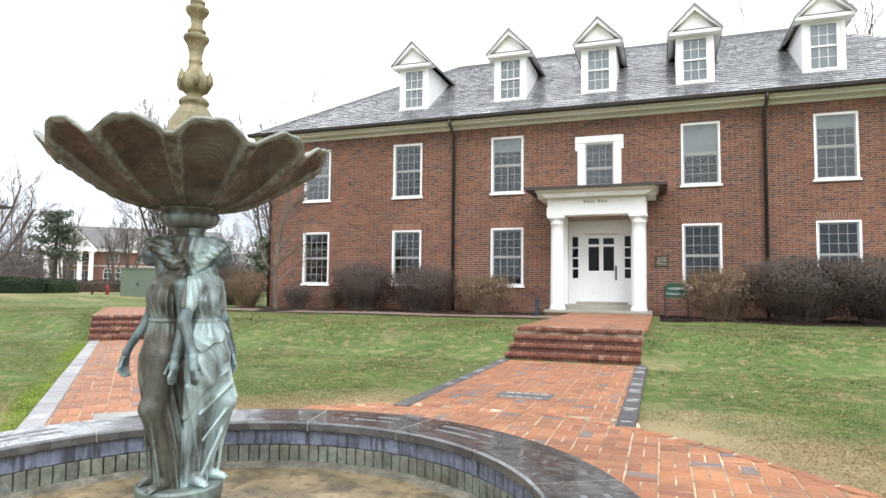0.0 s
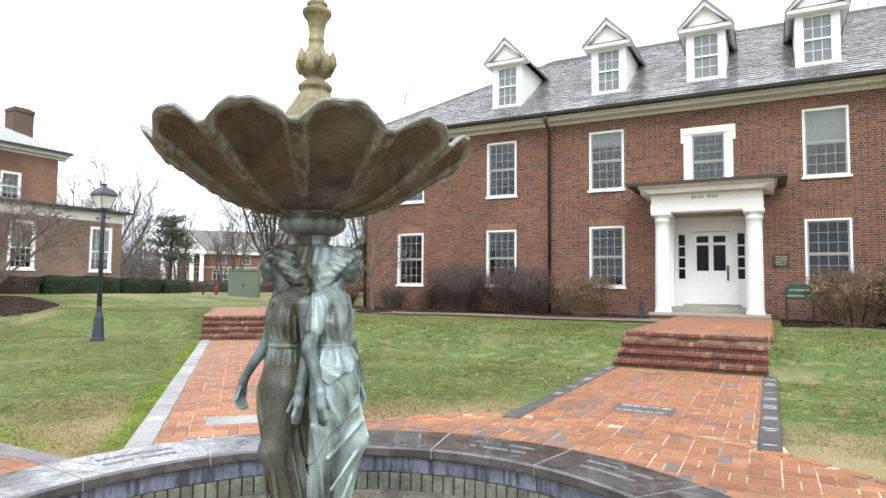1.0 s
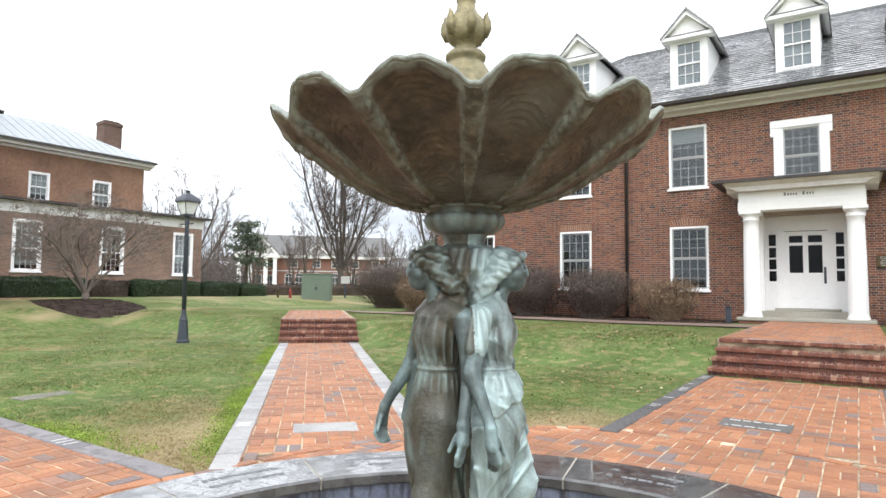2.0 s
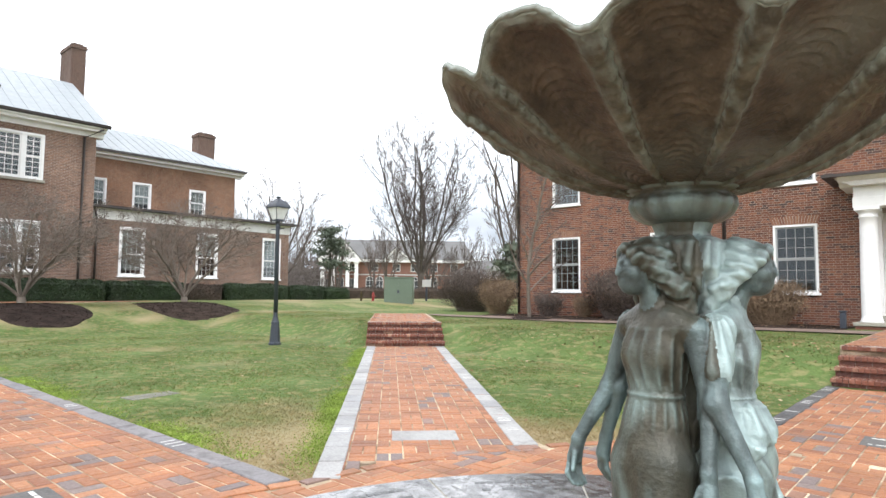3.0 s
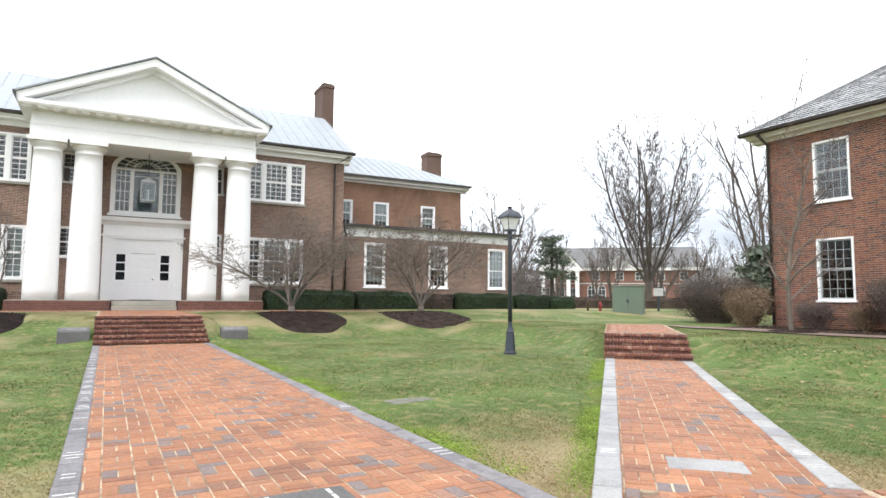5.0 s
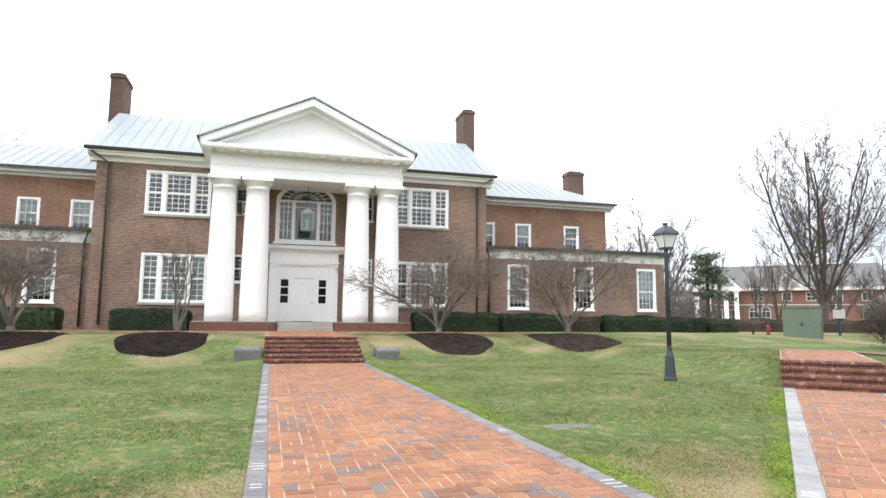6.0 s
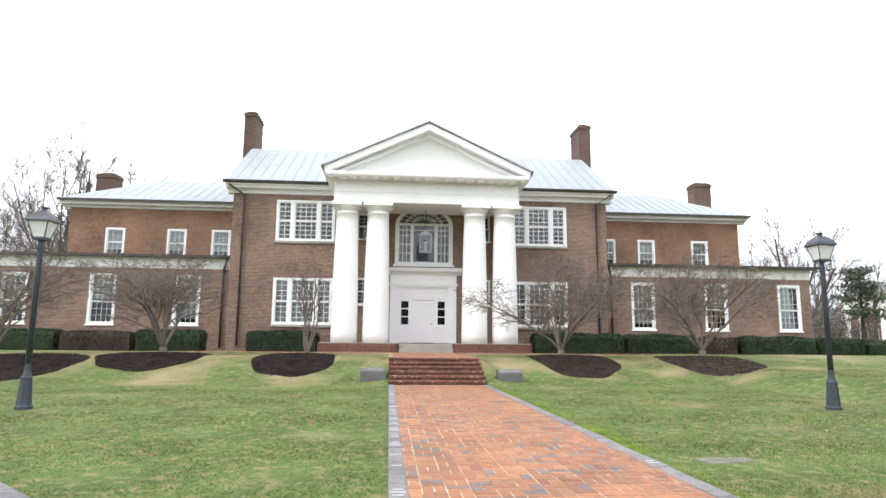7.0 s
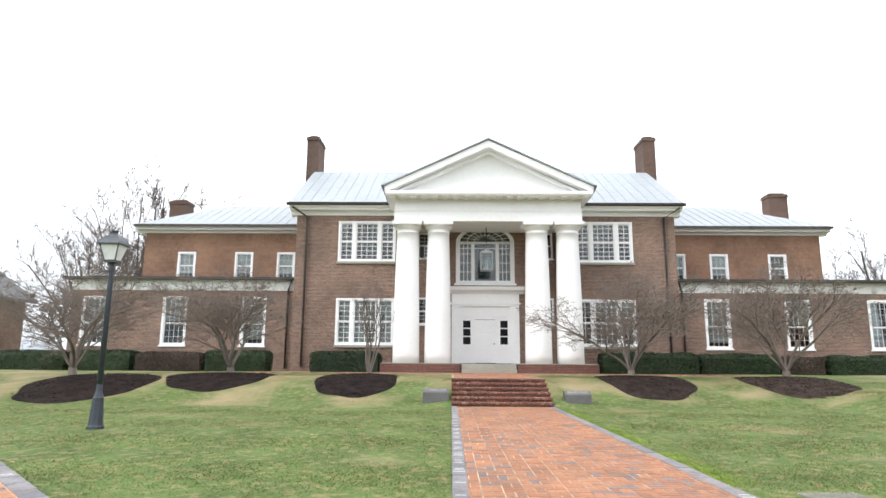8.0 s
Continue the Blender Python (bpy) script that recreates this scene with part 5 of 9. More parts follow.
def window(parent, m, w, h, cols, rows, casing=0.057, each_pane=True, sill=True, split=0.5, paint=None, blind=0.0, name="window", bars=None):
    """A sash window with casing, sashes with glazing bars, panes and a sill; local x runs across, -y is outdoors, z = 0 is the casing's foot."""
    paint = paint or M_white
    key = (w, h, cols, rows, casing, split, paint.name, bars is None)

    def frame_mesh():
        b = Build().ring_frame(-w / 2, 0, w / 2, h, casing, casing, casing * 0.7, -0.025, 0.11)
        return b.mesh("window", paint)

    gw, z_lo, z_hi = w - 2 * casing, casing * 0.7, h - casing
    mid = z_lo + (z_hi - z_lo) * split
    sashes = ((z_lo, mid, rows[0], 0.055), (mid, z_hi, rows[1], 0.03)) if len(rows) > 1 else ((z_lo, z_hi, rows[0], 0.04),)
    rail, bar = min(0.042, gw * 0.07), 0.012

    def sash_mesh(k):
        z0, z1, nr, y = sashes[k]
        b = Build()
        b.box(-gw / 2, y, z0, gw / 2, y + 0.035, z0 + rail, bevel=0.004).box(-gw / 2, y, z1 - rail, gw / 2, y + 0.035, z1, bevel=0.004)
        b.box(-gw / 2, y, z0 + rail, -gw / 2 + rail, y + 0.035, z1 - rail).box(gw / 2 - rail, y, z0 + rail, gw / 2, y + 0.035, z1 - rail)
        for c in range(1, cols):
            x = -gw / 2 + rail + (gw - 2 * rail) * c / cols
            b.box(x - bar / 2, y + 0.004, z0 + rail, x + bar / 2, y + 0.03, z1 - rail)
        for r in range(1, nr):
            z = z0 + rail + (z1 - z0 - 2 * rail) * r / nr
            b.box(-gw / 2 + rail, y + 0.006, z - bar / 2, gw / 2 - rail, y + 0.028, z + bar / 2)
        return b.mesh("sash", bars or (M_bar if paint is M_white else paint))

    win = part(name, kept(("frame", key), frame_mesh), None, parent, at=m)
    if sill:
        part("sill", kept(("sill", key), lambda: Build().box(-w / 2 - 0.05, -0.07, -0.07, w / 2 + 0.05, 0.1, 0.004, bevel=0.01).mesh("sill", paint)), None, win, at=m)
    for k, (z0, z1, nr, y) in enumerate(sashes):
        part("sash", kept(("sash", k, key), lambda: sash_mesh(k)), None, win, at=m)
        nc, nn = (cols, nr) if each_pane else (1, 1)
        pw, ph = (gw - 2 * rail) / nc, (z1 - z0 - 2 * rail) / nn
        glass = kept(("pane", nc, nn, k, key), lambda: Build().box(-pw / 2, -0.002, -ph / 2, pw / 2, 0.002, ph / 2).mesh("pane", M_glass))
        for c in range(nc):
            for r in range(nn):
                tilt = Matrix.Rotation(random.uniform(-0.006, 0.006), 4, "Z") @ Matrix.Rotation(random.uniform(-0.006, 0.006), 4, "X")
                ob = part("pane", glass, None, win, at=m @ Matrix.Translation((-gw / 2 + rail + (c + 0.5) * pw, y + 0.016, z0 + rail + (r + 0.5) * ph)) @ tilt)
                ob.visible_shadow = False
    if blind:
        b = Build()
        z = z_hi - 0.02
        while z > z_hi - blind * (z_hi - z_lo):
            b.box(-gw / 2 + 0.01, 0.125, z - 0.018, gw / 2 - 0.01, 0.13, z + 0.016)
            z -= 0.04
        part("blind", b, M_blind, win, "lowered pale slatted blind", at=m)
    return win


def wall_with_openings(place, u0, u1, z0, z1, openings, thick):
    """A wall of real thickness; place(u, d, z) gives the world spot d metres inside the outer face."""
    us = sorted({u0, u1, *(v for o in openings for v in o[:2] if u0 < v < u1)})
    zs = sorted({z0, z1, *(v for o in openings for v in o[2:] if z0 < v < z1)})
    b = Build()
    hole = lambda u, z: any(o[0] < u < o[1] and o[2] < z < o[3] for o in openings)
    for ua, ub in zip(us, us[1:]):
        for za, zb in zip(zs, zs[1:]):
            if not hole((ua + ub) / 2, (za + zb) / 2):
                for d in (0, thick):
                    b.add([place(ua, d, za), place(ub, d, za), place(ub, d, zb), place(ua, d, zb)], [(0, 1, 2, 3)])
    for a, c, e, g in [*openings, (u0, u1, z0, z1)]:
        a, c, e, g = max(a, u0), min(c, u1), max(e, z0), min(g, z1)
        for p, q, r, s in ((a, e, c, e), (c, e, c, g), (c, g, a, g), (a, g, a, e)):
            b.add([place(p, 0, q), place(r, 0, s), place(r, thick, s), place(p, thick, q)], [(0, 1, 2, 3)])
    return b


def chimney(parent, x0, y0, x1, y1, z0, z1, material, name="chimney"):
    b = Build().box(x0, y0, z0, x1, y1, z1 - 0.32)
    b.box(x0 - 0.05, y0 - 0.05, z1 - 0.32, x1 + 0.05, y1 + 0.05, z1 - 0.2).box(x0 - 0.02, y0 - 0.02, z1 - 0.2, x1 + 0.02, y1 + 0.02, z1 - 0.1)
    b.box(x0 + 0.12, y0 + 0.12, z1 - 0.1, x1 - 0.12, y1 - 0.12, z1)
    return part(name, b, material, parent)


def downspout(parent, points, r=0.05):
    return part("downspout", Build().tube(points, [r] * len(points), 8), M_gutter, parent, "dark metal downspout", smooth=True)


# ---- the dormered brick hall ----
BX0, BX1, BY, BY2, BZ = -15.2, 9.86, 21.88, 32.1, 6.76
SLOPE, EAVE_Y, EAVE_Z, RIDGE_Y = 0.684, 21.3, 7.0, 27.0
hall_b = thing("academic_hall", ((BX0 + BX1) / 2, BY, 0.4), "two-storey red brick hall with slate roof and five white dormers", "building")
COLS_B = (-13.08, -9.38, -5.72, 0.34, 3.93, 7.7)
wins_b = [(x, 1.31, 1.12, 1.94) for x in COLS_B] + [(x, 4.44, 1.11, 1.92) for x in COLS_B] + [(-2.68, 4.3, 0.98, 1.66)]
open_b = [(x - w / 2 + 0.01, x + w / 2 - 0.01, z + 0.01, z + h - 0.01) for x, z, w, h in wins_b] + [(-3.95, -1.4, 0.5, 3.45)]
wall_b = part("wall", wall_with_openings(lambda u, d, z: (u, BY + 0.008 + d, z), BX0 + 0.01, BX1, 0.1, BZ, open_b, 0.3), M_mortar, hall_b, "red brick facade in Flemish bond")
shell = Build()
for x0, y0, x1, y1 in ((BX0, BY + 0.31, BX0 + 0.3, BY2), (BX1 - 0.3, BY + 0.31, BX1, BY2), (BX0, BY2, BX1, BY2 + 0.3)):
    shell.box(x0, y0, 0.1, x1, y1, BZ)
part("wall", shell, M_wall_red, hall_b)
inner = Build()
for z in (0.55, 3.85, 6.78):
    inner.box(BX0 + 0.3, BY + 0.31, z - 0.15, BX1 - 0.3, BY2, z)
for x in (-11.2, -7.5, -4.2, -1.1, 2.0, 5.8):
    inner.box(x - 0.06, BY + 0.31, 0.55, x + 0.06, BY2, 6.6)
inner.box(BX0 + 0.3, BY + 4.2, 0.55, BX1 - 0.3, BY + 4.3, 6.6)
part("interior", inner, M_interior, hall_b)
blinds = {7: 0.0, 8: 0.25, 9: 0.5, 10: 0.2}
for k, (x, z, w, h) in enumerate(wins_b[:-1]):
    window(hall_b, pose(x, BY, z), w, h, 4, (3, 3), blind=blinds.get(k, 0.0))
window(hall_b, pose(-2.68, BY, 4.3), 0.98, 1.66, 4, (3, 3), casing=0.05, sill=False)
surround = Build()
surround.box(-3.36, BY - 0.06, 4.3, -3.14, BY + 0.1, 6.05, bevel=0.01).box(-2.22, BY - 0.06, 4.3, -2.0, BY + 0.1, 6.05, bevel=0.01)
surround.box(-3.44, BY - 0.075, 5.95, -1.92, BY + 0.1, 6.17, bevel=0.012).box(-3.44, BY - 0.065, 5.72, -3.3, BY + 0.1, 5.96).box(-2.06, BY - 0.065, 5.72, -1.92, BY + 0.1, 5.96)
part("window_surround", surround, M_white, hall_b, "white painted eared window surround")
# flat arches of gauged brick over the lower windows
for x, z, w, h in wins_b[:6]:
    arch = part("flat_arch", Build().box(x - w / 2, BY + 0.001, z + h + 0.004, x + w / 2, BY + 0.02, z + h + 0.256), M_mortar, hall_b, "fanned flat arch of red brick")
    for k in range(17):
        f = (k - 8) / 8
        a0, a1 = x + f * (w / 2 - 0.02), x + f * (w / 2 + 0.08)
        hw = w / 34 * 0.86
        part("brick", Build().extrude([(a0 - hw, z + h + 0.008), (a0 + hw, z + h + 0.008), (a1 + hw * 1.1, z + h + 0.25), (a1 - hw * 1.1, z + h + 0.25)], "y", BY - 0.003, BY + 0.012), M_arch_brick, arch)
# cornice, gutter
cor = Build()
cor.extrude([(BY - 0.04, 6.73), (BY - 0.06, 6.81), (BY - 0.1, 6.82), (BY - 0.36, 6.83), (BY - 0.38, 6.88), (BY - 0.44, 6.9), (BY - 0.5, 6.98), (BY + 0.3, 6.98), (BY + 0.3, 6.73)], "x", BX0 - 0.5, BX1 + 0.5)
part("cornice", cor, M_cream, hall_b, "pale painted wooden cornice")
part("gutter", Build().extrude([(EAVE_Y - 0.02, 6.93), (EAVE_Y - 0.1, 6.96), (EAVE_Y - 0.12, 7.05), (EAVE_Y + 0.04, 7.05), (EAVE_Y + 0.04, 6.93)], "x", BX0 - 0.62, BX1 + 0.62), M_gutter, hall_b, "dark metal gutter")
for x in (-7.6, 2.1):
    downspout(hall_b, [(x, EAVE_Y - 0.03, 6.95), (x, EAVE_Y, 6.8), (x, BY - 0.09, 6.5), (x, BY - 0.09, 0.45)], 0.055)
downspout(hall_b, [(BX0 + 0.06, EAVE_Y, 6.9), (BX0 + 0.1, BY - 0.1, 6.6), (BX0 + 0.1, BY - 0.08, 0.5)], 0.05)
# roof
ex0, ex1, ey1 = BX0 - 0.58, BX1 + 0.58, 2 * RIDGE_Y - EAVE_Y
RZ = EAVE_Z + SLOPE * (RIDGE_Y - EAVE_Y)
rx0, rx1 = -9.2, 3.86
rf = Build()
rv = [(ex0, EAVE_Y, EAVE_Z), (ex1, EAVE_Y, EAVE_Z), (ex1, ey1, EAVE_Z), (ex0, ey1, EAVE_Z), (rx0, RIDGE_Y, RZ), (rx1, RIDGE_Y, RZ)]
rf.add(rv + [(x, y, z - 0.06) for x, y, z in rv], [(0, 1, 5, 4), (1, 2, 5), (2, 3, 4, 5), (3, 0, 4), (6, 7, 11, 10), (7, 8, 11), (8, 9, 10, 11), (9, 6, 10), (0, 1, 7, 6), (1, 2, 8, 7), (2, 3, 9, 8), (3, 0, 6, 9)])
roof_b = part("roof", rf, M_slate, hall_b, "hipped roof of grey slates with a wet sheen")
part("ridge_cap", Build().tube([(rx0, RIDGE_Y, RZ + 0.03), (rx1, RIDGE_Y, RZ + 0.03)], [0.07, 0.07], 6).tube([(ex0, EAVE_Y, EAVE_Z + 0.02), (rx0, RIDGE_Y, RZ + 0.03)], [0.05, 0.05], 6), M_slate, hall_b)

# dormers
DORMER_X = (-9.41, -5.76, -2.74, 0.25, 3.82)


def dormer(x):
    f, zb, ze, za, hw, ro = 22.45, 7.68, 9.42, 10.22, 0.55, 0.82
    back = lambda z: EAVE_Y + (z - EAVE_Z) / SLOPE
    body = Build()
    # front wall round the window, and the two cheeks
    ww, wz0, wz1 = 0.39, 7.84, 9.28
    front = wall_with_openings(lambda u, d, z: (x + u, f + d, z), -hw, hw, zb, ze, [(-ww + 0.01, ww - 0.01, wz0 + 0.01, wz1 - 0.01)], 0.08)
    body.add(front.v, front.f)
    for s in (-1, 1):
        a, c = x + s * hw, x + s * (hw - 0.08)
        body.extrude([(f + 0.08, EAVE_Z + SLOPE * (f + 0.08 - EAVE_Y)), (f + 0.08, ze), (back(ze), ze)], "x", a, c)
    d = part("dormer", body, M_white, hall_b, "white painted gabled dormer with a sash window")
    top = Build()
    for s in (-1, 1):
        p = [(x, za), (x + s * ro, ze - 0.06), (x + s * ro, ze + 0.02), (x, za + 0.09)]
        n = 4
        vs = [(px, 22.12, pz) for px, pz in p] + [(px, back(pz) + 0.1, pz) for px, pz in p]
        top.add(vs, [(0, 1, 2, 3), (4, 5, 6, 7)] + [(k, (k + 1) % n, n + (k + 1) % n, n + k) for k in range(n)])
    part("dormer_roof", top, M_slate, d, "small slate gable roof with dark edges")
    ped = Build()
    ped.extrude([(x - ro + 0.2, ze + 0.02), (x + ro - 0.2, ze + 0.02), (x, za - 0.1)], "y", 22.33, f + 0.08)
    ped.box(x - ro + 0.02, 22.2, ze - 0.1, x + ro - 0.02, f + 0.1, ze + 0.03, bevel=0.015)
    for s in (-1, 1):
        ped.extrude([(x, za - 0.005), (x, za - 0.15), (x + s * (ro - 0.02), ze - 0.08), (x + s * (ro - 0.02), ze + 0.04)], "y", 22.16, 22.36)
    ped.box(x - hw - 0.02, f - 0.025, zb, x - hw + 0.1, f + 0.03, ze).box(x + hw - 0.1, f - 0.025, zb, x + hw + 0.02, f + 0.03, ze)
    part("pediment", ped, M_white, d)
    part("inner_wall", Build().box(x - hw + 0.1, f + 0.9, zb, x + hw - 0.1, f + 0.95, ze), M_interior, d)
    # pale sheet added close behind the glass to imitate the reflected sky
    part("shade", Build().box(x - 0.36, f + 0.062, 7.9, x + 0.36, f + 0.068, 9.25), M_pane_backing, d, "added pale sheet standing in for sky reflected in the panes")
    for s in (-1, 1):
        p = [(x + s * 0.1, za - 0.11), (x + s * (ro - 0.03), ze - 0.052), (x + s * (ro - 0.03), ze - 0.04), (x + s * 0.1, za - 0.098)]
        part("soffit", Build().add([(px, 22.17, pz - 0.02) for px, pz in p] + [(px, back(pz) - 0.05, pz - 0.02) for px, pz in p], [(0, 1, 2, 3), (4, 5, 6, 7)] + [(k, (k + 1) % 4, 4 + (k + 1) % 4, 4 + k) for k in range(4)]), M_white, d)
    part("flashing", Build().box(x - hw - 0.05, f - 0.06, zb - 0.03, x + hw + 0.05, f + 0.02, zb + 0.012), M_gutter, d, "dark lead strip")
    part("flashing", Build().box(x - ro + 0.06, 22.185, ze + 0.03, x + ro - 0.06, 22.33, ze + 0.042), M_gutter, d)
    m = pose(x, f, wz0)
    w, h = 2 * ww, wz1 - wz0
    part("dormer_window", kept("dormer_window", lambda: Build().ring_frame(-ww, 0, ww, h, 0.05, 0.05, 0.05, -0.015, 0.06).mesh("dormer_window", M_white)), None, d, at=m)
    part("meeting_rail", kept("dormer_rail", lambda: Build().box(-ww + 0.05, -0.012, h / 2 - 0.025, ww - 0.05, 0.055, h / 2 + 0.025).mesh("meeting_rail", M_white)), None, d, at=m)
    for c in (-1, 1):
        part("glazing_bar", kept("dormer_upright", lambda: Build().box(-0.009, 0.02, 0.05, 0.009, 0.045, h - 0.05).mesh("glazing_bar", M_white)), None, d, at=m @ Matrix.Translation((c * 0.113, 0, 0)))
    for z in (h * 0.27, h * 0.74):
        part("glazing_bar", kept("dormer_cross", lambda: Build().box(-ww + 0.05, 0.021, -0.009, ww - 0.05, 0.044, 0.009).mesh("glazing_bar", M_white)), None, d, at=m @ Matrix.Translation((0, 0, z)))
    pw, ph = (w - 0.1) / 3, (h - 0.1) / 4
    glass = kept("dormer_pane", lambda: Build().box(-pw / 2, -0.002, -ph / 2, pw / 2, 0.002, ph / 2).mesh("pane", M_glass))
    for c in range(3):
        for r in range(4):
            tilt = Matrix.Rotation(random.uniform(-0.008, 0.008), 4, "Z") @ Matrix.Rotation(random.uniform(-0.008, 0.008), 4, "X")
            part("pane", glass, None, d, at=m @ Matrix.Translation((-ww + 0.05 + (c + 0.5) * pw, 0.034, 0.05 + (r + 0.5) * ph)) @ tilt).visible_shadow = False


for x in DORMER_X:
    dormer(x)

# entrance porch
porch = part("porch", Build().box(-4.22, 20.5, 0.5, -1.09, 22.2, 0.585, bevel=0.012), M_stone, hall_b, "white entrance porch with two round columns")
part("plinth", Build().box(-4.18, 20.54, 0.2, -1.13, 22.2, 0.499, bevel=0.006), M_step_brick, porch, "red brick plinth under the porch slab")
part("threshold_step", Build().box(-3.86, 21.55, 0.58, -1.46, 22.3, 0.74, bevel=0.01).box(-3.45, 22.05, 0.74, -1.85, 22.3, 0.815, bevel=0.008), M_stone, porch, "grey stone threshold")
for x in (-3.86, -1.46):
    prof = [(0.25, 0.585), (0.25, 0.625), (0.232, 0.64), (0.238, 0.67), (0.222, 0.69)]
    prof += [(0.218 - 0.028 * (k / 10) ** 1.6, 0.75 + 2.45 * k / 10) for k in range(11)]
    prof += [(0.215, 3.215), (0.215, 3.25), (0.198, 3.26), (0.205, 3.33), (0.25, 3.37), (0.25, 3.385)]
    part("column", Build().lathe(prof, (x, 20.84), 40), M_white, porch, "round white tapered column", smooth=False).data.shade_smooth()
    part("capital", Build().box(x - 0.27, 20.57, 3.385, x + 0.27, 21.11, 3.47, bevel=0.01), M_white, porch)
    part("pilaster", Build().box(x - 0.2, 21.62, 0.6, x + 0.2, 21.9, 3.47, bevel=0.01).box(x - 0.23, 21.59, 3.33, x + 0.23, 21.9, 3.4), M_white, porch)
part("entablature", Build().box(-4.13, 20.6, 3.72, -1.24, 20.98, 4.02), M_white, porch, "white painted entablature with dentils")
part("architrave", Build().box(-4.15, 20.58, 3.47, -1.22, 20.98, 3.72, bevel=0.008), M_white, porch)
part("entablature_return", Build().box(-4.15, 20.98, 3.47, -3.75, 21.9, 4.02), M_white, porch)
part("entablature_return", Build().box(-1.62, 20.98, 3.47, -1.22, 21.9, 4.02), M_white, porch)
part("porch_cornice", Build().extrude([(20.58, 4.0), (20.53, 4.05), (20.5, 4.09), (20.36, 4.11), (20.24, 4.16), (20.18, 4.215), (21.9, 4.215), (21.9, 4.0)], "x", -4.42, -0.95), M_cream, porch)
part("porch_cornice", Build().extrude([(-4.15, 4.0), (-4.2, 4.05), (-4.36, 4.11), (-4.44, 4.16), (-4.5, 4.215), (-0.88, 4.215), (-0.94, 4.16), (-1.02, 4.11), (-1.18, 4.05), (-1.22, 4.0)], "y", 20.34, 21.88), M_cream, porch)
dent = Build()
for k in range(46):
    x = -4.16 + k * 0.0645
    dent.box(x, 20.495, 4.005, x + 0.036, 20.6, 4.075)
part("dentil_band", dent, M_cream, porch)
rfp = Build()
rfp.add([(-4.74, 20.06, 4.215), (-0.64, 20.06, 4.215), (-0.64, 21.88, 4.215), (-4.74, 21.88, 4.215), (-4.74, 20.06, 4.29), (-0.64, 20.06, 4.29), (-0.64, 21.88, 4.46), (-4.74, 21.88, 4.46)],
        [(3, 2, 1, 0), (4, 5, 6, 7), (0, 1, 5, 4), (1, 2, 6, 5), (2, 3, 7, 6), (3, 0, 4, 7)])
part("porch_roof", rfp, M_gutter, porch, "dark metal porch roof with a deep edge")
part("porch_ceiling", Build().box(-3.75, 20.98, 3.56, -1.62, 22.3, 3.6), M_cream, porch)
bars = Build()
for k, (x, w) in enumerate(((-3.03, 0.075), (-2.95, 0.06), (-2.88, 0.05), (-2.82, 0.045), (-2.76, 0.055), (-2.6, 0.075), (-2.51, 0.06), (-2.44, 0.05), (-2.38, 0.05))):
    bars.box(x, 20.592, 3.83, x + w * 0.62, 20.602, 3.83 + (0.085 if k in (0, 5) else 0.062))
part("lettering", bars, surface("grey_lettering", (0.22, 0.22, 0.21), 0.6, 0.1, 4, 40), porch, "small dark carved lettering as plain bars")
# recessed doorway
dy = 22.2
rec = Build()
rec.box(-4.0, BY + 0.02, 0.5, -3.78, dy + 0.2, 3.56).box(-1.54, BY + 0.02, 0.5, -1.32, dy + 0.2, 3.56)
rec.box(-3.78, dy, 3.02, -1.54, dy + 0.1, 3.56, bevel=0.006)
for a, c in ((-3.78, -3.585), (-3.395, -3.2), (-2.13, -1.935), (-1.745, -1.54)):
    rec.box(a, dy - 0.02, 0.74, c, dy + 0.1, 3.02, bevel=0.006)
for a, c in ((-3.585, -3.395), (-1.935, -1.745)):
    rec.box(a, dy + 0.01, 0.74, c, dy + 0.08, 1.58).box(a, dy + 0.01, 2.94, c, dy + 0.08, 3.02)
    for z in (1.9, 2.24, 2.58):
        rec.box(a, dy + 0.01, z - 0.025, c, dy + 0.07, z + 0.025)
    rec.box(a + 0.05, dy - 0.002, 0.95, c - 0.05, dy + 0.012, 1.45, bevel=0.006)
part("doorway", rec, M_white, porch, "white door surround with sidelights")
for a, c in ((-3.585, -3.395), (-1.935, -1.745)):
    for z in (1.58, 1.925, 2.265, 2.605):
        part("sidelight_pane", Build().box(a, dy + 0.04, z, c, dy + 0.044, z + 0.315), M_glass_dark, porch).visible_shadow = False
door = Build()
dx0, dx1, dz0, dz1 = -3.2, -2.13, 0.82, 3.0
stile = 0.13
door.box(dx0, dy, dz0, dx0 + stile, dy + 0.05, dz1).box(dx1 - stile, dy, dz0, dx1, dy + 0.05, dz1).box(-2.73, dy, dz0, -2.6, dy + 0.05, dz1)
for z0, z1 in ((dz0, dz0 + 0.22), (1.62, 1.82), (2.6, 2.68), (2.88, 3.0)):
    door.box(dx0 + stile, dy + 0.001, z0, dx1 - stile, dy + 0.049, z1)
door.box(dx0 + stile, dy + 0.02, dz0 + 0.2, dx1 - stile, dy + 0.035, 1.64)
for a, c in ((dx0 + stile + 0.04, -2.77), (-2.56, dx1 - stile - 0.04)):
    door.box(a, dy + 0.008, dz0 + 0.27, c, dy + 0.03, 1.57, bevel=0.01)
part("door", door, M_white, porch, "closed white panelled door with glazed upper panels")
for a, c in ((dx0 + stile, -2.73), (-2.6, dx1 - stile)):
    for z0, z1 in ((1.82, 2.6), (2.68, 2.88)):
        part("door_pane", Build().box(a, dy + 0.02, z0, c, dy + 0.026, z1), M_glass_dark, porch).visible_shadow = False
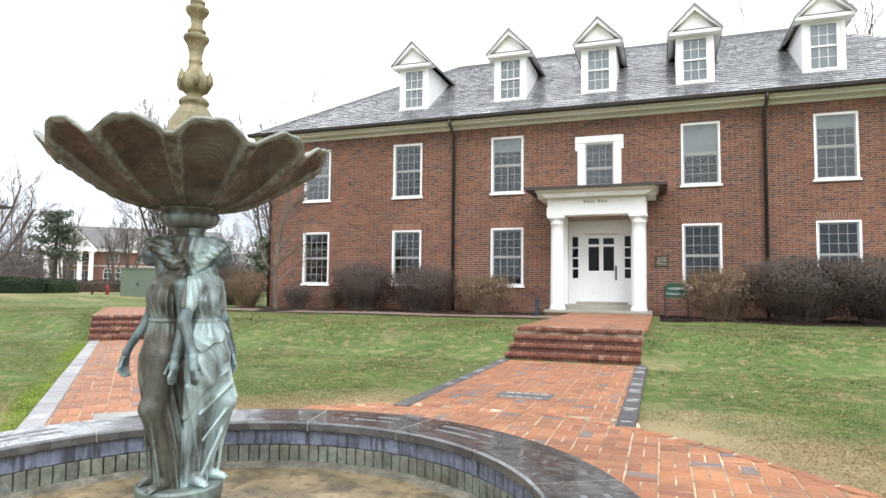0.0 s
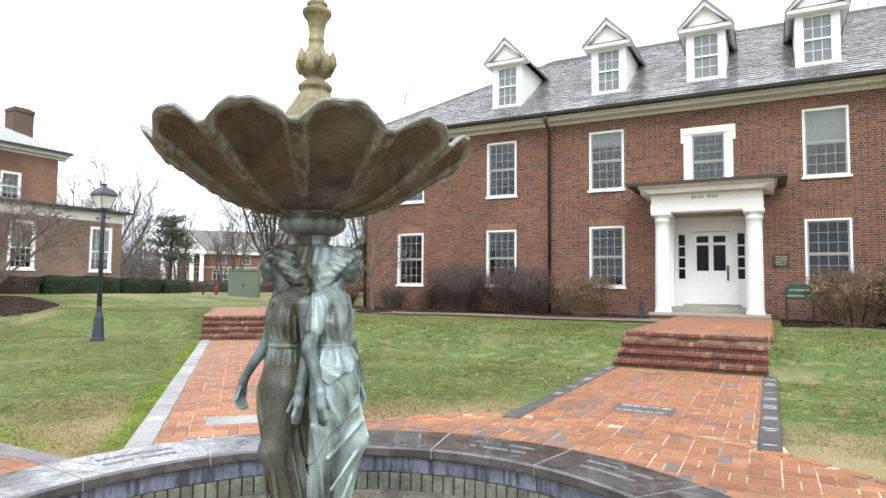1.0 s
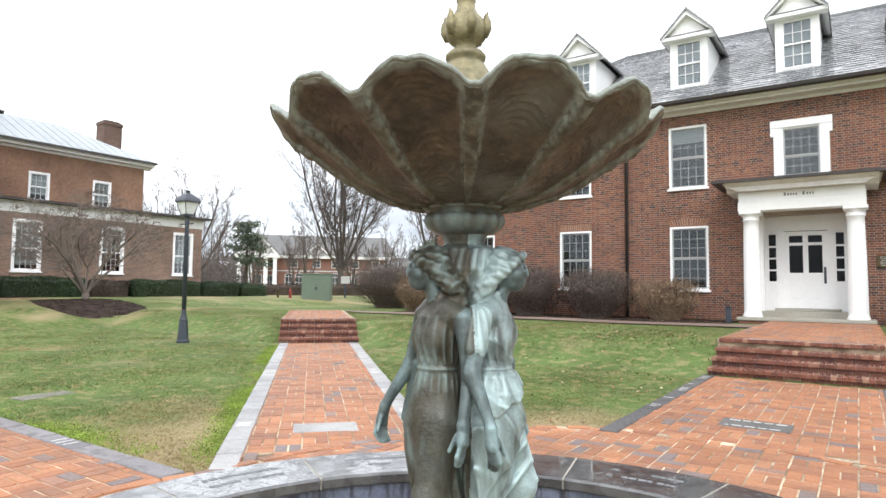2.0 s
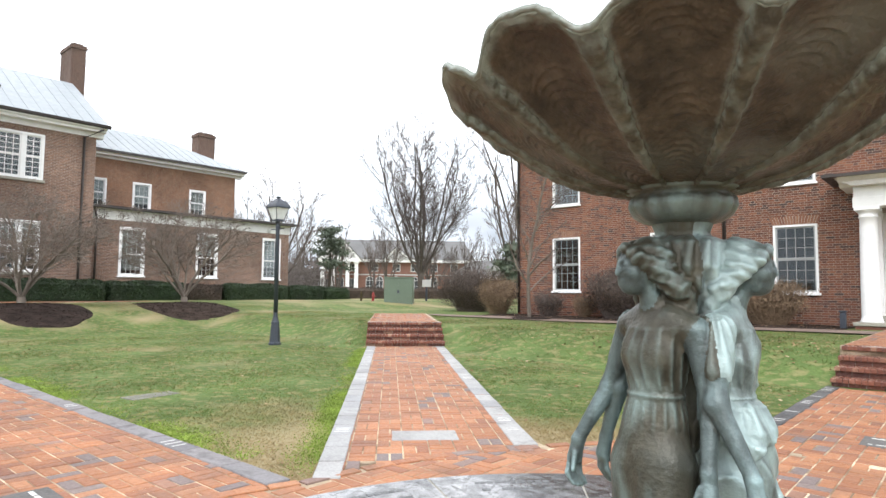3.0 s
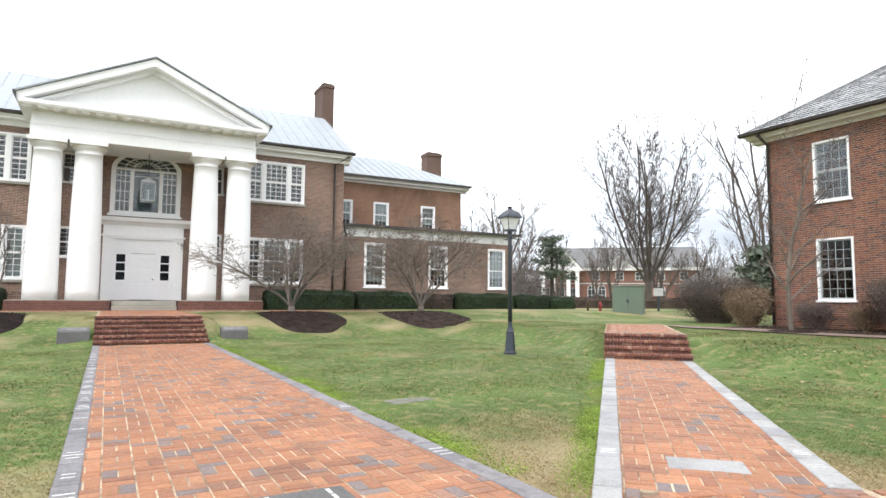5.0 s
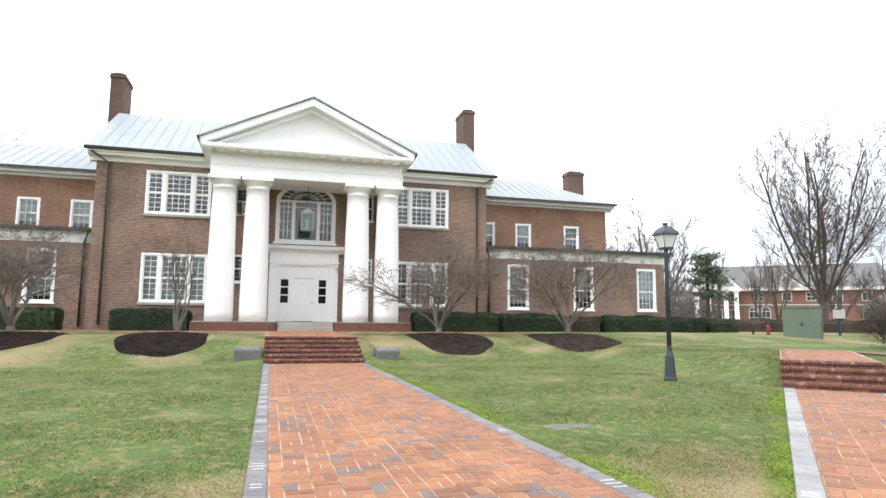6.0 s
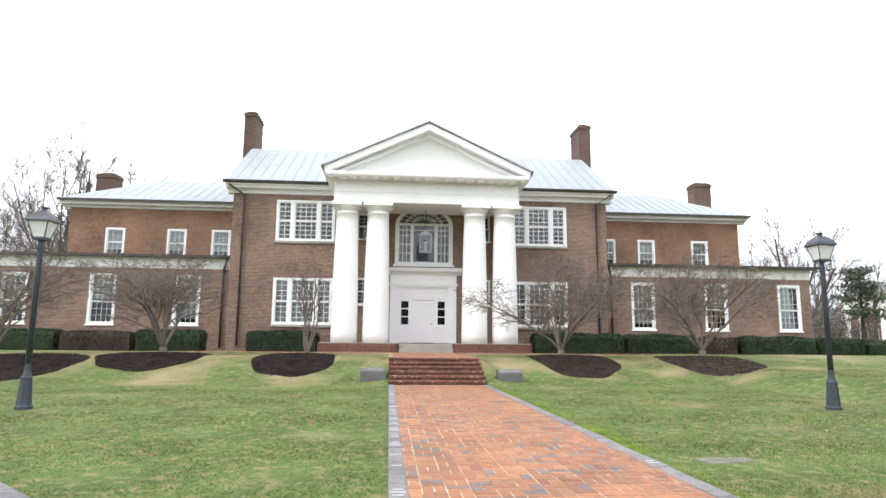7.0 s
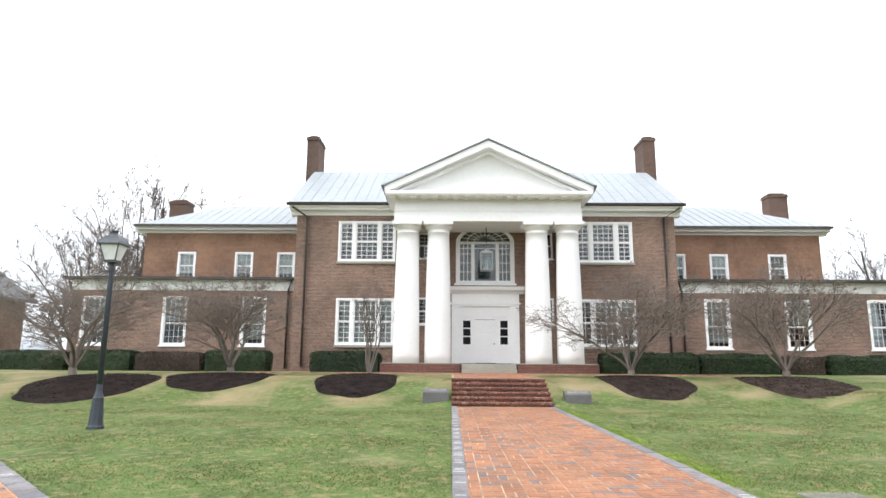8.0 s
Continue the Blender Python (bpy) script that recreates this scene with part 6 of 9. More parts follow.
part("door_handle", Build().box(-2.22, dy - 0.05, 1.55, -2.19, dy - 0.03, 1.95, bevel=0.006).box(-2.235, dy - 0.008, 1.52, -2.175, dy, 1.98), M_black, porch, "long black pull handle")
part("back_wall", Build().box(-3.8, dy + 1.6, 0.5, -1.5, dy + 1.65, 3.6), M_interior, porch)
wp = thing("wall_plaque", (-0.81, BY, 2.1), "bronze plaque screwed to the brick wall", "plaque")
part("plate", Build().box(-1.03, BY - 0.03, 1.94, -0.6, BY - 0.004, 2.27, bevel=0.012), M_bronze_plate, wp)
lines = Build()
for k in range(6):
    lines.box(-0.97 + 0.02 * (k % 3), BY - 0.034, 2.21 - k * 0.045, -0.66 - 0.025 * (k % 2), BY - 0.029, 2.22 - k * 0.045)
part("inscription", lines, M_engraving, wp, "unreadable raised lettering")

# ---- the columned brick hall ----
AX, AC = -33.0, 3.47  # main facade, and the middle of the front
TO_EAST = Matrix.Rotation(math.pi / 2, 4, "Z")  # local -y looks along +x


def on_a(x, y, z):
    return Matrix.Translation((x, y, z)) @ TO_EAST


hall_a = thing("columned_hall", (AX, AC, 0.6), "brown brick hall with white four-column portico and metal roof", "building")
HW = 9.4  # half the main block's width
A0, A1, AZ = AC - HW, AC + HW, 8.45
trip = [(-5.86, 1.94, 2.27), (5.86, 1.94, 2.27), (-5.86, 6.02, 2.05), (5.86, 6.02, 2.05)]
open_a = [(AC + d - 1.4, AC + d + 1.4, z + 0.01, z + h - 0.01) for d, z, h in trip]
open_a += [(AC - 1.62, AC + 1.62, 1.0, 4.5), (AC - 1.4, AC + 1.4, 4.97, 7.0)]
side_w = [(s * 3.0, z, h) for s in (-1, 1) for z, h in ((2.96, 1.3), (6.2, 1.3))]
open_a += [(AC + d - 0.32, AC + d + 0.32, z + 0.01, z + h - 0.01) for d, z, h in side_w]
part("wall", wall_with_openings(lambda u, d, z: (AX - d, u, z), A0, A1, 0.2, AZ, open_a, 0.35), M_wall_brown, hall_a, "brown brick front wall")
sh = Build()
for s in (-1, 1):
    y = AC + s * HW
    yi = y - s * 0.35
    sh.extrude([(AX - 0.352, 0.2), (-43.0, 0.2), (-43.0, 8.8), (-38.0, 12.05), (AX - 0.352, 8.8)], "y", y, yi)
sh.box(-43.3, A0, 0.2, -43.0, A1, 8.8)
part("wall", sh, M_wall_brown, hall_a)
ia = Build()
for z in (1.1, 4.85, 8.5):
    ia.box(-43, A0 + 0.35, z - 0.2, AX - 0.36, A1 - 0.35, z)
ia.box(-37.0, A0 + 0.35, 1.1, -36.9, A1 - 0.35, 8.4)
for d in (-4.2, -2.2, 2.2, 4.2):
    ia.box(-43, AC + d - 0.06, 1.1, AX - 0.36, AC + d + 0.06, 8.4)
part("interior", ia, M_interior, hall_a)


def triple(d, z, h):
    m = on_a(AX, AC + d, z)
    w = 2.86
    win = part("window", kept(("triple", h), lambda: Build().ring_frame(-w / 2, 0, w / 2, h, 0.11, 0.1, 0.1, -0.03, 0.12).mesh("window", M_white)), None, hall_a, "white triple sash window", at=m)
    for x in (-0.63, 0.63):
        part("mullion", kept(("mullion", x, h), lambda: Build().box(x - 0.09, -0.027, 0.1, x + 0.09, 0.118, h - 0.1).mesh("mullion", M_white)), None, win, at=m)
    part("sill", kept("triple_sill", lambda: Build().box(-w / 2 - 0.06, -0.09, -0.11, w / 2 + 0.06, 0.1, 0.003, bevel=0.01).mesh("sill", M_stone)), None, win, at=m)
    for x0, x1, cols in ((-w / 2 + 0.11, -0.72, 2), (-0.54, 0.54, 4), (0.72, w / 2 - 0.11, 2)):
        for k, (za, zb) in enumerate(((0.1, h * 0.5), (h * 0.5, h - 0.1))):
            y = 0.06 - 0.025 * k
            b = Build().box(x0, y, za, x1, y + 0.035, za + 0.05).box(x0, y, zb - 0.05, x1, y + 0.035, zb).box(x0, y, za + 0.05, x0 + 0.045, y + 0.035, zb - 0.05).box(x1 - 0.045, y, za + 0.05, x1, y + 0.035, zb - 0.05)
            for c in range(1, cols):
                x = x0 + (x1 - x0) * c / cols
                b.box(x - 0.012, y + 0.005, za + 0.05, x + 0.012, y + 0.03, zb - 0.05)
            for r in range(1, 4):
                zz = za + (zb - za) * r / 4
                b.box(x0 + 0.045, y + 0.007, zz - 0.012, x1 - 0.045, y + 0.028, zz + 0.012)
            part("sash", kept(("tsash", x0, k, h), lambda: b.mesh("sash", M_white)), None, win, at=m)
            part("pane", kept(("tpane", x0, k, h), lambda: Build().box(x0 + 0.04, y + 0.016, za + 0.04, x1 - 0.04, y + 0.02, zb - 0.04).mesh("pane", M_glass)), None, win, at=m).visible_shadow = False
    return win


for d, z, h in trip:
    triple(d, z, h)
for d, z, h in side_w:
    window(hall_a, on_a(AX, AC + d, z), 0.66, h, 2, (3, 3), each_pane=False, bars=M_white)
# blinds lowered in the lower bays
M_linen = surface("cream_blind", (0.62, 0.6, 0.54), 0.8, 0.06, 1, 12)
for d, half, z0 in ((-5.86, 1.3, 2.1), (6.84, 0.3, 2.9), (5.86, 0.5, 3.4)):
    b = Build()
    z = 4.12
    while z > z0:
        b.box(AX - 0.13, AC + d - half, z - 0.04, AX - 0.125, AC + d + half, z)
        z -= 0.043
    part("blind", b, M_linen, hall_a, "lowered pale slatted blind")
# cornice and roof of the main block
part("cornice", Build().extrude([(AX + 0.03, 8.36), (AX + 0.05, 8.56), (AX + 0.36, 8.58), (AX + 0.38, 8.68), (AX + 0.46, 8.7), (AX + 0.52, 8.78), (AX + 0.52, 8.82), (AX - 0.35, 8.82), (AX - 0.35, 8.36)][::-1], "y", A0 - 0.3, A1 + 0.3), M_white, hall_a, "pale painted wooden cornice")
part("gutter", Build().extrude([(AX + 0.5, 8.76), (AX + 0.62, 8.8), (AX + 0.64, 8.9), (AX + 0.48, 8.9)], "y", A0 - 0.42, A1 + 0.42), M_gutter, hall_a, "dark metal gutter")


def seam_roof(parent, corners, seams_along, name="roof", label="", step=0.55):
    """A standing-seam metal roof slope over four corners (eave a, eave b, top b, top a)."""
    a, b, c, d = (Vector(p) for p in corners)
    low = Vector((0, 0, -0.05))
    bd = Build().add([a, b, c, d, a + low, b + low, c + low, d + low], [(0, 1, 2, 3), (7, 6, 5, 4), (0, 4, 5, 1), (1, 5, 6, 2), (2, 6, 7, 3), (3, 7, 4, 0)])
    roof = part(name, bd, M_metal_roof, parent, label)
    n = max(2, round((b - a).length / step))
    nrm = (b - a).cross(d - a).normalized()
    if nrm.z < 0:
        nrm = -nrm
    eave, up = (b - a), None
    for k in range(1, n):
        p = a + eave * (k / n)
        # seams run straight up the slope until they meet the far edges
        run = (d - a) - eave.normalized() * (d - a).dot(eave.normalized())
        t0, t1 = (d - a).dot(eave.normalized()), (c - a).dot(eave.normalized())
        s = (p - a).length
        f = 1.0
        if s < t0:
            f = s / t0
        elif s > t1:
            f = (eave.length - s) / max(eave.length - t1, 1e-6)
        if f < 0.04:
            continue
        q = p + run * f
        e = eave.normalized() * 0.009
        part("seam", Build().add([p - e, p + e, q + e, q - e, p - e + nrm * 0.02, p + e + nrm * 0.02, q + e + nrm * 0.02, q - e + nrm * 0.02],
             [(4, 5, 6, 7), (0, 1, 5, 4), (1, 2, 6, 5), (2, 3, 7, 6), (3, 0, 4, 7)]), M_metal_roof, roof)
    return roof


seam_roof(hall_a, ((AX + 0.55, A0 - 0.4, 8.86), (AX + 0.55, A1 + 0.4, 8.86), (-38.0, A1 + 0.4, 12.2), (-38.0, A0 - 0.4, 12.2)), None, label="pale grey standing-seam metal roof")
part("roof", Build().add([(-38.0, A0 - 0.4, 12.2), (-38.0, A1 + 0.4, 12.2), (-43.5, A1 + 0.4, 8.86), (-43.5, A0 - 0.4, 8.86), (-38.0, A0 - 0.4, 12.15), (-38.0, A1 + 0.4, 12.15), (-43.5, A1 + 0.4, 8.81), (-43.5, A0 - 0.4, 8.81)],
     [(0, 1, 2, 3), (7, 6, 5, 4), (0, 4, 5, 1), (1, 5, 6, 2), (2, 6, 7, 3), (3, 7, 4, 0)]), M_metal_roof, hall_a)
for s in (-1, 1):
    y = AC + s * 10.08 + 0.05
    chimney(hall_a, -40.0, y - 0.36, -38.3, y + 0.36, 0.3, 14.6, M_wall_dark)
    downspout(hall_a, [(AX + 0.5, AC + s * (HW + 0.15), 8.7), (AX + 0.12, AC + s * (HW - 0.55), 8.25), (AX + 0.1, AC + s * (HW - 0.55), 0.9)], 0.055)

# portico
PX = -30.4
plinth_a = part("plinth", Build().box(AX, AC - 4.75, 0.3, PX + 0.25, AC - 1.25, 1.1).box(AX, AC + 1.25, 0.3, PX + 0.25, AC + 4.75, 1.1).box(AX, AC - 1.25, 0.3, PX - 0.5, AC + 1.25, 1.095), M_plinth, hall_a, "low red brick plinth under the columns")
part("portico_steps", Build().box(PX - 0.5, AC - 1.2, 0.6, PX + 0.35, AC + 1.2, 0.9, bevel=0.015).box(PX - 0.5, AC - 1.2, 0.9, PX + 0.02, AC + 1.2, 1.105, bevel=0.015), M_stone, plinth_a, "two pale stone steps")
portico = part("portico", Build().box(AX, AC - 4.72, 1.1, PX + 0.2, AC - 1.25, 1.125), M_stone, hall_a, "white classical portico on a stone floor")
part("floor_slab", Build().box(AX, AC + 1.25, 1.1, PX + 0.2, AC + 4.72, 1.125), M_stone, portico)
for d in (-3.68, -2.26, 2.26, 3.68):
    x = PX - 0.53
    prof = [(0.595 - 0.10 * (k / 14) ** 1.7, 1.125 + 5.85 * k / 14) for k in range(15)]
    prof += [(0.51, 6.98), (0.51, 7.03), (0.495, 7.04), (0.495, 7.14), (0.525, 7.16), (0.59, 7.24), (0.64, 7.31), (0.64, 7.33)]
    part("column", Build().lathe(prof, (x, AC + d), 48), M_white, portico, "tall smooth white Doric column").data.shade_smooth()
    part("capital", Build().box(x - 0.67, AC + d - 0.67, 7.33, x + 0.67, AC + d + 0.67, 7.5, bevel=0.012), M_white, portico)
for s in (-1, 1):
    for d in (2.3, 3.75):
        part("pilaster", Build().box(AX, AC + s * d - 0.28, 1.12, AX + 0.14, AC + s * d + 0.28, 7.5), M_wall_brown, portico)
    part("sconce", Build().box(AX + 0.1, AC + s * 3.1 - 0.09, 6.2, AX + 0.3, AC + s * 3.1 + 0.09, 6.75, bevel=0.02), M_gutter, portico)
E0, E1 = AC - 4.28, AC + 4.28
en = Build()
en.box(PX - 1.05, E0, 7.5, PX - 0.0, E1, 7.98, bevel=0.01)
en.box(PX - 1.03, E0 + 0.02, 7.98, PX - 0.02, E1 - 0.02, 8.56).box(PX - 1.05, E0 - 0.03, 7.98, PX + 0.03, E1 + 0.03, 8.04)
for s in (-1, 1):
    y = AC + s * 4.28
    en.box(AX, y, 7.5, PX - 1.05, y - s * 0.6, 8.56)
part("entablature", en, M_white, portico, "white entablature with triglyph blocks")
for k in range(10):
    y = E0 + 0.25 + k * (E1 - E0 - 0.5) / 9
    part("triglyph", Build().box(PX - 0.02, y - 0.2, 8.045, PX + 0.012, y - 0.09, 8.5).box(PX - 0.02, y - 0.055, 8.045, PX + 0.012, y + 0.055, 8.5).box(PX - 0.02, y + 0.09, 8.045, PX + 0.012, y + 0.2, 8.5).box(PX - 0.02, y - 0.22, 7.93, PX + 0.02, y + 0.22, 7.975), M_white, portico)
for k in range(19):
    y = E0 - 0.1 + k * (E1 - E0 + 0.2) / 18
    part("mutule", Build().box(PX, y - 0.13, 8.5, PX + 0.5, y + 0.13, 8.56), M_white, portico)
part("ceiling", Build().box(AX, E0 + 0.6, 7.52, PX - 1.05, E1 - 0.6, 7.58), M_white, portico)
K0, K1, KX = AC - 4.72, AC + 4.72, PX + 0.62
APEX = 11.2
ped = Build()
ped.extrude([(AX + 0.3, 8.56), (KX - 0.05, 8.56), (KX, 8.64), (KX, 8.78), (AX + 0.3, 8.78)], "y", K0 + 0.06, K1 - 0.06)
part("pediment_cornice", ped, M_white, portico)
part("tympanum", Build().extrude([(E0 + 0.25, 8.78), (E1 - 0.25, 8.78), (AC, APEX - 0.42)], "x", PX - 0.35, PX - 0.1), M_white, portico, "plain white boarded tympanum")
boards = Build()
for k in range(9):
    z = 8.9 + k * 0.2
    half = (APEX - 0.5 - z) / (APEX - 0.42 - 8.78) * 4.03
    boards.box(PX - 0.1, AC - half, z, PX - 0.094, AC + half, z + 0.185)
part("board", boards, M_white, portico)
for s in (-1, 1):
    y1 = AC + s * 4.72
    part("rake_cornice", Build().extrude([(AC, APEX - 0.04), (AC, APEX - 0.36), (y1, 8.68), (y1, 8.98)], "x", PX - 0.3, KX - 0.02), M_white, portico)
    part("rake_moulding", Build().extrude([(AC, APEX - 0.36), (AC, APEX - 0.5), (y1 - s * 0.5, 8.72), (y1 - s * 0.3, 8.74)], "x", PX - 0.3, PX + 0.25), M_white, portico)
    back = -38.0 + (12.2 - APEX) / 3.34 * -5.55 * -1
    e, r = (y1 + s * 0.05, 8.97), (AC, APEX)
    part("portico_roof", Build().add([(KX + 0.06, e[0], e[1]), (KX + 0.06, r[0], r[1]), (-36.3, r[0], r[1]), (-32.65, e[0], e[1]), (KX + 0.06, e[0], e[1] + 0.07), (KX + 0.06, r[0], r[1] + 0.07), (-36.3, r[0], r[1] + 0.07), (-32.65, e[0], e[1] + 0.07)],
         [(0, 1, 2, 3), (7, 6, 5, 4), (0, 4, 5, 1), (1, 5, 6, 2), (2, 6, 7, 3), (3, 7, 4, 0)]), M_metal_roof, portico)
    part("roof_edge", Build().extrude([(y1 - s * 0.02, 8.66), (y1 + s * 0.1, 8.9), (y1 + s * 0.12, 9.02), (y1, 9.0)], "x", -32.7, KX + 0.07), M_gutter, portico, "dark roof edge")
# doorway of the columned hall
dx = AX - 0.12
hood = Build().extrude([(AX - 0.3, 4.45), (AX + 0.1, 4.45), (AX + 0.16, 4.55), (AX + 0.36, 4.62), (AX + 0.42, 4.78), (AX - 0.3, 4.86)], "y", AC - 1.88, AC + 1.88)
part("door_hood", hood, M_white, portico, "projecting white hood over the door")
for a, c in ((-1.64, -1.2), (1.2, 1.64)):
    part("door_pilaster", Build().box(AX - 0.3, AC + a, 1.12, AX + 0.06, AC + c, 4.45), M_white, portico)
    part("pilaster_panel", Build().box(AX + 0.06, AC + a + 0.1, 1.4, AX + 0.075, AC + c - 0.1, 3.8, bevel=0.008), M_white, portico)
part("door_frieze", Build().box(AX - 0.3, AC - 1.2, 3.85, AX + 0.06, AC + 1.2, 4.45), M_white, portico)
part("architrave", Build().box(AX - 0.28, AC - 1.72, 3.95, AX + 0.1, AC + 1.72, 4.02), M_white, portico)
part("transom_panel", Build().box(dx, AC - 1.2, 3.22, dx + 0.06, AC + 1.2, 3.85), M_white, portico)
part("transom_panel", Build().box(dx + 0.06, AC - 1.1, 3.32, dx + 0.075, AC + 1.1, 3.75, bevel=0.006), M_white, portico)
for a, c in ((-1.2, -1.08), (-0.72, -0.5), (0.5, 0.72), (1.08, 1.2)):
    part("door_post", Build().box(dx, AC + a, 1.12, dx + 0.08, AC + c, 3.22), M_white, portico)
for a, c in ((-1.08, -0.72), (0.72, 1.08)):
    part("sidelight_panel", Build().box(dx, AC + a, 1.12, dx + 0.05, AC + c, 2.02), M_white, portico)
    part("sidelight_rail", Build().box(dx, AC + a, 3.16, dx + 0.05, AC + c, 3.22), M_white, portico)
    for z in (2.4, 2.79):
        part("sidelight_rail", Build().box(dx, AC + a, z - 0.025, dx + 0.05, AC + c, z + 0.025), M_white, portico)
for a, c in ((-1.08, -0.72), (0.72, 1.08)):
    for z in (2.02, 2.425, 2.815):
        part("sidelight_pane", Build().box(dx + 0.02, AC + a, z, dx + 0.025, AC + c, z + 0.35), M_glass_dark, portico).visible_shadow = False
part("door", Build().box(dx, AC - 0.5, 1.14, dx + 0.05, AC + 0.5, 3.2), M_white, portico, "closed white six-panel door")
for z0, z1 in ((1.3, 1.85), (1.95, 2.5), (2.6, 3.08)):
    for a, c in ((-0.4, -0.04), (0.04, 0.4)):
        part("door_panel", Build().box(dx + 0.05, AC + a, z0, dx + 0.062, AC + c, z1, bevel=0.006), M_white, portico)
part("door_knob", Build().lathe([(0.0, -0.03), (0.03, -0.02), (0.035, 0.0), (0.03, 0.02), (0.0, 0.03)], (dx + 0.1, AC + 0.42), 12, close=False), M_bronze_plate, portico, smooth=True).matrix_basis = Matrix.Translation((0, 0, 2.05))
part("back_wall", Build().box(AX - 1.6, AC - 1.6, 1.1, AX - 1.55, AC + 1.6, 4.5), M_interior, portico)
# arched window over the door
NARC = 24


def arch_ring(r_in, r_out, squash, z_c, x0, x1, b):
    for k in range(NARC):
        t0, t1 = math.pi * k / NARC, math.pi * (k + 1) / NARC
        pts = [(AC + r * math.cos(t), z_c + r * squash * math.sin(t)) for r, t in ((r_in, t0), (r_out, t0), (r_out, t1), (r_in, t1))]
        b.extrude(pts, "x", x0, x1)


aw = Build()
aw.box(AX - 0.2, AC - 1.44, 4.97, AX + 0.06, AC - 1.24, 7.0).box(AX - 0.2, AC + 1.24, 4.97, AX + 0.06, AC + 1.44, 7.0).box(AX - 0.2, AC - 1.24, 4.97, AX + 0.06, AC + 1.24, 5.1)
arch_ring(1.24, 1.44, 0.58, 7.0, AX - 0.2, AX + 0.06, aw)
aw.box(AX - 0.16, AC - 1.24, 6.95, AX + 0.02, AC + 1.24, 7.08)
for a in (-0.68, 0.52):
    aw.box(AX - 0.16, AC + a, 5.1, AX + 0.03, AC + a + 0.16, 6.95)
arched = part("arched_window", aw, M_white, hall_a, "wide arched window with fanlight over the door")
bars = Build()
for x0, x1, n in ((-1.24, -0.68, 3), (-0.52, 0.52, 1), (0.68, 1.24, 3)):
    for c in range(1, n):
        y = AC + x0 + (x1 - x0) * c / n
        bars.box(AX - 0.1, y - 0.013, 5.1, AX - 0.07, y + 0.013, 6.95)
    for z in (5.55, 6.0, 6.45, 6.72):
        if n > 1 or z > 6.5:
            bars.box(AX - 0.1, AC + x0, z - 0.013, AX - 0.07, AC + x1, z + 0.013)
for k in range(1, 10):
    t = math.pi * k / 10
    bars.tube([(AX + 0.032, AC + 0.3 * math.cos(t), 7.08 + 0.17 * math.sin(t)), (AX + 0.032, AC + 1.24 * math.cos(t), 7.02 + 0.71 * math.sin(t))], [0.013, 0.013], 4)
part("glazing_bar", bars, M_white, arched)
part("pane", Build().box(AX - 0.14, AC - 1.24, 5.1, AX - 0.135, AC + 1.24, 6.98), M_glass, arched).visible_shadow = False
part("fan_pane", Build().extrude([(AC + 1.24 * math.cos(math.pi * k / 16), 7.04 + 0.7 * math.sin(math.pi * k / 16)) for k in range(17)], "x", AX + 0.02, AX + 0.024), M_glass, arched).visible_shadow = False
# the wall is solid here: a dark panel paints the shade behind the fanlight
part("fan_backing", Build().extrude([(AC + 1.26 * math.cos(math.pi * k / 16), 7.03 + 0.72 * math.sin(math.pi * k / 16)) for k in range(17)], "x", AX - 0.02, AX + 0.008), M_interior, arched, "flat dark panel painted as the recess behind the fanlight")
arch_ring(0.52, 0.56, 0.58, 7.06, AX + 0.02, AX + 0.045, fan_hoops := Build())
arch_ring(0.86, 0.9, 0.58, 7.04, AX + 0.02, AX + 0.045, fan_hoops)
part("glazing_bar", fan_hoops, M_white, arched)
part("sill", Build().box(AX - 0.2, AC - 1.52, 4.87, AX + 0.1, AC + 1.52, 4.97), M_white, arched)
hang = thing("hanging_lantern", (-31.8, AC, 7.5), "large glazed lantern hanging on a chain in the portico", "lantern")
lf = Build()
for a in (-0.27, 0.27):
    for c in (-0.27, 0.27):
        lf.box(-31.8 + a - 0.02, AC + c - 0.02, 5.45, -31.8 + a + 0.02, AC + c + 0.02, 6.25)
for z in (5.42, 6.22):
    for a in (-0.27, 0.27):
        lf.box(-32.09, AC + a - 0.02, z, -31.51, AC + a + 0.02, z + 0.05).box(-31.8 + a - 0.02, AC - 0.29, z, -31.8 + a + 0.02, AC + 0.29, z + 0.05)
lf.add([(-32.09, AC - 0.29, 6.27), (-31.51, AC - 0.29, 6.27), (-31.51, AC + 0.29, 6.27), (-32.09, AC + 0.29, 6.27), (-31.8, AC, 6.5)], [(0, 1, 4), (1, 2, 4), (2, 3, 4), (3, 0, 4), (3, 2, 1, 0)])
part("lantern_frame", lf, M_bar, hang)
for a in (-0.27, 0.27):
    part("pane", Build().box(-31.8 + a - 0.002, AC - 0.25, 5.47, -31.8 + a + 0.002, AC + 0.25, 6.22), M_glass, hang).visible_shadow = False
    part("pane", Build().box(-32.05, AC + a - 0.002, 5.47, -31.55, AC + a + 0.002, 6.22), M_glass, hang).visible_shadow = False
part("chain", Build().tube([(-31.8, AC, 6.48), (-31.8, AC, 7.55)], [0.015, 0.015], 6), M_black, hang)
part("candle", Build().lathe([(0.07, 5.5), (0.07, 5.95), (0.0, 5.97)], (-31.8, AC), 10), M_white, hang)

